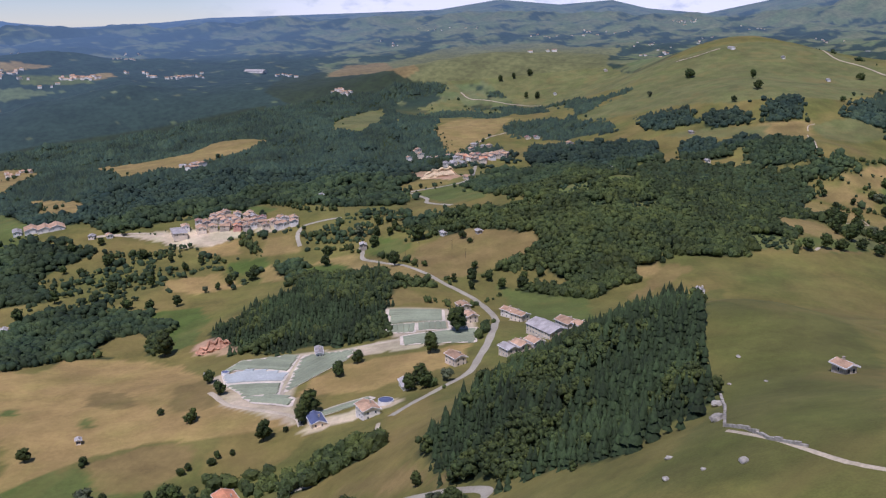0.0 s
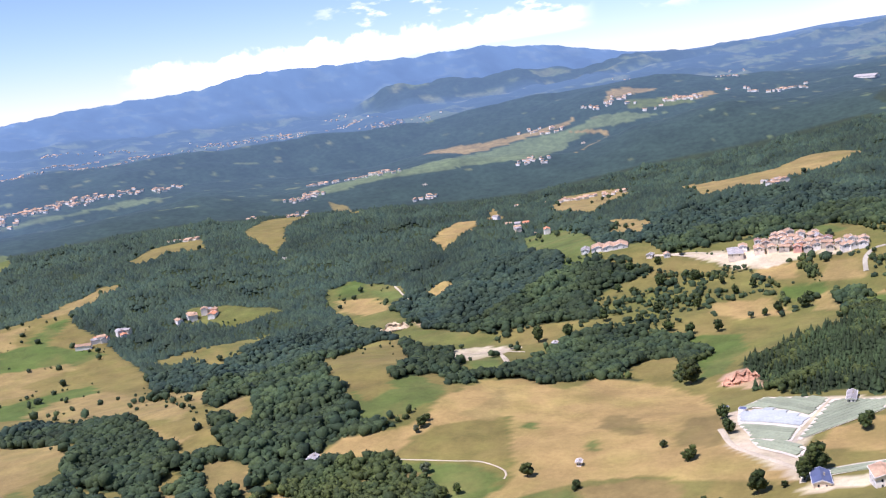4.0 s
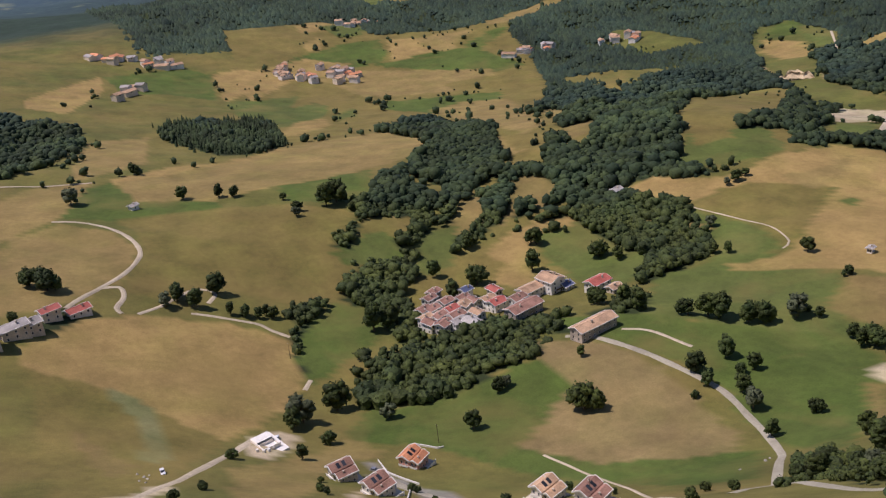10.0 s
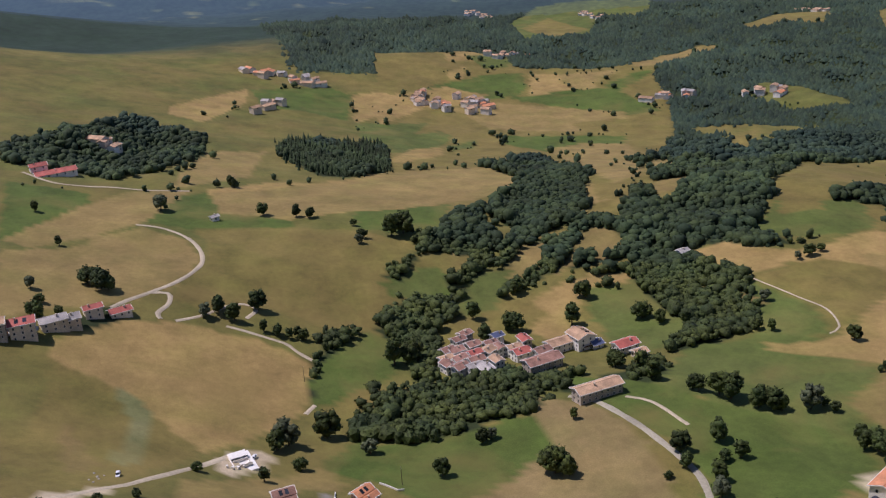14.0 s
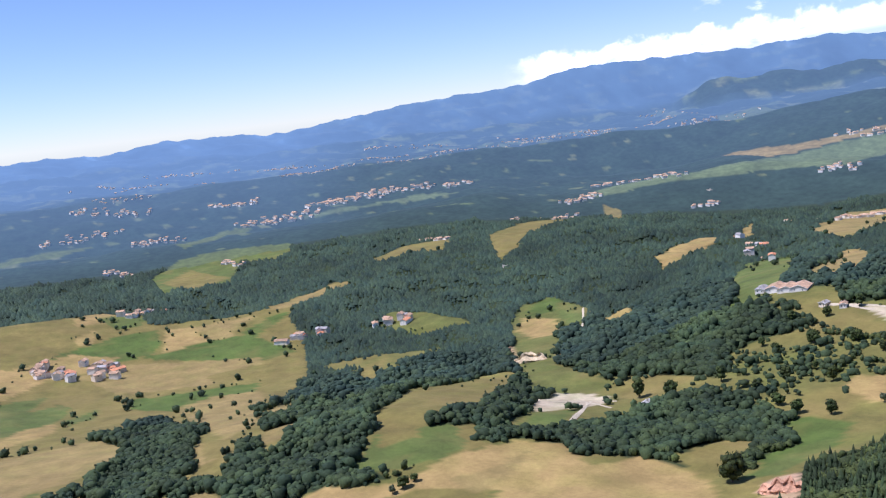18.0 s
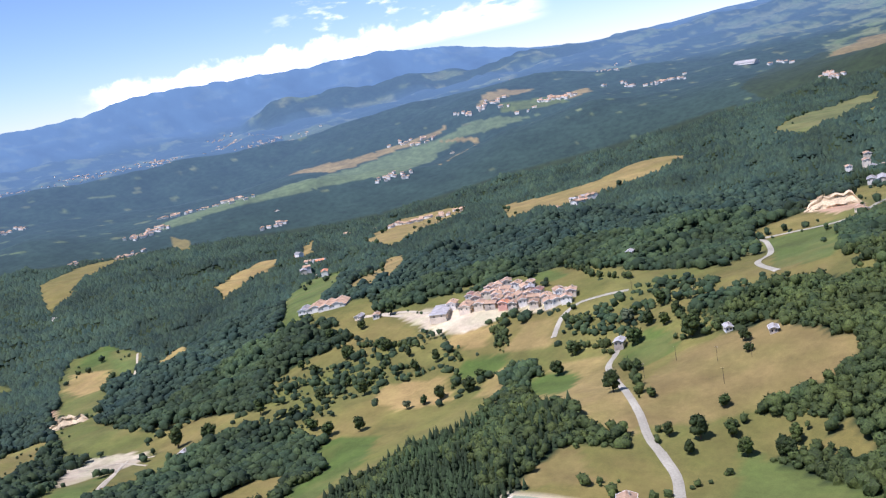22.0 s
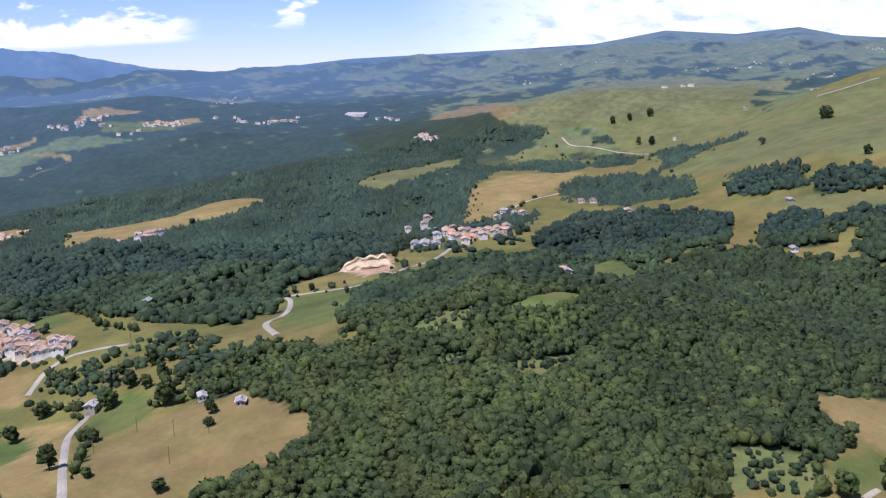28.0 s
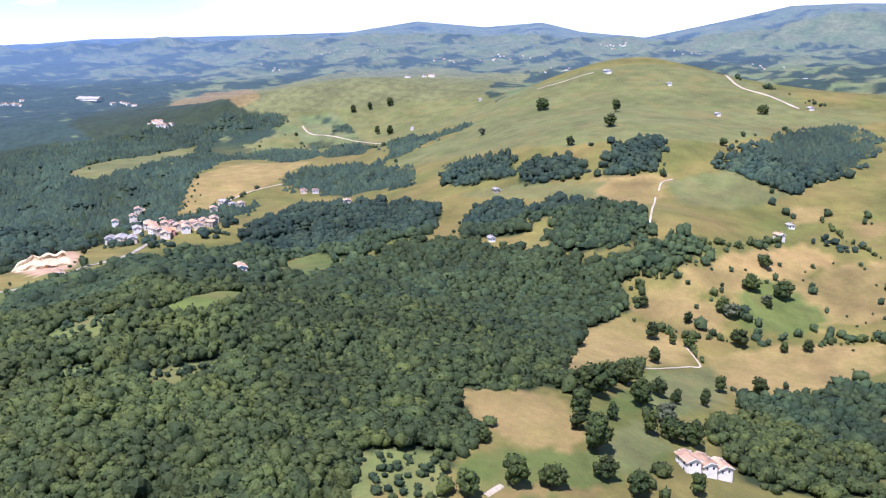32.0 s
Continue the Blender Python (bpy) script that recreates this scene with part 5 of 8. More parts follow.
def crown(seed, wide, low, count):
    """A crown of height 1 on its trunk: clumps strewn over an uneven egg with gaps."""
    g = np.random.default_rng(seed)
    turn, z = g.uniform(0, 6.283, count), g.uniform(-1, 1, count)
    reach = np.sqrt(1 - z * z) * (0.82 + 0.3 * np.sin(turn * 2 + seed) * g.uniform(0.3, 1, count))
    deep = g.uniform(0.6, 1.0, count)
    mid, half = (1 + low) / 2, (1 - low) / 2
    centres = np.stack([np.cos(turn) * reach * wide * deep, np.sin(turn) * reach * wide * deep, mid + z * half * 0.88 * deep], -1)
    sizes = g.uniform(0.1, 0.19, count)
    v, f = clumps(centres, sizes)
    lv, lf = sprays(g, np.repeat(centres, 13, 0), np.repeat(sizes, 13), 0.055)
    return np.concatenate([v, lv]), np.concatenate([f, lf + len(v)])


def sprays(g, centres, reach, size):
    """Small bent leaf sprays that stand off the clumps on all sides."""
    n = len(centres)
    out = g.normal(size=(n, 3)) + (0, 0, 0.35)
    out /= np.linalg.norm(out, axis=1)[:, None]
    a = np.cross(out, g.normal(size=(n, 3)))
    a /= np.linalg.norm(a, axis=1)[:, None] + 1e-9
    b = np.cross(out, a) + out * g.uniform(-0.9, 0.9, (n, 1))
    mid = centres + out * (np.asarray(reach) * g.uniform(0.85, 1.3, n))[:, None]
    s = (size * g.uniform(0.6, 1.5, n))[:, None]
    v = np.stack([mid - a * s, mid + b * s, mid + a * s - out * s * 0.4], 1)
    return v.reshape(-1, 3), np.arange(3 * n).reshape(-1, 3)


def limb(bm, a, b, r0, r1, sides=6):
    a, b = Vector(a), Vector(b)
    turn = (b - a).to_track_quat("Z", "Y").to_matrix()
    rings = [[bm.verts.new(p + turn @ Vector((r * math.cos(6.283 * k / sides), r * math.sin(6.283 * k / sides), 0))) for k in range(sides)] for p, r in ((a, r0), (b, r1))]
    for k in range(sides):
        n = (k + 1) % sides
        bm.faces.new((rings[0][k], rings[0][n], rings[1][n], rings[1][k]))
    bm.faces.new(rings[1])


kinds = []
for s, (wide, low, count) in enumerate(((0.36, 0.14, 40), (0.42, 0.1, 42), (0.31, 0.14, 36), (0.46, 0.12, 42), (0.26, 0.12, 32), (0.52, 0.06, 40), (0.36, 0.12, 26))):
    crown_mesh = triangles("crown", *crown(20 + s, wide, low, count))
    crown_mesh.materials.append(LEAF_PALE if s == 6 else LEAF_LIGHT)
    bm = bmesh.new()
    limb(bm, (0, 0, -0.06), (0.01, 0, 0.34), 0.034, 0.024)
    limb(bm, (0.01, 0, 0.34), (0.0, 0.02, 0.75), 0.024, 0.008)
    for k in range(5):
        a = 1.256 * k + s
        limb(bm, (0.008, 0.005, 0.26 + 0.06 * k), (0.27 * wide * 2 * math.cos(a) * 0.8, 0.27 * wide * 2 * math.sin(a) * 0.8, 0.44 + 0.08 * k), 0.014, 0.005, 5)
    trunk_mesh = bpy.data.meshes.new("trunk")
    bm.to_mesh(trunk_mesh)
    bm.free()
    trunk_mesh.materials.append(BARK)
    kinds.append((crown_mesh, trunk_mesh))
WORDS = ["round-crowned green field tree on the meadow", "broad dark green field tree on the meadow", "tall green leafy tree on the meadow",
         "spreading green tree on the pasture", "slender dark green tree on the meadow", "low bushy green tree on the pasture", "thin grey-green feathery tree on the meadow"]


def tree(x, y, tall):
    k = draw.choice([0, 0, 1, 1, 2, 2, 3, 4, 5, 6]) if tall > 6 else draw.choice([3, 5])
    crown_mesh, trunk_mesh = kinds[k]
    ob = new("tree")
    ob.location, ob.rotation_euler = (x, y, at_land(x, y)), (0, 0, draw.uniform(0, 6.28))
    ob.scale = (tall * draw.uniform(0.9, 1.1), tall * draw.uniform(0.9, 1.1), tall)
    tagged(ob, WORDS[k], "tree", "field trees")
    child("trunk", trunk_mesh, ob, (0, 0, 0))
    child("crown", crown_mesh, ob, (0, 0, 0))


# ---- woods: crowns stood close together ----
def dome(seed):
    """A lumpy crown for a wood: bulges, and a skirt that reaches down."""
    g = np.random.default_rng(seed)
    v = ico2_v.copy()
    lumps = g.normal(size=(7, 3))
    lumps /= np.linalg.norm(lumps, axis=1)[:, None]
    swell = (np.maximum(0, v @ lumps.T - 0.55) * 1.1).max(1)
    v = v * (0.78 + swell + g.uniform(-0.17, 0.17, len(v)))[:, None]
    v[:, 2] *= g.uniform(0.95, 1.25)
    return leafy(g, v, ico2_f, 48, 0.16)


def leafy(g, v, f, many, size):
    """The upper part of a crown, roughened by leaf sprays."""
    f = f[v[f][:, :, 2].max(1) > -0.35]
    at = v[v[:, 2] > -0.3]
    lv, lf = sprays(g, at[g.integers(0, len(at), many)], np.full(many, 0.08), size)
    return np.concatenate([v, lv]), np.concatenate([f, lf + len(v)])


def spire(seed):
    """A fir: ragged whorls that narrow to a tip."""
    g = np.random.default_rng(seed)
    v, f = [], []
    for k, (z0, z1, r) in enumerate(((-1.0, 0.2, 0.75), (-0.3, 0.8, 0.58), (0.3, 1.5, 0.38))):
        n, base = 7, len(v)
        for j in range(n):
            a, rr = 6.283 * (j + 0.5 * k) / n, r * g.uniform(0.75, 1.2)
            v.append((rr * math.cos(a), rr * math.sin(a), z0 + g.uniform(-0.12, 0.12)))
        v.append((0, 0, z1))
        f += [(base + j, base + (j + 1) % n, base + n) for j in range(n)]
    return np.array(v), np.array(f)


def small_dome(seed):
    g = np.random.default_rng(seed)
    return ico_v * (1 + g.uniform(-0.3, 0.3, (len(ico_v), 1)))


def far_dome(seed):
    g = np.random.default_rng(seed)
    return leafy(g, small_dome(seed), ico_f, 2, 0.3)


def tuft(seed):
    """A crown that is only ever seen from afar: six slopes to an uneven top."""
    g = np.random.default_rng(seed)
    rim = [(math.cos(a) * r, math.sin(a) * r, g.uniform(-1.3, -0.8)) for a, r in ((1.047 * k + g.uniform(-0.3, 0.3), g.uniform(0.85, 1.2)) for k in range(6))]
    return np.array(rim + [(g.uniform(-0.3, 0.3), g.uniform(-0.3, 0.3), g.uniform(0.4, 0.65))]), np.array([(k, (k + 1) % 6, 6) for k in range(6)])


def twin_dome(seed):
    """Two ragged bulges, one set off to the side of the other."""
    g = np.random.default_rng(seed)
    a, b = small_dome(seed) * 0.86, small_dome(seed + 50) * g.uniform(0.5, 0.7)
    both = np.concatenate([a, b + (g.uniform(0.35, 0.55), g.uniform(-0.3, 0.3), g.uniform(-0.2, 0.45))])
    return leafy(g, both, np.concatenate([ico_f, ico_f + len(ico_v)]), 20, 0.19)


near_shapes = [dome(s) for s in range(8)]
fir_shapes = [spire(s) for s in range(5)]
far_shapes = [far_dome(s) for s in range(6)]
def clump_crown(seed):
    """A crown beside the way: a dozen ragged clumps with leaf sprays."""
    g = np.random.default_rng(seed)
    many = 13
    turn, z = g.uniform(0, 6.283, many), g.uniform(-0.5, 0.95, many)
    reach = np.sqrt(1 - z * z) * g.uniform(0.45, 0.8, many)
    centres = np.stack([np.cos(turn) * reach, np.sin(turn) * reach, z * 0.72], -1)
    sizes = g.uniform(0.3, 0.5, many)
    v, f = clumps(centres, sizes)
    lv, lf = sprays(g, np.repeat(centres, 9, 0), np.repeat(sizes, 9), 0.13)
    return np.concatenate([v, lv]), np.concatenate([f, lf + len(v)])


close_shapes = [clump_crown(s) for s in range(6)]
tuft_shapes = [tuft(s) for s in range(8)]
middle_shapes = [twin_dome(s) for s in range(8)]


def stand(name, spots, shapes, mat, label):
    """All trees of one wood as one mesh. spots: rows of x, y, half width, half height, foot."""
    vs, fs, base = [], [], 0
    pick = rng.integers(0, len(shapes), len(spots))
    for k, (v, f) in enumerate(shapes):
        mine = spots[pick == k]
        if not len(mine):
            continue
        turn = rng.uniform(0, 6.283, len(mine))
        c, s = np.cos(turn)[:, None], np.sin(turn)[:, None]
        x = (v[None, :, 0] * c - v[None, :, 1] * s) * mine[:, 2:3] + mine[:, 0:1]
        y = (v[None, :, 0] * s + v[None, :, 1] * c) * mine[:, 2:3] + mine[:, 1:2]
        z = v[None, :, 2] * mine[:, 3:4] + mine[:, 4:5]
        vs.append(np.stack([x, y, z], -1).reshape(-1, 3))
        fs.append((f[None] + len(v) * np.arange(len(mine))[:, None, None] + base).reshape(-1, 3))
        base += len(v) * len(mine)
    ob = linked(name, triangles(name, np.concatenate(vs), np.concatenate(fs), shapes is not near_shapes), mat)
    tagged(ob, label, "hedge" if name == "hedgerow" else "wood", kind="stuff")
    return sum(len(f) for f in fs)


def hedge(tall, *line):
    """A row of leafy trees and bushes along a line, with gaps."""
    spots = []
    for (ax, ay), (bx, by) in zip(line, line[1:]):
        for k in range(max(2, int(math.dist((ax, ay), (bx, by)) / 3.2))):
            t = (k + rng.uniform(0, 1)) / max(2, int(math.dist((ax, ay), (bx, by)) / 3.2))
            x, y = ax + (bx - ax) * t + rng.normal(0, 1.3), ay + (by - ay) * t + rng.normal(0, 1.3)
            if rng.uniform() < 0.12 or taken[raster(x, y)]:
                continue
            h = tall * rng.choice([0.35, 0.6, 0.85, 1.1])
            spots.append((x, y, h * rng.uniform(0.34, 0.5), h * 0.52, at_land(x, y) + h * 0.42))
    if len(spots) > 2:
        near = min(math.hypot(line[0][0] - a, line[0][1] - b) for a, b in ((120, 130), (180, 300), (330, 520))) < 420
        stand("hedgerow", np.array(spots), near_shapes if near else middle_shapes, LEAF, "uneven hedgerow of leafy trees and bushes between the fields")


def border_trees():
    """Uneven rows of trees along some borders of the farther fields."""
    spots = []
    for kind, corners in fields:
        for (ax, ay), (bx, by) in zip(corners, corners[1:] + corners[:1]):
            far = math.hypot(ax - MIDDLE[0], ay - MIDDLE[1])
            if not 900 < far < 2350 or rng.uniform() < 0.5:
                continue
            gap = rng.uniform(0.12, 0.45)
            for k in range(int(math.dist((ax, ay), (bx, by)) / 7)):
                if rng.uniform() < gap:
                    t = rng.uniform()
                    x, y = ax + (bx - ax) * t + rng.normal(0, 7), ay + (by - ay) * t + rng.normal(0, 7)
                    h = 2.5 + 9 * rng.uniform() ** 2
                    spots.append((x, y, h * rng.uniform(0.4, 0.6), h * 0.52, at_land(x, y) + h * 0.42))
    for kind, corners in fields:
        if kind == "scrub":
            for k in range(70):
                x, y = (rng.uniform(min(c[q] for c in corners), max(c[q] for c in corners)) for q in (0, 1))
                if inside(np.array([x]), np.array([y]), tuple(corners))[0]:
                    h = rng.uniform(1.2, 4.5)
                    spots.append((x, y, h * rng.uniform(0.45, 0.7), h * 0.5, at_land(x, y) + h * 0.4))
    spots = np.array(spots)
    side = spots[:, 0] < -900
    for some in (spots[side], spots[~side]):
        if len(some):
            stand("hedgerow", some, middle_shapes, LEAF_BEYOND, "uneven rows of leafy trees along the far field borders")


def grow():
    total = 0
    full = np.zeros(taken.shape, bool)
    for kind, spacing, corners in woods:
        cx, cy = np.array([c[0] for c in corners]), np.array([c[1] for c in corners])
        away = math.hypot(cx.mean() - 200, cy.mean() - 350)
        wide = {"fir": 2.8, "dark": 2.9, "bush": 1.7}.get(kind, 3.1) * (1 + max(0.0, away - 600) * 0.0004)
        step = wide * 1.36 * (1 if spacing < 1.9 else spacing * 0.64)
        xs, ys = np.meshgrid(np.arange(cx.min(), cx.max(), step), np.arange(cy.min(), cy.max(), step))
        xs = xs + 0.5 * step * (np.arange(xs.shape[0]) % 2)[:, None] + rng.uniform(-0.36, 0.36, xs.shape) * step
        ys = ys + rng.uniform(-0.36, 0.36, ys.shape) * step
        x, y = xs.ravel(), ys.ravel()
        loose = 5.5 if away < 1250 else 9.0
        wx, wy = x + 7 * ripple(x, y, 16.0, 21) + rng.normal(0, loose, len(x)), y + 7 * ripple(x, y, 16.0, 22) + rng.normal(0, loose, len(x))
        spot = raster(x, y)
        keep = inside(wx, wy, tuple(corners)) & ~taken[spot] & ~full[spot] & (np.hypot(x - MIDDLE[0], y - MIDDLE[1]) < 2440)
        if spacing >= 1.9:
            keep &= (rng.uniform(0, 1, len(x)) < 0.6) & (ripple(x, y, 35.0, 23) > -0.3)
        x, y = x[keep], y[keep]
        if len(x) < 3:
            continue
        r, c = raster(x, y)
        reach = max(0, int(step * 0.5 / RS))
        for a in range(-reach, reach + 1):
            for b in range(-reach, reach + 1):
                full[np.clip(r + a, 0, full.shape[0] - 1), np.clip(c + b, 0, full.shape[1] - 1)] = True
        size = wide * np.clip(np.exp(rng.normal(0, 0.33, len(x))), 0.5, 1.9) * (1 if spacing < 1.9 else 0.85)
        lush = 1 + 0.28 * ripple(x, y, 17.0, 42) if kind != "fir" else 1.0
        tall = (0.45 * wide + 0.55 * size) * rng.uniform(0.8, 1.25, len(x)) * lush * (1.2 if kind == "fir" else 1.0) * (1 if spacing < 1.9 else 0.85)
        spots = np.stack([x, y, size, tall, land(x, y) + tall * 0.75 + 2.4 * ripple(x, y, 24.0, 41)], -1)
        reach_of = np.min([np.hypot(x - a, y - b) for a, b in ((20, 20), (120, 130), (180, 300), (230, 430), (330, 520))], axis=0)
        word = "dark conifer wood with spires of uneven height" if kind == "fir" else ("scattered leafy trees and bushes on the slope" if spacing >= 1.9 else "dense green leafy wood covering the slope")
        # the farther bands take the leaf colours tinted for haze
        for low, high, shapes, leaf in ((0, 220, close_shapes, LEAF), (220, 400, near_shapes, LEAF), (400, 640, middle_shapes, LEAF), (640, 1000, far_shapes, LEAF_BEYOND), (1000, 1250, far_shapes, HAZED_LEAF), (1250, 9999, tuft_shapes, HAZED_LEAF)):
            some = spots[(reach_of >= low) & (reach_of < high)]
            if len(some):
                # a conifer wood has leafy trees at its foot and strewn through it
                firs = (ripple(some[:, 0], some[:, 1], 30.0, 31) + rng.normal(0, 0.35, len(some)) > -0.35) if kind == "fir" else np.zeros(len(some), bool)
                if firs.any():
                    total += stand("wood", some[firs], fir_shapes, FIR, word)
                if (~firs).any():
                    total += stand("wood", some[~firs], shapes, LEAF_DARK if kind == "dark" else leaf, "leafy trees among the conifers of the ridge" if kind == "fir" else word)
    return total


# ---- houses ----
WINDOW = bmesh.new()
slab(WINDOW, -0.45, 0.45, -0.05, 0.05, -0.65, 0.65)
window_mesh = bpy.data.meshes.new("pane")
WINDOW.to_mesh(window_mesh)
window_mesh.materials.append(GLASS)
FRAME = bmesh.new()
for x0, x1, z0, z1 in ((-0.6, -0.45, -0.8, 0.8), (0.45, 0.6, -0.8, 0.8), (-0.45, 0.45, 0.65, 0.8), (-0.45, 0.45, -0.8, -0.65)):
    slab(FRAME, x0, x1, -0.08, 0.08, z0, z1)
frame_mesh = bpy.data.meshes.new("window")
FRAME.to_mesh(frame_mesh)
frame_mesh.materials.append(TRIM)
DOOR = bmesh.new()
slab(DOOR, -0.6, 0.6, -0.07, 0.07, 0, 2.2)
door_mesh = bpy.data.meshes.new("door")
DOOR.to_mesh(door_mesh)
door_mesh.materials.append(SHUTTER)
CHIMNEY = bmesh.new()
slab(CHIMNEY, -0.4, 0.4, -0.4, 0.4, -1.2, 1.1)
slab(CHIMNEY, -0.52, 0.52, -0.52, 0.52, 1.1, 1.3)
chimney_mesh = bpy.data.meshes.new("chimney")
CHIMNEY.to_mesh(chimney_mesh)
chimney_mesh.materials.append(WALL_TINTS["stone"])
PANEL = bmesh.new()
slab(PANEL, -1.6, 1.6, -1.0, 1.0, 0.0, 0.08)
panel_mesh = bpy.data.meshes.new("solar_panel")
PANEL.to_mesh(panel_mesh)
panel_mesh.materials.append(GLASS)

ROOF_WORDS = {"tan": "weathered tan tile roof", "dark": "dark brown tile roof", "red": "red sheet roof", "orange": "orange tile roof", "grey": "pale grey roof",
              "blue": "blue-grey metal roof", "flat": "flat sandy roof", "sand": "sandy tile roof", "hall": "pale metal roof", "redhall": "faded pinkish tile roof"}
shell_cache = {}


def shell(width, length, storeys, wall, roof, flat):
    """Walls with gables, and a roof of two thick slopes with eaves; shared by houses of one size."""
    key = (width, length, storeys, wall, roof, flat)
    if key in shell_cache:
        return shell_cache[key]
    w, l, h = width / 2, length / 2, 0.4 + 2.9 * storeys
    rise = 0.4 if flat else 0.38 * w
    bm = bmesh.new()
    solid(bm, [(-w, -2.5), (w, -2.5), (w, h), (0, h + rise), (-w, h)], -l, l)
    walls = bpy.data.meshes.new("wall")
    bm.to_mesh(walls)
    bm.free()
    walls.materials.append(WALL_TINTS[wall])
    bm = bmesh.new()
    o, t, slope = 0.7, 0.28, rise / w
    solid(bm, [(-w - o, h - o * slope + 0.02), (0, h + rise + 0.02), (w + o, h - o * slope + 0.02), (w + o, h - o * slope + t), (0, h + rise + t + 0.05), (-w - o, h - o * slope + t)], -l - o, l + o)
    # ridge cap
    solid(bm, [(-0.35, h + rise + t - 0.05), (0.35, h + rise + t - 0.05), (0, h + rise + t + 0.22)], -l - o, l + o)
    roofs = bpy.data.meshes.new("roof")
    bm.to_mesh(roofs)
    bm.free()
    roofs.materials.append(ROOF_TINTS[roof])
    verge, eaves = [], []
    for s in (-1, 1):
        bm = bmesh.new()
        y0, y1 = (l + o, l + o + 0.18) if s > 0 else (-l - o - 0.18, -l - o)
        solid(bm, [(-w - o, h - o * slope - 0.1), (0, h + rise - 0.1), (w + o, h - o * slope - 0.1), (w + o, h - o * slope + t + 0.08), (0, h + rise + t + 0.12), (-w - o, h - o * slope + t + 0.08)], y0, y1)
        verge.append(bpy.data.meshes.new("verge"))
        bm.to_mesh(verge[-1])
        bm.free()
        verge[-1].materials.append(TRIM)
        bm = bmesh.new()
        x0, x1 = (w + o, w + o + 0.22) if s > 0 else (-w - o - 0.22, -w - o)
        slab(bm, x0, x1, -l - o - 0.18, l + o + 0.18, h - o * slope - 0.12, h - o * slope + t + 0.1)
        eaves.append(bpy.data.meshes.new("eave_board"))
        bm.to_mesh(eaves[-1])
        bm.free()
        eaves[-1].materials.append(TRIM)
    shell_cache[key] = walls, roofs, verge, eaves, h, rise
    return shell_cache[key]


def house(x, y, width, length, storeys, turn, roof, detail=True, wall=None):
    flat = roof == "flat"
    hall = roof in ("hall", "redhall", "flat")
    cover = {"flat": "grey", "sand": "tan", "hall": "grey", "redhall": "tan"}.get(roof, roof)
    wall = wall or {"orange": "orange", "sand": "cream", "flat": "cream"}.get(roof) or draw.choice(["white", "white", "cream", "stone"])
    walls, roofs, verge, eaves, h, rise = shell(width, length, storeys, wall, cover, flat)
    ob = new("farm_hall" if hall else "house")
    ob.location, ob.rotation_euler = (x, y, at_land(x, y)), (0, 0, radians(turn))
    words = {"white": "white rendered", "cream": "cream rendered", "stone": "grey stone", "orange": "orange rendered"}[wall]
    tagged(ob, f"{words} {'hall' if hall else 'house'} of {['', 'one storey', 'two storeys', 'three storeys', 'four storeys'][storeys]} with a {ROOF_WORDS[roof]}", "building", "houses of the hill hamlets")
    child("wall", walls, ob, (0, 0, 0))
    child("roof", roofs, ob, (0, 0, 0))
    for piece in verge:
        child("verge", piece, ob, (0, 0, 0))
    if math.hypot(x - 150, y - 300) < 700 and not hall:
        for piece in eaves:
            child("eave_board", piece, ob, (0, 0, 0))
    w, l = width / 2, length / 2
    if not hall:
        child("chimney", chimney_mesh, ob, (w * 0.35, l * draw.uniform(-0.5, 0.5), h + rise))
    near = math.hypot(x - 150, y - 300) < 700
    columns = max(1, int(length / 3.6)) if near else max(1, int(length / 6))
    for s in (-1, 1):
        for level in range(storeys):
            for k in range(columns):
                place = (s * (w + 0.02), -l + length * (k + 0.5) / columns, 1.7 + 2.9 * level)
                if near:
                    f = child("window", frame_mesh, ob, place, radians(90))
                    child("pane", window_mesh, f, (0, 0, 0))
                else:
                    child("window", window_mesh, ob, place, radians(90), (1.3, 1, 1.15))
        for level in range(storeys):
            for k in (-0.45, 0.45):
                if near or level == storeys - 1:
                    child("window", window_mesh, ob, (k * w, s * (l + 0.02), 1.7 + 2.9 * level), 0, (1.1, 1, 1.1))
    child("door", door_mesh, ob, (0.0, l + 0.02, 0.0))
    if near and storeys > 2 and not hall:
        for s in (-1, 1):
            bm = bmesh.new()
            slab(bm, -w * 0.5, w * 0.5, min(s * (l + 0.06), s * (l + 1.4)), max(s * (l + 0.06), s * (l + 1.4)), 2.95, 3.15)
            b = part("balcony", bm, TRIM, ob)
            bm = bmesh.new()
            slab(bm, -w * 0.5, w * 0.5, s * (l + 1.35) - 0.04, s * (l + 1.35) + 0.04, 3.15, 4.1)
            part("railing", bm, SHUTTER, b)
        slope = math.atan2(rise, w)
        for k in (-0.35, 0.3):
            panel = child("solar_panel", panel_mesh, ob, (w * 0.5, l * k, h + rise * 0.5 + 0.36))
            panel.rotation_euler = (0, slope, 0)
    r, c = raster(x, y)
    reach = int(max(width, length) * 0.55 / RS) + 1
    taken[max(0, r - reach) : r + reach + 1, max(0, c - reach) : c + reach + 1] = True
    return ob


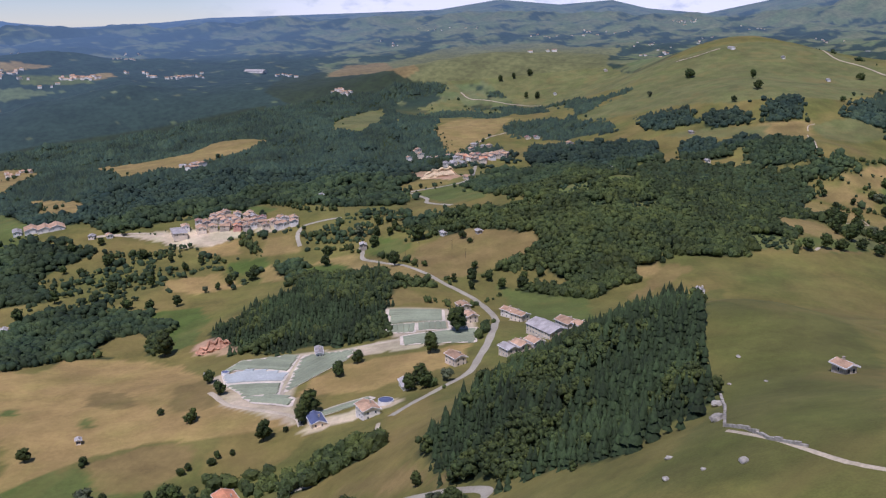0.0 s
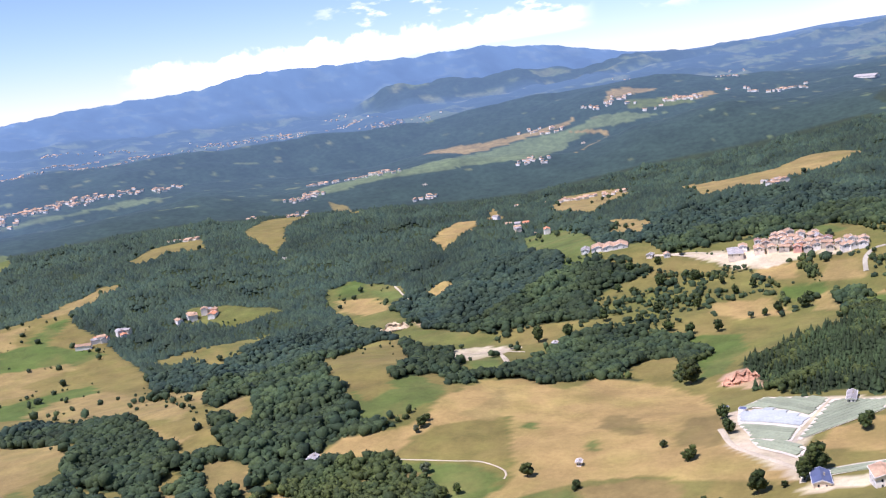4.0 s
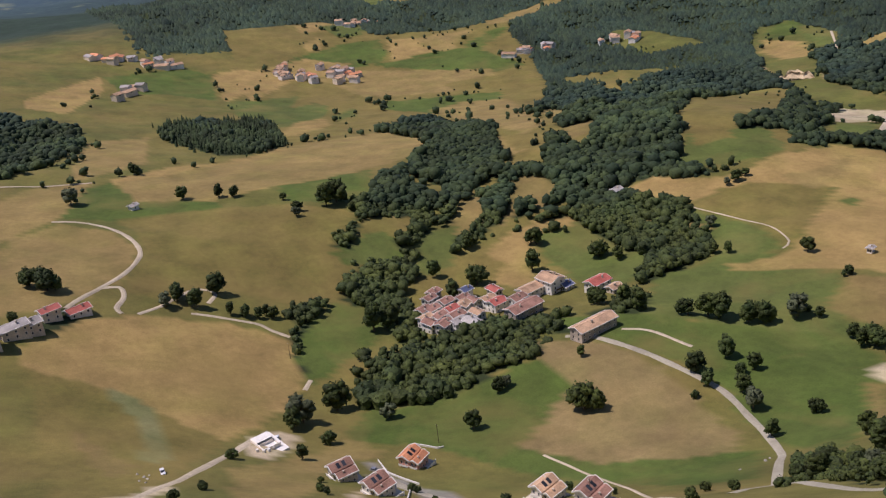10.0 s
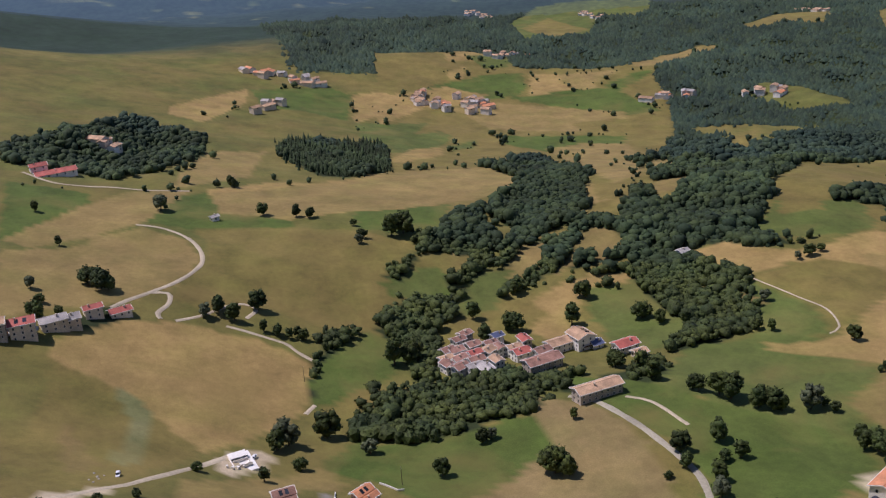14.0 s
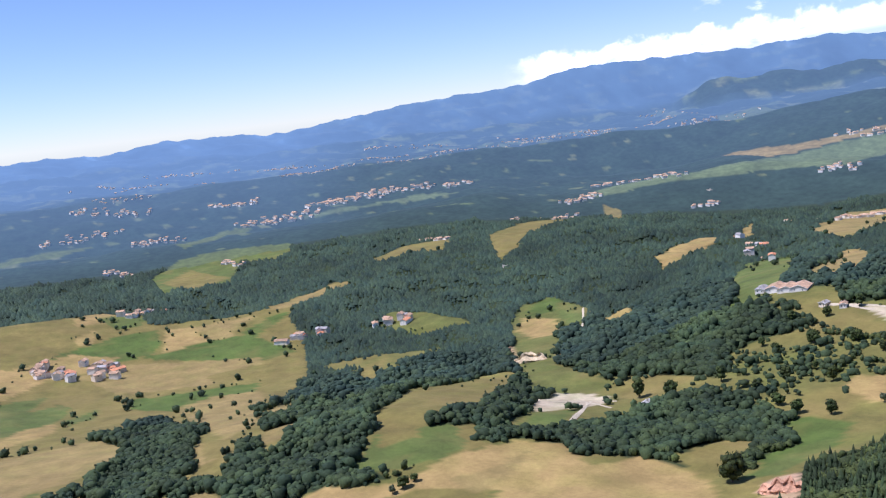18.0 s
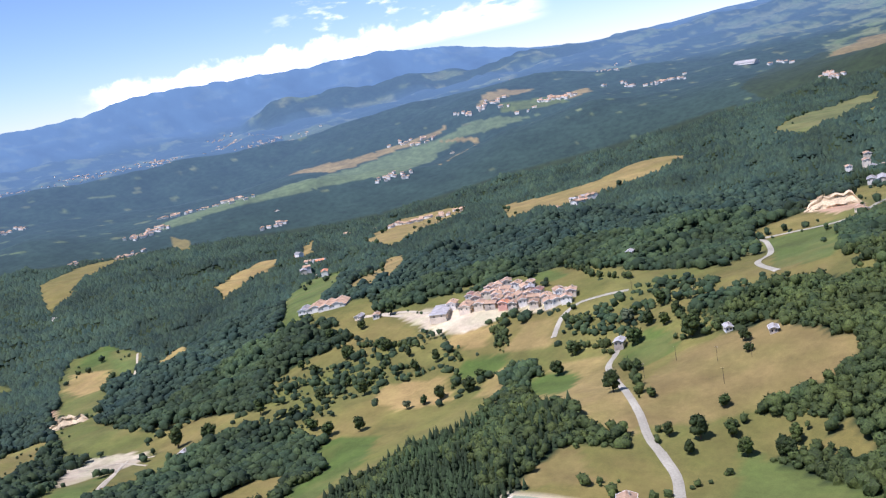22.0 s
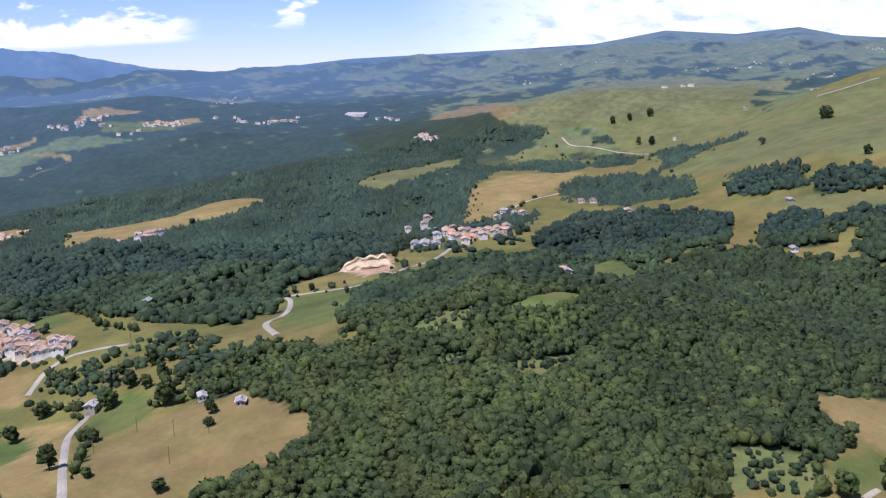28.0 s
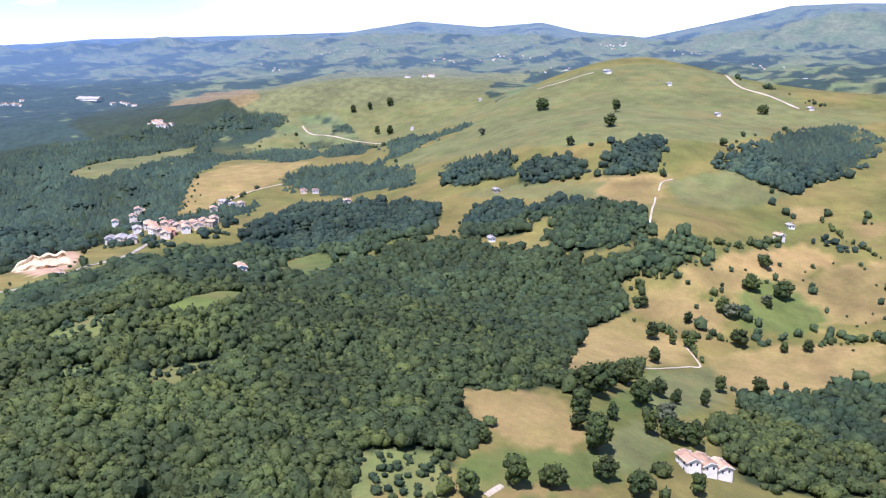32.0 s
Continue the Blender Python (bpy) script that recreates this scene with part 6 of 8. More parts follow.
def villa(x, y, turn, roof, wall):
    """A new house on a slope: two gabled blocks stepped side by side, broad white roof edges, balconies and a paved terrace."""
    ob = new("villa")
    ob.location, ob.rotation_euler, ob.scale = (x, y, at_land(x, y)), (0, 0, radians(turn)), (0.74, 0.74, 0.95)
    words = {"white": "white rendered", "cream": "cream rendered", "stone": "grey stone", "orange": "salmon rendered"}[wall]
    tagged(ob, f"new {words} house with a white-edged {'orange' if roof == 'orange' else 'brown'} tile roof", "building", "new houses by the road")
    for k, (x0, x1, y0, y1, h) in enumerate(((-6.0, 1.0, -6.0, 6.0, 6.0), (1.02, 6.4, -5.2, 5.4, 4.9))):
        mid, w = (x0 + x1) / 2, (x1 - x0) / 2
        rise, o = w * 0.42, 0.7
        bm = bmesh.new()
        solid(bm, [(x0, -3), (x1, -3), (x1, h), (mid, h + rise), (x0, h)], y0, y1)
        part("wall", bm, WALL_TINTS[wall], ob)
        bm = bmesh.new()
        drop = o * rise / w
        solid(bm, [(x0 - o, h - drop), (mid, h + rise + 0.02), (x1 + o, h - drop), (x1 + o, h - drop + 0.3), (mid, h + rise + 0.35), (x0 - o, h - drop + 0.3)], y0 - o, y1 + o)
        cover = part("roof", bm, ROOF_TINTS[roof], ob)
        for s in (-1, 1):
            bm = bmesh.new()
            ya, yb = (y1 + o, y1 + o + 0.35) if s > 0 else (y0 - o - 0.35, y0 - o)
            solid(bm, [(x0 - o, h - drop - 0.15), (mid, h + rise - 0.15), (x1 + o, h - drop - 0.15), (x1 + o, h - drop + 0.5), (mid, h + rise + 0.6), (x0 - o, h - drop + 0.5)], ya, yb)
            part("verge", bm, TRIM, cover, "broad white roof edge")
            if (s < 0) == (k == 0):
                bm = bmesh.new()
                xa, xb = (x1 + o, x1 + o + 0.35) if s > 0 else (x0 - o - 0.35, x0 - o)
                slab(bm, xa, xb, y0 - o - 0.35, y1 + o + 0.35, h - drop - 0.15, h - drop + 0.5)
                part("eave_board", bm, TRIM, cover, "broad white roof edge")
        for end, face in ((y0 - 0.02, -1), (y1 + 0.02, 1)):
            for level in range(2):
                for q in (-0.45, 0.45):
                    f = child("window", frame_mesh, ob, (mid + q * w, end, 1.5 + 2.6 * level - (0.4 if k else 0)), 0, (1.1, 1, 1.0))
                    child("pane", window_mesh, f, (0, 0, 0))
            bm = bmesh.new()
            a, b = sorted((end + face * 0.04, end + face * 1.3))
            slab(bm, mid - w * 0.85, mid + w * 0.85, a, b, 2.45 - 0.4 * k, 2.62 - 0.4 * k)
            slab(bm, mid - w * 0.85, mid + w * 0.85, end + face * 1.24 - 0.05, end + face * 1.24 + 0.05, 2.62 - 0.4 * k, 3.5 - 0.4 * k)
            part("balcony", bm, TRIM, ob)
    for s, wx in ((-1, -6.02), (1, 6.42)):
        for level in range(2):
            for q in (-3.2, 0.2, 3.4):
                f = child("window", frame_mesh, ob, (wx, q, 1.5 + 2.6 * level - (0.4 if s > 0 else 0)), radians(90), (1.0, 1, 0.95))
                child("pane", window_mesh, f, (0, 0, 0))
    child("door", door_mesh, ob, (-2.5, 6.05, 0))
    child("chimney", chimney_mesh, ob, (-3.4, 2.0, 6.7))
    child("chimney", chimney_mesh, ob, (4.6, -1.5, 5.4))
    for q in (-1.6, 1.8):
        panel = child("solar_panel", panel_mesh, ob, (-0.7, q, 6.98))
        panel.rotation_euler = (0, math.atan(0.42), 0)
    bm = bmesh.new()
    slab(bm, -9.0, 9.5, -8.5, 8.5, -2.5, 0.06)
    part("terrace", bm, PALE_PAVING, ob, "pale paved terrace")
    for x0, x1, y0, y1 in ((-9.3, 9.8, -8.8, -8.5), (9.5, 9.8, -8.5, 8.5)):
        bm = bmesh.new()
        slab(bm, x0, x1, y0, y1, -2.5, 0.95)
        part("terrace_wall", bm, TRIM, ob)
    r, c = raster(x, y)
    taken[max(0, r - 4) : r + 5, max(0, c - 4) : c + 5] = True


def hamlet(start, end, count):
    """Houses scattered along a line."""
    if math.hypot(start[0] - 150, start[1] - 300) > 1900:
        count = int(count * 1.7)
    for k in range(count):
        t = (k + draw.uniform(0.1, 0.9)) / count
        reach = 14 + 0.06 * math.hypot(end[0] - start[0], end[1] - start[1])
        x = start[0] + (end[0] - start[0]) * t + draw.uniform(-reach, reach)
        y = start[1] + (end[1] - start[1]) * t + draw.uniform(-reach, reach)
        far_house(x, y)


far_shells = []


def far_house(x, y):
    if math.hypot(x - 150, y - 300) > 1900:
        far_shells.append((x, y))
        return
    size = draw.choice([(9, 12, 2), (10, 14, 3), (9, 16, 2), (11, 22, 2), (10, 12, 3)])
    wall, roof = draw.choice(["white", "white", "cream"]), draw.choice(["tan", "tan", "grey", "orange"])
    walls, roofs, verge, eaves, h, rise = shell(*size, wall, roof, False)
    ob = new("house")
    ob.location, ob.rotation_euler = (x, y, at_land(x, y)), (0, 0, radians(draw.choice([15, 40, 70, 110, 140]) + draw.uniform(-8, 8)))
    tagged(ob, f"{'cream' if wall == 'cream' else 'white'} far village house with a {ROOF_WORDS[roof]}", "building", "houses of the far villages")
    child("wall", walls, ob, (0, 0, 0))
    child("roof", roofs, ob, (0, 0, 0))
    child("window", window_mesh, ob, (size[0] / 2 + 0.03, 0, h - 1.5), radians(90), (2.0, 1, 1.2))
    r, c = raster(x, y)
    taken[max(0, r - 3) : r + 4, max(0, c - 3) : c + 4] = True


bed_count = 0


def nursery_bed(*corners):
    """A plot of netted plant rows: low rounded tunnels side by side, draped over the slope."""
    global bed_count
    bed_count += 1
    ob = new("nursery_bed")
    cx, cy = sum(c[0] for c in corners) / len(corners), sum(c[1] for c in corners) / len(corners)
    base = at_land(cx, cy)
    ob.location = (cx, cy, base)
    pale = bed_count == 2
    tagged(ob, "nursery plot under pale bluish netting rows" if pale else "nursery plot under grey-green netting rows", "plant bed", "netted plots of the nursery")
    (ax, ay), (bx, by) = max(zip(corners, corners[1:] + corners[:1]), key=lambda e: math.dist(*e))
    along = np.array([bx - ax, by - ay]) / math.dist((ax, ay), (bx, by))
    across = np.array([-along[1], along[0]])
    pts = np.array(corners, float) - (cx, cy)
    u, v = pts @ along, pts @ across
    spots = np.arange(v.min() + 2.2, v.max() - 0.5, 4.5)
    # a pale path goes round the plot
    path = bmesh.new()
    for (px, py), (qx, qy) in zip(corners, corners[1:] + corners[:1]):
        n = max(1, int(math.dist((px, py), (qx, qy)) / 4))
        side = np.array([py - qy, qx - px]) / math.dist((px, py), (qx, qy)) * 1.25
        rows = []
        for k in range(n + 1):
            x, y = px + (qx - px) * k / n, py + (qy - py) * k / n
            rows.append([path.verts.new((x + f * side[0] - cx, y + f * side[1] - cy, at_land(x + f * side[0], y + f * side[1]) - base + 0.42)) for f in (-1, 1)])
        for a, b in zip(rows, rows[1:]):
            path.faces.new((a[0], a[1], b[1], b[0]))
    part("path", path, PALE_PAVING, ob, "pale gravel path round the plot")
    for s in spots:
        line = np.arange(u.min(), u.max(), 2.0)
        px, py = cx + line * along[0] + s * across[0], cy + line * along[1] + s * across[1]
        hit = inside(px, py, tuple(corners))
        if hit.sum() < 3:
            continue
        px, py = px[hit], py[hit]
        bm = bmesh.new()
        rings = []
        for x, y in zip(px, py):
            rings.append([bm.verts.new((x + across[0] * k - cx, y + across[1] * k - cy, at_land(x + across[0] * k, y + across[1] * k) - base + z)) for k, z in ((-2.2, 0.05), (-2.05, 0.85), (0, 1.05), (2.05, 0.85), (2.2, 0.05))])
        for a, b in zip(rings, rings[1:]):
            for k in range(4):
                bm.faces.new((a[k], a[k + 1], b[k + 1], b[k]))
        for ring in (rings[0], rings[-1]):
            bm.faces.new(ring)
        part("net_tunnel", bm, NET_PALE if pale else NET, ob)


# ---- houses: place, width, length, storeys, turn, roof ----
house(-349, 346, 7, 9, 2, 20, "dark")
house(-321, 342, 7, 9, 2, 30, "dark")
house(-330, 354, 7, 9, 2, 15, "dark")
house(-344, 365, 7, 8, 2, 40, "tan")
house(-310, 355, 7, 9, 2, 100, "grey")
house(-355, 358, 7, 8, 2, 20, "dark")
house(-328, 336, 6, 8, 2, 110, "dark")
house(-336, 345, 6, 9, 2, 25, "dark")
house(-324, 365, 6, 8, 2, 105, "tan")
house(-342, 356, 6, 8, 2, 20, "red")
house(-334, 383, 8, 10, 2, 15, "red")
house(-311, 389, 10, 22, 2, 15, "dark")
house(-338, 411, 9, 22, 2, 15, "tan")
house(-336, 422, 12, 13, 3, 105, "tan")
house(-332, 430, 8, 7, 1, 15, "blue")
house(-312, 441, 9, 14, 2, 15, "red")
house(-300, 445, 6, 8, 1, 15, "tan")
house(-330, 395, 7, 10, 2, 20, "dark")
house(-342, 381, 7, 9, 2, 15, "tan")
house(-364, 376, 6, 7, 2, 20, "blue")
house(-252, 400, 9, 26, 2, 12, "tan")
villa(-173, 233, 10, "dark", "stone")
villa(-146, 239, 20, "dark", "white")
villa(-185, 267, 35, "orange", "orange")
villa(-116, 294, 20, "tan", "white")
villa(-93, 299, 25, "dark", "white")
house(-117, 475, 11, 18, 2, 30, "orange", wall="white")
house(-381, 152, 8, 12, 1, 20, "red")
house(-376, 138, 7, 10, 2, 20, "red")
house(-359, 127, 9, 12, 2, 20, "grey")
house(-574, 206, 5, 6, 1, 30, "grey")
house(-342, 107, 11, 13, 3, 10, "red")
house(-355, 120, 9, 14, 2, 20, "grey")
house(-336, 94, 10, 12, 3, 10, "tan")
house(-694, 74, 12, 34, 1, 20, "red")
house(-703, 59, 10, 14, 2, 20, "red")
house(-856, 98, 8, 12, 2, 20, "tan")
house(-844, 108, 8, 12, 2, 60, "tan")
house(-436, 538, 6, 8, 1, 20, "grey")
house(-418, 873, 6, 8, 1, 20, "grey")
house(-239, 584, 3, 4, 1, 20, "grey")
house(-525, 1157, 10, 20, 1, 25, "grey")
house(-508, 1161, 18, 26, 1, 25, "redhall")
house(-492, 1161, 18, 26, 1, 25, "redhall")
house(-479, 1165, 18, 26, 1, 25, "redhall")
house(-284, 1165, 9, 11, 2, 10, "tan")
house(-277, 1168, 9, 12, 2, 20, "tan")
house(-271, 1175, 9, 11, 2, 30, "tan")
house(-255, 1165, 9, 11, 2, 10, "tan")
house(-239, 1154, 9, 12, 2, 40, "tan")
house(-267, 1147, 9, 13, 2, 20, "tan")
house(-252, 1145, 9, 12, 2, 20, "tan")
house(-236, 1138, 9, 11, 2, 50, "tan")
house(-228, 1140, 9, 11, 2, 20, "tan")
house(-220, 1143, 9, 11, 2, 10, "dark")
house(-204, 1128, 9, 11, 2, 20, "tan")
house(-189, 1117, 9, 11, 2, 40, "tan")
villa(-192, 1137, 20, "tan", "white")
house(-180, 1131, 9, 11, 2, 20, "tan")
house(-178, 1117, 9, 9, 2, 20, "tan")
house(-247, 1125, 9, 11, 2, 10, "orange")
house(-236, 1122, 8, 10, 2, 20, "tan")
house(-282, 1153, 9, 11, 2, 20, "tan")
house(-289, 1146, 9, 16, 2, 20, "tan")
house(-291, 1128, 11, 20, 2, 20, "sand")
house(-316, 1121, 16, 34, 2, 22, "flat")
house(-277, 1130, 9, 13, 2, 20, "sand")
house(-312, 1136, 9, 13, 2, 20, "tan")
house(-239, 1163, 8, 11, 2, 10, "tan")
house(-195, 1115, 9, 12, 2, 30, "tan")
house(-229, 1128, 8, 11, 2, 30, "tan")
house(-88, 1019, 7, 9, 2, 10, "grey")
house(36, 980, 5, 7, 1, 20, "grey")
house(-1, 1004, 5, 7, 1, 30, "grey")
house(-422, 1126, 7, 10, 1, 10, "grey")
house(-402, 1129, 7, 10, 1, 30, "tan")
house(-157, 1215, 6, 8, 2, 10, "grey")
house(-55, 1828, 10, 14, 3, 10, "tan")
house(-43, 1752, 9, 12, 3, 20, "tan")
house(-64, 1744, 8, 10, 2, 20, "tan")
house(-10, 1686, 9, 12, 2, 20, "tan")
house(24, 1591, 9, 12, 2, 20, "tan")
house(42, 1548, 9, 12, 2, 40, "tan")
house(48, 1570, 9, 12, 2, 20, "tan")
house(61, 1524, 10, 14, 2, 10, "tan")
house(66, 1554, 9, 12, 2, 20, "tan")
house(77, 1544, 9, 12, 2, 20, "tan")
house(81, 1566, 9, 12, 2, 40, "tan")
house(89, 1574, 9, 12, 2, 20, "tan")
house(96, 1596, 9, 12, 2, 20, "tan")
house(15, 1518, 10, 22, 2, 10, "grey")
house(30, 1509, 9, 14, 2, 20, "grey")
house(3, 1522, 9, 14, 2, 10, "grey")
house(33, 1300, 9, 14, 1, 30, "tan")
house(51, 1795, 9, 12, 2, 20, "tan")
house(74, 1809, 9, 12, 2, 20, "grey")
house(85, 1811, 9, 12, 2, 20, "tan")
house(58, 1827, 9, 12, 2, 50, "grey")
house(203, 1198, 8, 12, 2, 20, "tan")
house(203, 1255, 8, 10, 2, 60, "tan")
house(162, 1870, 9, 14, 1, 10, "dark")
house(179, 1864, 9, 14, 1, 10, "dark")
house(231, 1774, 9, 14, 2, 10, "tan")
house(416, 1624, 6, 12, 1, 10, "grey")
house(400, 1457, 6, 10, 1, 10, "grey")
house(474, 990, 8, 13, 2, 12, "tan", wall="white")
house(483, 992, 8, 14, 2, 12, "tan", wall="white")
house(492, 993, 8, 12, 2, 12, "tan", wall="white")
house(174, 1444, 9, 12, 2, 20, "tan")
house(192, 1416, 8, 11, 2, 20, "grey")
house(685, 1454, 7, 10, 2, 20, "tan")
house(455, 2758, 8, 18, 1, 0, "grey")
house(647, 2218, 8, 24, 1, 10, "grey")
house(733, 2125, 6, 12, 1, 0, "grey")
house(1333, 3094, 8, 22, 1, 0, "grey")
house(301, 2647, 7, 18, 1, 0, "grey")
house(759, 1933, 6, 12, 1, 0, "grey")
house(914, 1982, 7, 12, 1, 0, "grey")
house(710, 1492, 6, 9, 1, 0, "grey")
house(-80, 562, 9, 16, 1, 20, "blue")
house(-47, 555, 11, 14, 2, 25, "tan")
house(-25, 599, 7, 14, 1, 15, "grey")
house(8, 635, 9, 14, 2, 30, "tan")
house(16, 780, 9, 12, 2, 20, "tan")
house(21, 745, 9, 12, 2, 20, "sand")
house(55, 767, 9, 14, 2, 40, "tan")
house(61, 746, 9, 14, 2, 40, "tan")
house(77, 684, 18, 30, 2, 30, "hall")
house(94, 701, 12, 16, 2, 30, "tan")
house(45, 638, 9, 12, 2, 30, "grey")
house(54, 643, 9, 12, 2, 30, "tan")
house(64, 648, 9, 12, 2, 30, "tan")
house(102, 683, 9, 12, 2, 30, "tan")
house(-96, 702, 5, 16, 1, 10, "grey")
house(143, 326, 5, 7, 1, 20, "tan")
house(-364, 351, 6, 8, 2, 22, "dark")
house(-354, 369, 6, 8, 2, 18, "dark")
house(-346, 373, 6, 7, 2, 105, "dark")
house(-350, 341, 6, 8, 2, 25, "dark")
house(-337, 337, 6, 8, 2, 18, "tan")
house(-371, 357, 6, 8, 2, 30, "dark")
house(-318, 350, 6, 9, 2, 15, "grey")
house(-353, 391, 6, 9, 2, 100, "red")
house(-273, 1156, 8, 11, 2, 15, "tan")
house(-261, 1156, 8, 10, 2, 100, "tan")
house(-246, 1134, 8, 11, 2, 20, "tan")
house(-232, 1150, 8, 10, 2, 30, "grey")
house(-218, 1131, 8, 11, 2, 105, "tan")
house(-212, 1119, 8, 10, 2, 20, "tan")
house(-260, 1136, 8, 12, 2, 15, "tan")
house(-299, 1150, 8, 11, 2, 20, "dark")
house(-262, 1127, 8, 11, 2, 95, "tan")
house(-196, 1137, 8, 10, 2, 40, "tan")
house(50, 1540, 9, 12, 2, 20, "tan")
house(62, 1535, 9, 12, 2, 100, "orange")
house(72, 1560, 9, 12, 2, 30, "tan")
house(37, 1562, 9, 13, 2, 15, "orange")
house(30, 1574, 9, 12, 2, 100, "tan")
house(56, 1567, 9, 12, 2, 30, "dark")
house(88, 1556, 9, 12, 2, 10, "tan")
house(99, 1568, 9, 12, 2, 60, "tan")
house(20, 1560, 9, 12, 2, 20, "grey")
house(-26, 1707, 9, 13, 2, 20, "grey")
house(-48, 1790, 9, 13, 2, 20, "tan")
house(-82, 1705, 9, 14, 2, 10, "tan")
house(8, 1705, 9, 12, 2, 10, "tan")
house(-650, 3370, 34, 70, 1, 75, "hall")


# ---- hamlets strung along a line: from, to, how many ----
hamlet((-2553, 1293), (-2505, 1527), 26)
hamlet((-2549, 1549), (-2489, 1800), 44)
hamlet((-2751, 1272), (-2727, 1439), 16)
hamlet((-2468, 1787), (-2339, 2001), 16)
hamlet((-2614, 997), (-2590, 1118), 12)
hamlet((-2774, 777), (-2724, 997), 14)
hamlet((-1751, 1683), (-1758, 1924), 18)
hamlet((-1890, 1996), (-1860, 2096), 16)
hamlet((-2028, 2210), (-1723, 2293), 20)
hamlet((-1671, 1407), (-1631, 1442), 8)
hamlet((-2231, 817), (-2186, 872), 6)
hamlet((-2092, 1063), (-1952, 1096), 6)
hamlet((-2886, 1591), (-2842, 1826), 34)
hamlet((-3034, 997), (-3002, 1166), 14)
hamlet((-2774, 1923), (-2764, 2298), 34)
hamlet((-2983, 915), (-2823, 1110), 16)
hamlet((-2743, 2386), (-2622, 2811), 34)
hamlet((-2727, 3124), (-2790, 3302), 16)
hamlet((-2092, 2772), (-2189, 3116), 12)
hamlet((-1083, 1897), (-891, 2068), 24)
hamlet((-994, 1674), (-761, 1440), 9)
hamlet((-1565, 2158), (-1538, 2207), 5)
hamlet((-1421, 2492), (-1333, 2538), 4)
hamlet((-1598, 2819), (-1464, 2837), 9)
hamlet((-1427, 2487), (-1377, 2537), 6)
hamlet((-1193, 3074), (-1130, 3107), 13)
hamlet((-1443, 2953), (-1358, 3007), 8)
hamlet((-1038, 3187), (-807, 3272), 9)
hamlet((-326, 2829), (-273, 2808), 5)
hamlet((-1441, 256), (-1381, 371), 16)
hamlet((-1166, 249), (-1238, 300), 5)
hamlet((-1348, 505), (-1259, 548), 18)
hamlet((-1343, 597), (-1227, 595), 14)
hamlet((-1211, 864), (-1203, 917), 8)
hamlet((-1153, 1006), (-1128, 1049), 7)
hamlet((-1566, 690), (-1589, 780), 8)
hamlet((-856, 88), (-848, 105), 3)
hamlet((-1370, 3023), (-1314, 3059), 5)
hamlet((-1196, 3063), (-1087, 3087), 10)
hamlet((-1150, 3399), (-1056, 3399), 8)
hamlet((-902, 3273), (-832, 3302), 8)
hamlet((-503, 1727), (-453, 1730), 4)
hamlet((-479, 1746), (-435, 1745), 6)
hamlet((-109, 4292), (153, 4254), 5)
hamlet((989, 4345), (1121, 4311), 8)
hamlet((-317, 2804), (-288, 2804), 4)
hamlet((359, 4000), (750, 4067), 6)


# ---- netted nursery beds: outlines ----
nursery_bed((-171, 702), (-160, 723), (-126, 713), (-112, 705), (-115, 671), (-150, 697))
nursery_bed((-168, 690), (-149, 696), (-115, 669), (-116, 653), (-161, 669))
nursery_bed((-160, 666), (-116, 651), (-115, 626), (-142, 637))
nursery_bed((-141, 633), (-115, 624), (-102, 613), (-102, 599), (-130, 616))
nursery_bed((-108, 703), (-67, 698), (-73, 676), (-108, 632), (-110, 628), (-110, 668))
nursery_bed((-88, 579), (-50, 592), (-45, 586), (-81, 571))
nursery_bed((-48, 778), (-1, 778), (0, 748), (-44, 750))
nursery_bed((-46, 746), (-23, 743), (-23, 719), (-45, 727))
nursery_bed((-21, 744), (4, 746), (5, 720), (-20, 723))
nursery_bed((-33, 714), (26, 720), (23, 677), (-32, 692))


# ---- the farthest villages, joined: too many and too small to pick apart ----
dice = random.Random(17)
for k in range(26):
    # hamlets of the valley plain before the massif
    a, r, many = radians(dice.uniform(44, 80)), dice.uniform(3420, 3960), dice.randrange(12, 30)
    for j in range(many):
        b, q = a + dice.gauss(0, 0.014), r + dice.gauss(0, 16)
        far_shells.append((MIDDLE[0] - q * math.sin(b), MIDDLE[1] + q * math.cos(b)))
for k in range(14):
    a, r = radians(dice.uniform(-20, 34)), dice.uniform(2700, 3900)
    for j in range(5):
        far_shells.append((MIDDLE[0] - (r + dice.gauss(0, 40)) * math.sin(a) + dice.gauss(0, 40), MIDDLE[1] + r * math.cos(a) + dice.gauss(0, 40)))
for roofing, wording in (("wall", "white and cream walls of far village houses"), ("roof", "weathered tile roofs of far village houses")):
    bm = bmesh.new()
    dice = random.Random(9)
    for x, y in far_shells:
        w, l, h, a = dice.uniform(3, 4.6), dice.uniform(4, 8), dice.uniform(3.5, 6.5), dice.choice([0.3, 0.8, 1.9, 2.5])
        if math.hypot(x - MIDDLE[0], y - MIDDLE[1]) > 3250:
            w, l, h = 0.6 * w, 0.6 * l, 0.55 * h
        start = len(bm.verts)
        if roofing == "wall":
            slab(bm, -w, w, -l, l, -3, h)
        else:
            solid(bm, [(-w - 0.6, h), (w + 0.6, h), (0, h + 0.42 * w)], -l - 0.6, l + 0.6)
        bm.verts.ensure_lookup_table()
        spot = Matrix.Translation((x, y, at_land(x, y))) @ Matrix.Rotation(a, 4, "Z")
        for v in bm.verts[start:]:
            v.co = spot @ v.co
    ob = part("far_village_" + roofing, bm, WALL_TINTS["white"] if roofing == "wall" else ROOF_TINTS["tan"])
    tagged(ob, wording, "village", kind="stuff")


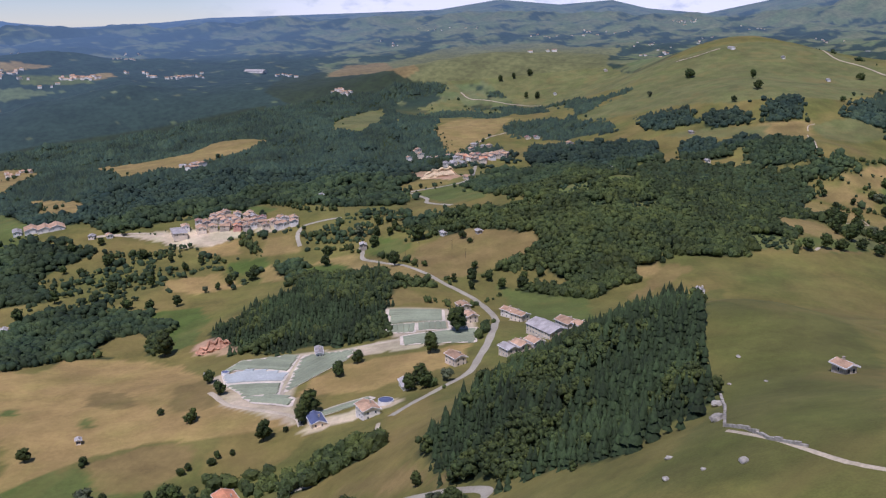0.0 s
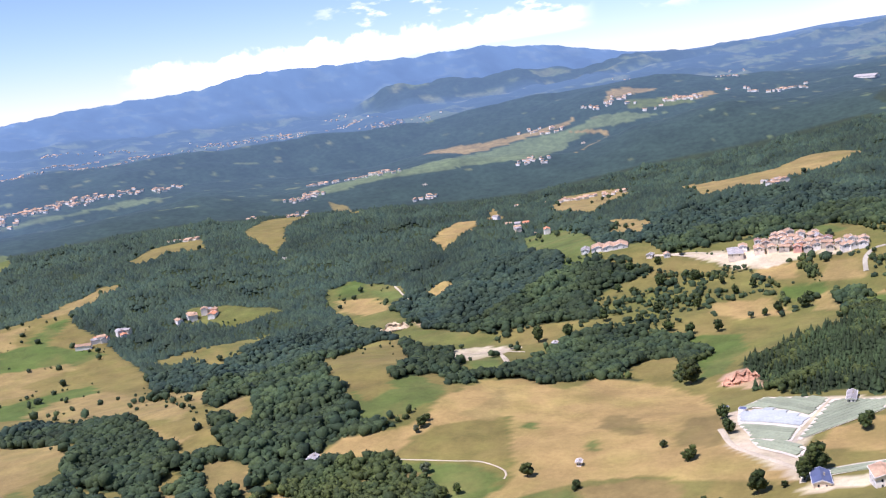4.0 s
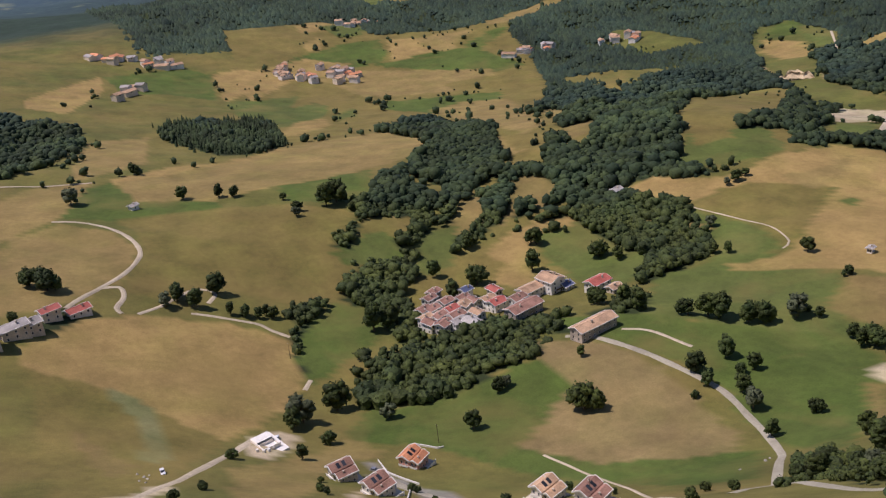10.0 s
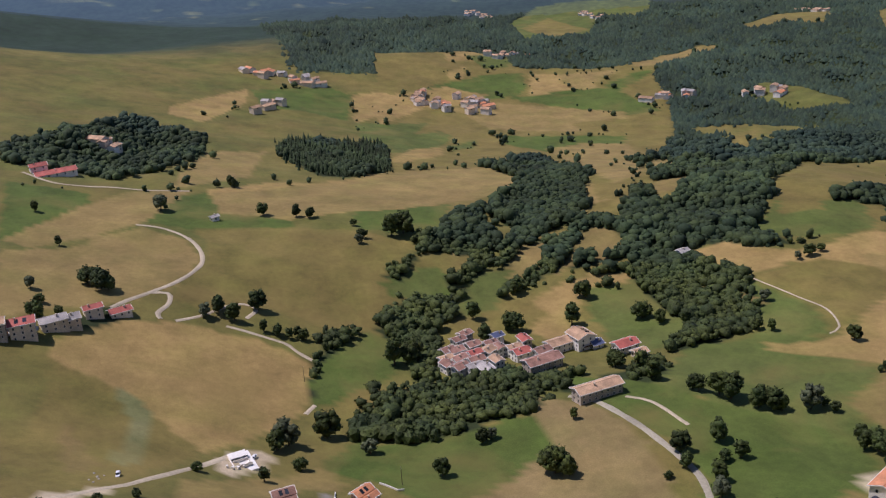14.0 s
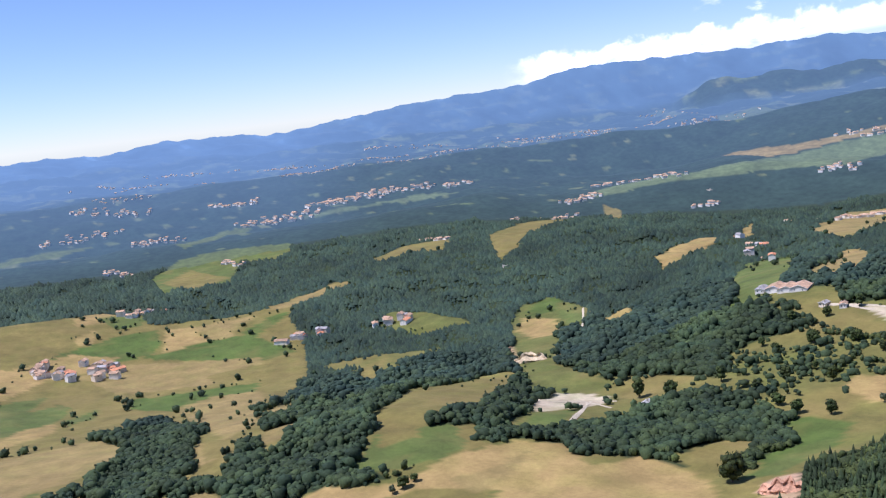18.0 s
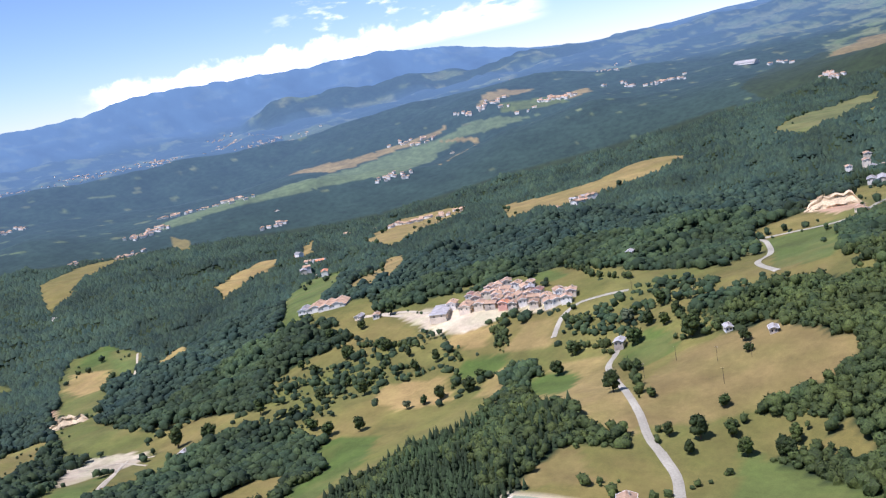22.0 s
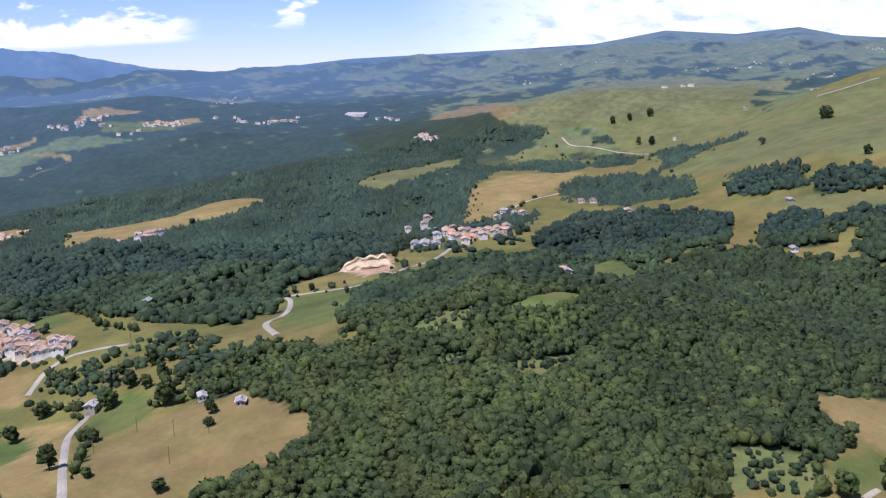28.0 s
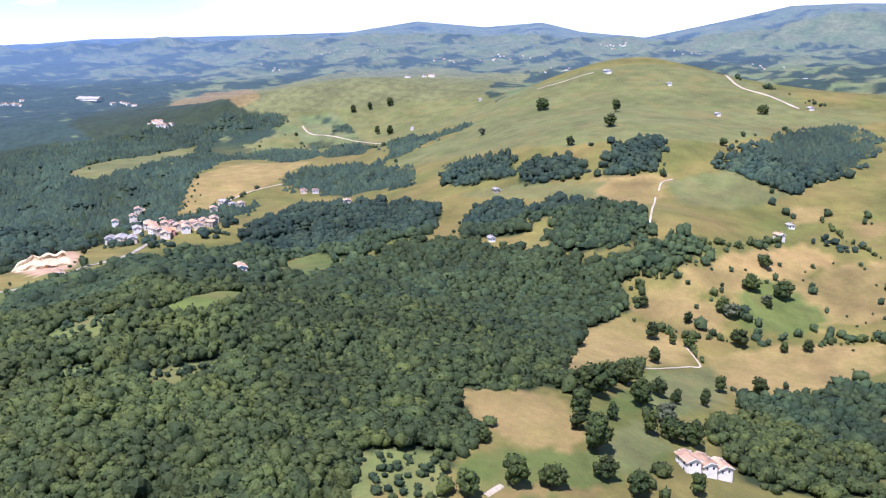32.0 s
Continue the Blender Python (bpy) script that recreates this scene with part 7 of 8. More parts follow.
# ---- walls, boulders, chapel, tanks, poles, cars ----
def garden_wall(tall, thick, *line, dry=False):
    bm = bmesh.new()
    for (ax, ay), (bx, by) in zip(line, line[1:]):
        n = max(1, int(math.dist((ax, ay), (bx, by)) / 2.0))
        dx, dy = (bx - ax) / n, (by - ay) / n
        d = math.hypot(dx, dy)
        sx, sy = -dy / d * thick / 2, dx / d * thick / 2
        for k in range(n):
            p, q = (ax + dx * k, ay + dy * k), (ax + dx * (k + 1), ay + dy * (k + 1))
            up = tall * (draw.uniform(0.6, 1.15) if dry else 1.0)
            v = [bm.verts.new((x + s * sx, y + s * sy, at_land(x, y) + z)) for z in (-0.5, up) for x, y, s in ((*p, -1), (*q, -1), (*q, 1), (*p, 1))]
            for f in ((3, 2, 1, 0), (4, 5, 6, 7), (0, 1, 5, 4), (1, 2, 6, 5), (2, 3, 7, 6), (3, 0, 4, 7)):
                bm.faces.new([v[j] for j in f])
    ob = part("stone_wall" if dry else "garden_wall", bm, ROCK if dry else TRIM)
    tagged(ob, "tumbled dry-stone wall running over the ridge pasture" if dry else "low pale concrete garden wall by the houses", "wall")


boulder_meshes = []
for s in range(4):
    bm = bmesh.new()
    bmesh.ops.create_icosphere(bm, subdivisions=2, radius=1.0)
    for v in bm.verts:
        v.co *= 0.8 + 0.45 * noise.noise(v.co * 1.3 + Vector((s * 9, 0, 0)))
        v.co.z *= 0.6
    me = bpy.data.meshes.new("boulder")
    bm.to_mesh(me)
    bm.free()
    me.materials.append(ROCK)
    boulder_meshes.append(me)


def boulder(x, y, size):
    ob = new("boulder", draw.choice(boulder_meshes))
    ob.location, ob.scale, ob.rotation_euler = (x, y, at_land(x, y) + 0.1 * size), (size * 0.5, size * 0.38, size * 0.42), (0, 0, draw.uniform(0, 6))
    tagged(ob, "pale weathered limestone boulder lying in the grass", "rock", "boulders")


def chapel(x, y):
    ob = new("chapel")
    ob.location, ob.rotation_euler = (x, y, at_land(x, y)), (0, 0, radians(200))
    tagged(ob, "small white hilltop chapel with a gabled front", "chapel")
    bm = bmesh.new()
    solid(bm, [(-2.6, -2), (2.6, -2), (2.6, 4.6), (0, 6.4), (-2.6, 4.6)], -3.6, 3.6)
    part("wall", bm, WALL_TINTS["white"], ob)
    bm = bmesh.new()
    solid(bm, [(-3.1, 4.3), (0, 6.45), (3.1, 4.3), (3.1, 4.6), (0, 6.8), (-3.1, 4.6)], -4.0, 4.0)
    part("roof", bm, ROOF_TINTS["grey"], ob)
    bm = bmesh.new()
    slab(bm, -0.7, 0.7, 3.3, 3.9, 6.3, 8.0)
    solid(bm, [(-0.9, 8.0), (0.9, 8.0), (0, 8.9)], 3.2, 4.0)
    part("bell_gable", bm, WALL_TINTS["white"], ob)
    bm = bmesh.new()
    slab(bm, -5.0, 5.0, -5.5, 8.0, -3.0, 0.15)
    part("terrace", bm, ROCK, ob)
    bm = bmesh.new()
    for k in range(5):
        slab(bm, -1.4, 1.4, 8.0 + 0.5 * k, 8.5 + 0.5 * k, -3.0, 0.0 - 0.25 * k)
    part("steps", bm, ROCK, ob)
    child("door", door_mesh, ob, (0, 3.62, 0.15), 0, (1.2, 1, 1.15))
    for s in (-1, 1):
        child("window", window_mesh, ob, (1.6 * s, 3.62, 2.6), 0, (0.7, 1, 1.1))
        for k in (-1.6, 1.4):
            child("window", window_mesh, ob, (2.62 * s, k, 2.6), radians(90), (0.8, 1, 1.2))


def ring(bm, r0, z0, r1, z1, sides=28):
    a = [bm.verts.new((r0 * math.cos(6.2832 * k / sides), r0 * math.sin(6.2832 * k / sides), z0)) for k in range(sides)]
    b = [bm.verts.new((r1 * math.cos(6.2832 * k / sides), r1 * math.sin(6.2832 * k / sides), z1)) for k in range(sides)]
    for k in range(sides):
        n = (k + 1) % sides
        bm.faces.new((a[k], a[n], b[n], b[k]))
    return a, b


def tank(x, y, r):
    ob = new("water_tank")
    ob.location = (x, y, at_land(x, y))
    tagged(ob, "round pale water tank with a dark blue cover", "tank", "nursery tanks")
    bm = bmesh.new()
    ring(bm, r, -1.5, r, 2.6)
    a, b = ring(bm, r - 0.25, 2.6, r, 2.6)
    part("wall", bm, TRIM, ob)
    bm = bmesh.new()
    a, b = ring(bm, r - 0.25, 2.45, 0.6, 2.9)
    bm.faces.new(b)
    part("cover", bm, ROOF_TINTS["blue"], ob)
    bm = bmesh.new()
    for s in (-0.25, 0.25):
        slab(bm, r + 0.05, r + 0.12, s - 0.04, s + 0.04, -0.5, 2.9)
    for k in range(7):
        slab(bm, r + 0.06, r + 0.11, -0.25, 0.25, 0.1 + 0.4 * k, 0.16 + 0.4 * k)
    part("ladder", bm, TRIM, ob)


def building_site(x, y, turn):
    ob = new("house_shell")
    ob.location, ob.rotation_euler = (x, y, at_land(x, y)), (0, 0, radians(turn))
    tagged(ob, "unfinished pale house shell on a concrete slab", "building")
    bm = bmesh.new()
    slab(bm, -9, 9, -6, 6, -3, 0.4)
    part("slab", bm, TRIM, ob)
    for k, (x0, x1, y0, y1, z) in enumerate(((-7, 5, -4.6, -4.2, 2.6), (-7, -6.6, -4.2, 4.2, 2.6), (4.6, 5, -4.2, 4.2, 2.4), (-6.6, 4.6, 3.8, 4.2, 1.2), (-1.2, -0.8, -4.2, 3.8, 2.0))):
        bm = bmesh.new()
        slab(bm, x0, x1, y0, y1, 0.4, z)
        part("wall", bm, WALL_TINTS["white"], ob)
    bm = bmesh.new()
    slab(bm, -6.6, -1.2, -4.2, 3.8, 2.6, 2.9)
    part("ceiling_slab", bm, TRIM, ob)
    for k in range(5):
        pile = new("pallet_stack")
        px, py = x + 9 * math.cos(k * 0.5 - 0.5), y - 6 + 2.5 * k
        pile.location, pile.rotation_euler = (px, py, at_land(px, py)), (0, 0, k)
        tagged(pile, "stack of pale blocks on a pallet by the building site", "material stack", "pallets at the building site")
        for level in range(3):
            bm = bmesh.new()
            slab(bm, -0.6, 0.6, -0.5, 0.5, 0.15 + 0.4 * level, 0.53 + 0.4 * level)
            part("block_layer", bm, TRIM, pile)
        bm = bmesh.new()
        slab(bm, -0.65, 0.65, -0.55, 0.55, -0.3, 0.14)
        part("pallet", bm, BARK, pile)


def goal(x, y, turn):
    ob = new("football_goal")
    ob.location, ob.rotation_euler = (x, y, at_land(x, y)), (0, 0, radians(turn))
    tagged(ob, "white football goal on a small grass pitch", "goal")
    for x0, x1, z0, z1, name in ((-2.6, -2.48, -0.3, 2.1, "post"), (2.48, 2.6, -0.3, 2.1, "post"), (-2.48, 2.48, 1.98, 2.1, "crossbar")):
        bm = bmesh.new()
        slab(bm, x0, x1, -0.06, 0.06, z0, z1)
        part(name, bm, TRIM, ob)


def pitch_lines(*corners):
    for (ax, ay), (bx, by) in zip(corners, corners[1:] + corners[:1]):
        bm = bmesh.new()
        n = max(2, int(math.dist((ax, ay), (bx, by)) / 2))
        d = math.dist((ax, ay), (bx, by))
        sx, sy = -(by - ay) / d * 0.12, (bx - ax) / d * 0.12
        rows = []
        for k in range(n + 1):
            x, y = ax + (bx - ax) * k / n, ay + (by - ay) * k / n
            rows.append([bm.verts.new((x + s * sx, y + s * sy, at_land(x, y) + 0.2)) for s in (-1, 1)])
        for a, b in zip(rows, rows[1:]):
            bm.faces.new((a[0], a[1], b[1], b[0]))
        tagged(part("pitch_line", bm, TRIM), "white painted pitch line on the grass", "line", kind="structure")


def earth_cut(x, y, wide, tall, turn, mat, label):
    """A steep bare face that leans back into the slope, ragged in plan and along its crest."""
    bm = bmesh.new()
    n, m = 22, 9
    rows = []
    for j in range(m):
        t = j / (m - 1)
        row = []
        for k in range(n):
            u = k / (n - 1) * 2 - 1
            edge = max(0.0, 1 - abs(u) ** 3.2) * (0.72 + 0.5 * noise.noise(Vector((u * 2.6, x, y))))
            jag = noise.fractal(Vector((u * 4.1 + x, t * 3.2, y)), 1.0, 2.0, 5)
            px = u * wide / 2
            py = (t + 0.16 * math.sin(t * 12.0)) * tall * 1.1 * edge + jag * 3.0 + 3.5 * u * u
            row.append(bm.verts.new((px, py, -2.5 + t * (tall + 2.5) * edge + jag * 1.2 * t)))
        rows.append(row)
    for a, b in zip(rows, rows[1:]):
        for k in range(n - 1):
            bm.faces.new((a[k], a[k + 1], b[k + 1], b[k]))
    back = [bm.verts.new((v.co.x, v.co.y + tall * 0.8 + 3, -4)) for v in rows[-1]]
    for k in range(n - 1):
        bm.faces.new((rows[-1][k], rows[-1][k + 1], back[k + 1], back[k]))
    ob = part("rock_face", bm, mat)
    ob.location, ob.rotation_euler = (x, y, at_land(x, y)), (0, 0, radians(turn))
    tagged(ob, label, "rock face", "bare rock faces")
    r, c = raster(x - math.sin(radians(turn)) * tall * 0.4, y + math.cos(radians(turn)) * tall * 0.4)
    reach = int(wide / 2.4 / RS)
    taken[max(0, r - reach) : r + reach, max(0, c - reach) : c + reach] = True


def power_pole(x, y):
    ob = new("power_pole")
    ob.location = (x, y, at_land(x, y))
    tagged(ob, "grey wooden power pole standing in a meadow", "pole", "power poles")
    bm = bmesh.new()
    limb(bm, (0, 0, -1), (0, 0, 10), 0.17, 0.11, 8)
    part("pole", bm, BARK, ob)
    bm = bmesh.new()
    slab(bm, -0.9, 0.9, -0.06, 0.06, 9.3, 9.45)
    part("crossarm", bm, BARK, ob)
    for k in (-0.8, 0, 0.8):
        bm = bmesh.new()
        limb(bm, (k, 0, 9.45), (k, 0, 9.75), 0.07, 0.04, 6)
        part("insulator", bm, TRIM, ob)


CAR_TINTS = [(varied("car_white", (0.75, 0.75, 0.75), 0.25, spread=0.05), "white"), (varied("car_silver", (0.45, 0.46, 0.48), 0.25, spread=0.05, metal=0.6), "silver"),
             (varied("car_dark", (0.05, 0.055, 0.07), 0.25, spread=0.05), "dark grey"), (varied("car_red", (0.35, 0.03, 0.03), 0.25, spread=0.05), "red")]
TYRE = varied("tyre", (0.03, 0.03, 0.03), 0.9)


def car(x, y, turn, tint):
    ob = new("car")
    ob.location, ob.rotation_euler = (x, y, at_land(x, y) + 0.15), (0, 0, radians(turn))
    mat, word = CAR_TINTS[tint]
    tagged(ob, f"small {word} parked car on a gravel yard", "car", "parked cars")
    bm = bmesh.new()
    solid(bm, [(-2.1, 0.3), (2.1, 0.3), (2.15, 0.75), (1.2, 0.95), (-1.95, 0.98), (-2.15, 0.7)], -0.85, 0.85)
    part("body", bm, mat, ob)
    bm = bmesh.new()
    solid(bm, [(-1.8, 0.98), (1.1, 0.95), (0.4, 1.48), (-1.35, 1.5)], -0.75, 0.75)
    part("cabin", bm, GLASS, ob)
    bm = bmesh.new()
    slab(bm, -1.3, 0.35, -0.72, 0.72, 1.5, 1.54)
    part("car_roof", bm, mat, ob)
    for wx in (-1.3, 1.3):
        for wy in (-0.82, 0.82):
            bm = bmesh.new()
            limb(bm, (wx, wy - 0.1, 0.32), (wx, wy + 0.1, 0.32), 0.32, 0.32, 12)
            part("wheel", bm, TYRE, ob)


def shrub(x, y):
    tree(x, y, draw.uniform(2.5, 4.0))


# ---- walls, rocks and other single things, by place ----
garden_wall(0.9, 0.35, (-197, 255), (-179, 253), (-158, 259))
garden_wall(0.9, 0.35, (-149, 252), (-87, 227))
garden_wall(0.9, 0.35, (-206, 276), (-197, 283), (-197, 286))
garden_wall(0.9, 0.35, (-110, 213), (-89, 216))
garden_wall(1.0, 0.9, (97, 318), (92, 296), (82, 263), (85, 253), (86, 237), (89, 228), (91, 224), dry=True)
boulder(92, 304, 6)
boulder(84, 277, 7)
boulder(63, 251, 3)
boulder(76, 226, 4)
boulder(116, 361, 3)
boulder(58, 232, 3)
boulder(67, 230, 2)
boulder(104, 331, 2)
boulder(115, 325, 2)
boulder(-93, 375, 2)
boulder(-95, 379, 1.5)
boulder(-92, 362, 1.5)
boulder(-185, 161, 2)
boulder(-190, 159, 1.5)
boulder(-182, 162, 1.6)
boulder(-176, 161, 1.3)
boulder(-179, 159, 1.2)
boulder(-188, 163, 1.2)
chapel(218, 792)
tank(-37, 573, 5)
tank(-167, 694, 3)
tank(-182, 700, 3)
building_site(-230, 215, 15)
goal(-132, 168, 20)
pitch_lines((-123, 155), (-136, 181), (-99, 179), (-108, 155))
earth_cut(-3, 1360, 56, 17, 15, SAND_ROCK, "bare sandy rock face cut into the wooded slope")
earth_cut(-189, 766, 34, 11, 25, RED_ROCK, "bare reddish earth bank below the wood")
earth_cut(-681, 943, 46, 14, 50, SAND_ROCK, "bare yellow quarry face between the trees")
earth_cut(-1597, 2247, 20, 9, 40, ROCK, "grey limestone cliff showing between the trees")
earth_cut(-1229, 1306, 16, 8, 40, ROCK, "grey limestone cliff showing between the trees")
earth_cut(-1350, 2760, 18, 8, 40, ROCK, "grey limestone cliff showing between the trees")
power_pole(8, 951)
power_pole(-118, 1121)
power_pole(-39, 944)
power_pole(-48, 1075)
power_pole(30, 950)
power_pole(-26, 969)
power_pole(21, 921)
power_pole(-329, 252)
power_pole(-203, 286)
power_pole(-93, 298)
car(58, 1811, 158, 0)
car(65, 1810, 92, 1)
car(70, 1810, 81, 2)
car(78, 1809, 109, 3)
car(87, 1807, 104, 0)
car(60, 1794, 31, 1)
car(66, 1793, 60, 2)
car(74, 1792, 162, 3)
car(81, 1791, 25, 0)
car(90, 1789, 142, 1)
car(62, 1775, 131, 2)
car(71, 1773, 174, 3)
car(76, 1772, 83, 0)
car(84, 1770, 109, 1)
car(-190, 168, 0, 0)
car(-183, 249, 40, 1)
car(-114, 466, 80, 2)
car(-126, 475, 120, 3)
car(-238, 221, 160, 0)
car(-251, 388, 200, 1)
shrub(-150, 253)
shrub(-146, 254)
shrub(-168, 223)
shrub(-147, 220)
shrub(-153, 219)
shrub(-116, 314)
shrub(-122, 306)
shrub(-101, 313)


# ---- single trees: place and height ----
tree(-208, 306, 10)
tree(-233, 332, 8)
tree(-234, 337, 7)
tree(-192, 356, 14)
tree(-187, 361, 9)
tree(-233, 380, 7)
tree(-168, 401, 4)
tree(-188, 436, 12)
tree(-171, 438, 9)
tree(-226, 463, 15)
tree(-238, 451, 10)
tree(-213, 471, 12)
tree(-209, 477, 12)
tree(-206, 480, 9)
tree(-202, 493, 15)
tree(-195, 502, 6)
tree(-120, 427, 7)
tree(-167, 496, 8)
tree(-159, 497, 10)
tree(-226, 242, 7)
tree(-208, 225, 8)
tree(-266, 258, 16)
tree(-243, 277, 9)
tree(-212, 197, 5)
tree(-256, 238, 16)
tree(-250, 232, 11)
tree(-410, 231, 14)
tree(-401, 207, 12)
tree(-394, 216, 12)
tree(-589, 244, 11)
tree(-579, 270, 11)
tree(-574, 281, 9)
tree(-518, 315, 8)
tree(-689, 221, 11)
tree(-400, 370, 12)
tree(-405, 451, 13)
tree(-374, 430, 17)
tree(-361, 473, 12)
tree(-348, 480, 9)
tree(-339, 548, 9)
tree(-265, 561, 10)
tree(-386, 600, 7)
tree(-300, 530, 8)
tree(-307, 524, 8)
tree(-414, 139, 14)
tree(-423, 130, 11)
tree(-385, 233, 8)
tree(-382, 241, 8)
tree(-379, 248, 8)
tree(-377, 256, 8)
tree(-528, 348, 19)
tree(-11, 277, 4)
tree(-126, 154, 5)
tree(-144, 168, 4)
tree(-159, 179, 4)
tree(-118, 250, 4)
tree(-110, 274, 5)
tree(-378, 391, 14)
tree(-370, 370, 12)
tree(-345, 307, 19)
tree(-348, 318, 15)
tree(-48, 359, 9)
tree(-11, 330, 7)
tree(-4, 330, 8)
tree(-82, 414, 9)
tree(-54, 388, 12)
tree(-25, 362, 8)
tree(-42, 385, 13)
tree(-75, 424, 13)
tree(-26, 332, 9)
tree(-35, 334, 6)
tree(-52, 325, 4)
tree(-67, 326, 4)
tree(-186, 415, 11)
tree(-173, 412, 8)
tree(-158, 420, 10)
tree(-143, 413, 12)
tree(-115, 398, 8)
tree(-171, 430, 6)
tree(-508, 311, 8)
tree(-408, 448, 11)
tree(-426, 408, 11)
tree(-168, 603, 9)
tree(-196, 622, 5)
tree(-112, 555, 14)
tree(-154, 533, 5)
tree(-138, 542, 5)
tree(-99, 560, 4)
tree(-231, 459, 14)
tree(-241, 449, 9)
tree(-391, 621, 6)
tree(-261, 435, 14)
tree(-275, 435, 13)
tree(-290, 426, 11)
tree(-224, 552, 6)
tree(-154, 497, 11)
tree(-87, 578, 18)
tree(-522, 338, 18)
tree(-237, 775, 20)
tree(-448, 892, 18)
tree(-417, 901, 14)
tree(-169, 598, 8)
tree(-129, 543, 4)
tree(-140, 535, 5)
tree(-157, 528, 5)
tree(-224, 548, 4)
tree(-388, 610, 9)
tree(-75, 643, 10)
tree(-10, 664, 16)
tree(-63, 665, 10)
tree(-90, 567, 14)
tree(-203, 501, 5)
tree(-158, 492, 10)
tree(-12, 374, 7)
tree(-160, 646, 11)
tree(-176, 679, 10)
tree(-16, 600, 14)
tree(-23, 589, 12)
tree(-12, 587, 12)
tree(10, 712, 20)
tree(2, 595, 10)
tree(-376, 1046, 14)
tree(-341, 1060, 12)
tree(-306, 1047, 9)
tree(-284, 1024, 10)
tree(-269, 1037, 12)
tree(-338, 997, 8)
tree(-347, 969, 12)
tree(-355, 941, 9)
tree(-308, 980, 13)
tree(-315, 919, 11)
tree(-290, 910, 12)
tree(-265, 918, 12)
tree(-246, 956, 8)
tree(-225, 973, 11)
tree(-203, 1002, 9)
tree(-217, 1057, 8)
tree(-396, 1019, 10)
tree(-420, 1028, 10)
tree(-445, 1062, 11)
tree(-432, 1088, 10)
tree(-404, 1105, 10)
tree(-387, 1133, 14)
tree(-128, 1023, 11)
tree(-96, 1070, 8)
tree(-76, 1077, 13)
tree(-76, 1020, 13)
tree(-53, 966, 8)
tree(-55, 1053, 11)
tree(9, 858, 9)
tree(25, 845, 8)
tree(-76, 660, 6)
tree(-125, 986, 12)
tree(-203, 983, 12)
tree(-235, 964, 8)
tree(26, 860, 15)
tree(41, 867, 10)
tree(53, 851, 11)
tree(72, 855, 11)
tree(74, 868, 10)
tree(29, 895, 8)
tree(-49, 917, 15)
tree(-75, 1046, 12)
tree(-60, 1040, 10)
tree(-95, 1055, 14)
tree(-28, 1008, 17)
tree(19, 976, 9)
tree(26, 958, 6)
tree(-398, 945, 16)
tree(-19, 906, 6)
tree(645, 1327, 17)
tree(618, 1330, 14)
tree(588, 1286, 15)
tree(582, 1292, 13)
tree(583, 1246, 15)
tree(540, 1152, 13)
tree(494, 1095, 8)
tree(517, 1111, 9)
tree(440, 1023, 8)
tree(366, 966, 8)
tree(378, 930, 16)
tree(396, 936, 12)
tree(356, 918, 13)
tree(423, 951, 12)
tree(438, 944, 12)
tree(485, 1103, 12)
tree(460, 1018, 14)
tree(475, 1041, 15)
tree(473, 1020, 14)
tree(486, 1023, 15)
tree(471, 959, 13)
tree(571, 1162, 14)
tree(618, 1244, 9)
tree(639, 1249, 10)
tree(434, 1056, 19)
tree(447, 1077, 17)
tree(465, 1107, 16)
tree(421, 1014, 17)
tree(424, 978, 20)
tree(417, 999, 10)
tree(465, 1063, 17)
tree(645, 1374, 13)
tree(502, 1186, 12)
tree(527, 1236, 10)
tree(513, 1241, 15)
tree(627, 1310, 8)
tree(245, 2811, 20)
tree(609, 1928, 19)
tree(575, 1789, 17)
tree(418, 1984, 13)
tree(834, 1958, 15)
tree(199, 2801, 18)
tree(160, 2795, 18)
tree(517, 2061, 20)
tree(704, 1717, 10)
tree(705, 1674, 14)
tree(515, 1728, 12)
tree(224, 2656, 20)
tree(252, 2641, 20)
tree(-408, 100, 9)
tree(-421, 135, 12)
tree(-414, 143, 10)
tree(-495, 104, 8)
tree(-596, 165, 15)
tree(-547, 312, 6)
tree(-573, 77, 9)
tree(-374, 120, 6)
tree(-388, 108, 6)
tree(-368, 109, 11)
tree(-394, 199, 10)
tree(-407, 207, 9)
tree(-382, 253, 7)
tree(648, 1341, 9)
tree(620, 1338, 11)
tree(367, 971, 5)
tree(396, 943, 4)
tree(442, 1033, 7)
tree(492, 1124, 7)
tree(499, 1109, 7)
tree(523, 1127, 8)
tree(540, 1234, 10)
tree(627, 1315, 10)
tree(515, 1291, 10)
tree(479, 1059, 5)
tree(549, 1274, 10)
tree(644, 1383, 9)


# ---- hedgerows: height, line ----
hedge(9, (511, 1324), (522, 1296), (528, 1249))
hedge(8, (572, 1335), (584, 1312), (591, 1287))
hedge(9, (441, 1072), (472, 1139), (499, 1169))
hedge(9, (480, 1146), (472, 1071), (476, 1030))
hedge(7, (707, 1269), (663, 1265), (617, 1250))
hedge(8, (540, 1242), (543, 1213), (545, 1162))
hedge(9, (421, 1029), (426, 1004), (425, 980))
hedge(8, (517, 1368), (563, 1370), (623, 1396), (684, 1448))
hedge(7, (747, 1527), (757, 1460), (773, 1421))
hedge(8, (421, 953), (443, 967), (461, 970))
hedge(8, (-87, 995), (-45, 922), (-22, 886), (-4, 858), (7, 842))
hedge(8, (-70, 986), (-24, 906), (-2, 866), (10, 846))
hedge(8, (-121, 1034), (-104, 1025), (-88, 1003))
hedge(8, (-234, 1081), (-203, 1053), (-202, 1035))
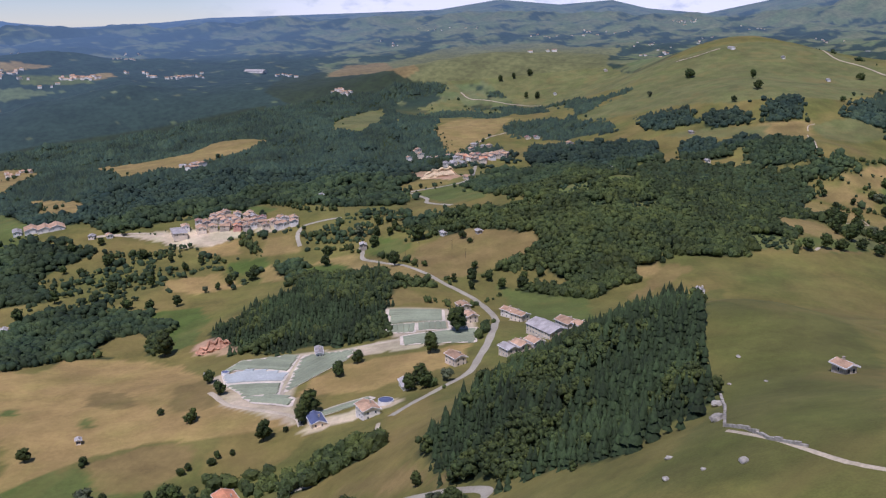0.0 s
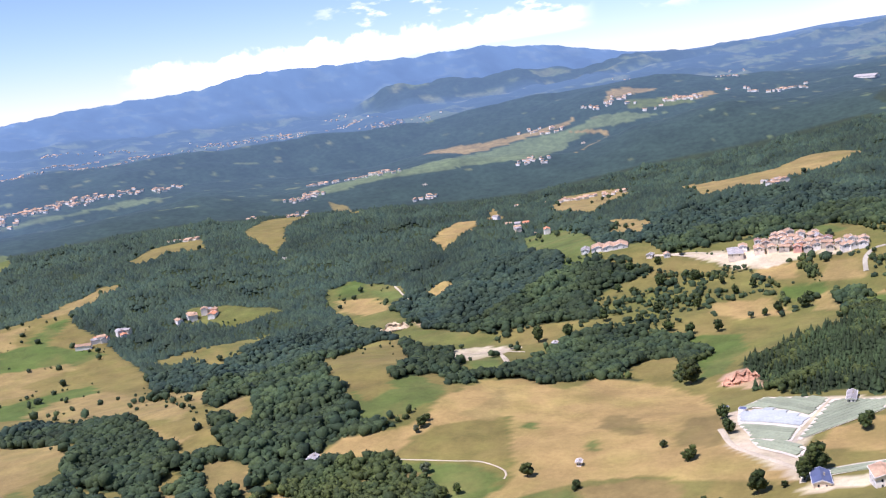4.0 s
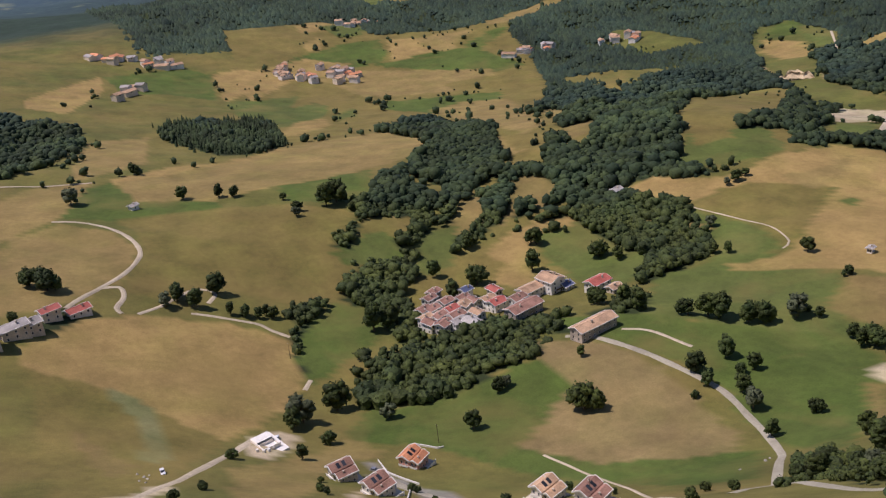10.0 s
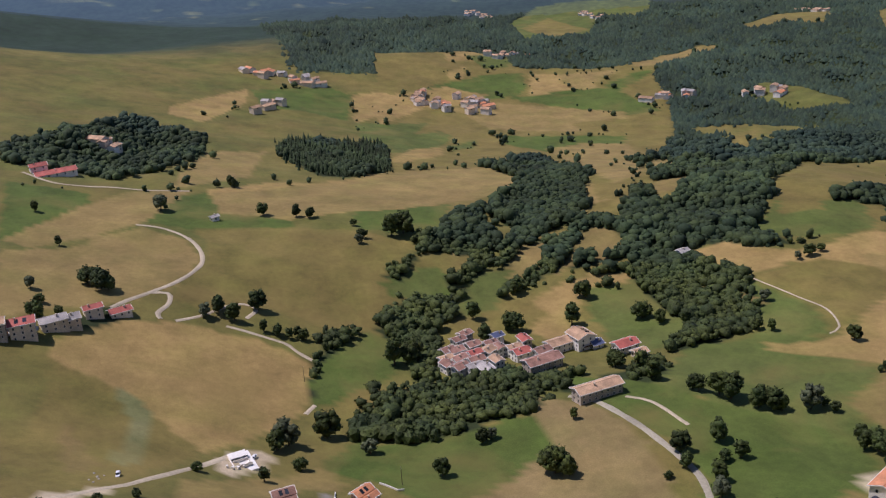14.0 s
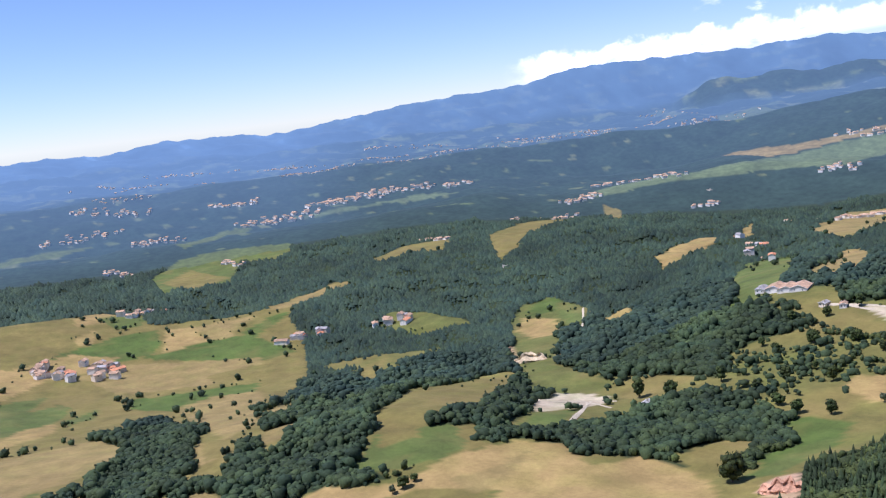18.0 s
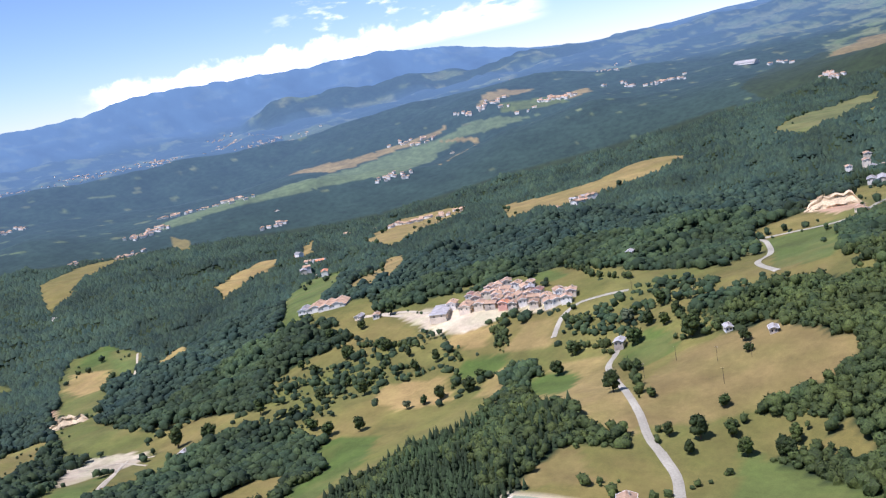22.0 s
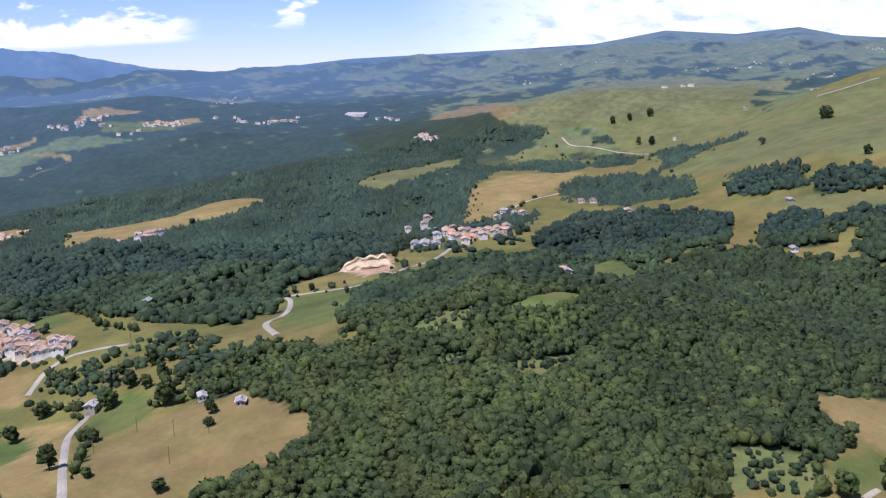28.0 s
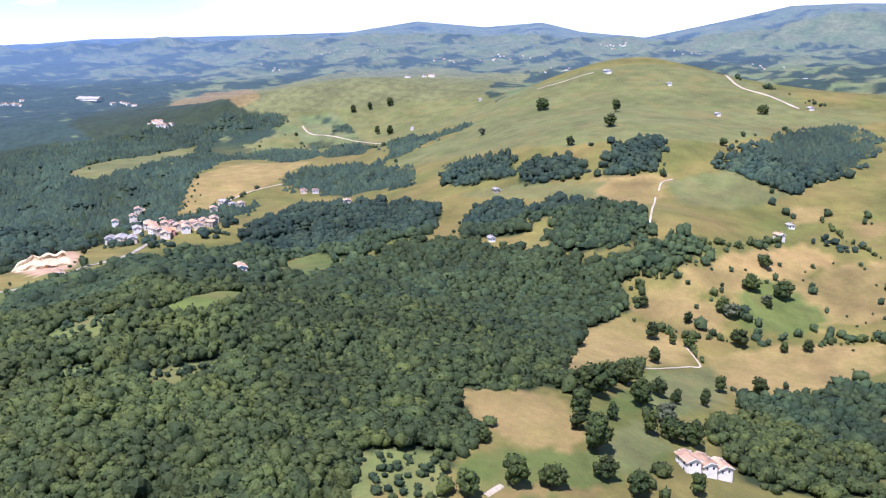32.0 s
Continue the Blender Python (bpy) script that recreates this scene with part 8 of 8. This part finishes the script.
hedge(8, (-181, 1002), (-138, 945), (-78, 880), (-45, 857), (-22, 847), (-11, 842))
hedge(8, (-37, 941), (-28, 950), (-25, 976), (-18, 992))
hedge(8, (38, 872), (42, 879), (51, 891), (58, 903), (64, 914))
hedge(8, (-222, 985), (-236, 1026), (-255, 1049))
hedge(8, (-322, 1020), (-305, 1030), (-268, 1021))
hedge(8, (-164, 1080), (-139, 1072), (-120, 1077))
hedge(8, (-190, 1086), (-159, 1046), (-143, 1045))
hedge(8, (-251, 1091), (-219, 1074))
hedge(8, (-320, 1000), (-319, 1011), (-325, 1040))
hedge(8, (-56, 1058), (-35, 1027), (-40, 1056), (-45, 1088))
hedge(8, (-21, 1036), (-1, 1035), (20, 1037))
hedge(8, (-287, 1255), (-236, 1225), (-180, 1176), (-133, 1151))
hedge(8, (-386, 1070), (-358, 1067), (-328, 1066), (-294, 1059))
hedge(8, (501, 1271), (513, 1262), (530, 1249), (556, 1252), (577, 1255))
hedge(8, (440, 1078), (464, 1136), (485, 1166), (507, 1192), (529, 1204))
hedge(8, (416, 1024), (427, 1042), (434, 1059))
hedge(8, (399, 958), (414, 970), (426, 987), (436, 1015))
hedge(8, (461, 1065), (464, 1040), (472, 1031), (484, 1039), (495, 1035))
hedge(8, (545, 1197), (545, 1170), (546, 1157))
hedge(8, (567, 1337), (576, 1327), (584, 1320))
hedge(8, (584, 1312), (589, 1296), (597, 1292))
hedge(8, (427, 962), (437, 961), (446, 955), (454, 944))
hedge(8, (495, 1367), (510, 1331), (534, 1326), (567, 1350))
hedge(8, (616, 1247), (648, 1257))
hedge(7, (-146, 495), (-126, 487), (-107, 487), (-90, 495), (-73, 492))
hedge(7, (-417, 597), (-408, 613), (-416, 655))
hedge(7, (-241, 475), (-229, 482), (-218, 485))
hedge(7, (-178, 494), (-161, 495))
hedge(7, (-377, 746), (-351, 755), (-327, 772), (-305, 794))
hedge(7, (-328, 738), (-312, 737))
hedge(7, (27, 686), (39, 739))
hedge(7, (-18, 796), (-1, 804), (8, 781))
hedge(7, (-95, 482), (-78, 486), (-49, 462), (-38, 475), (-33, 505))
hedge(7, (-19, 615), (-3, 575), (9, 592))
hedge(7, (20, 787), (37, 812), (59, 844))
hedge(7, (55, 892), (78, 913), (99, 924))
hedge(7, (-239, 1107), (-201, 1026), (-188, 1056))
hedge(7, (-112, 806), (-160, 985), (-139, 991))
hedge(7, (-44, 597), (-34, 603), (-15, 607))


# ---- the woods grow on what is left free ----
border_trees()
wood_triangles = grow()
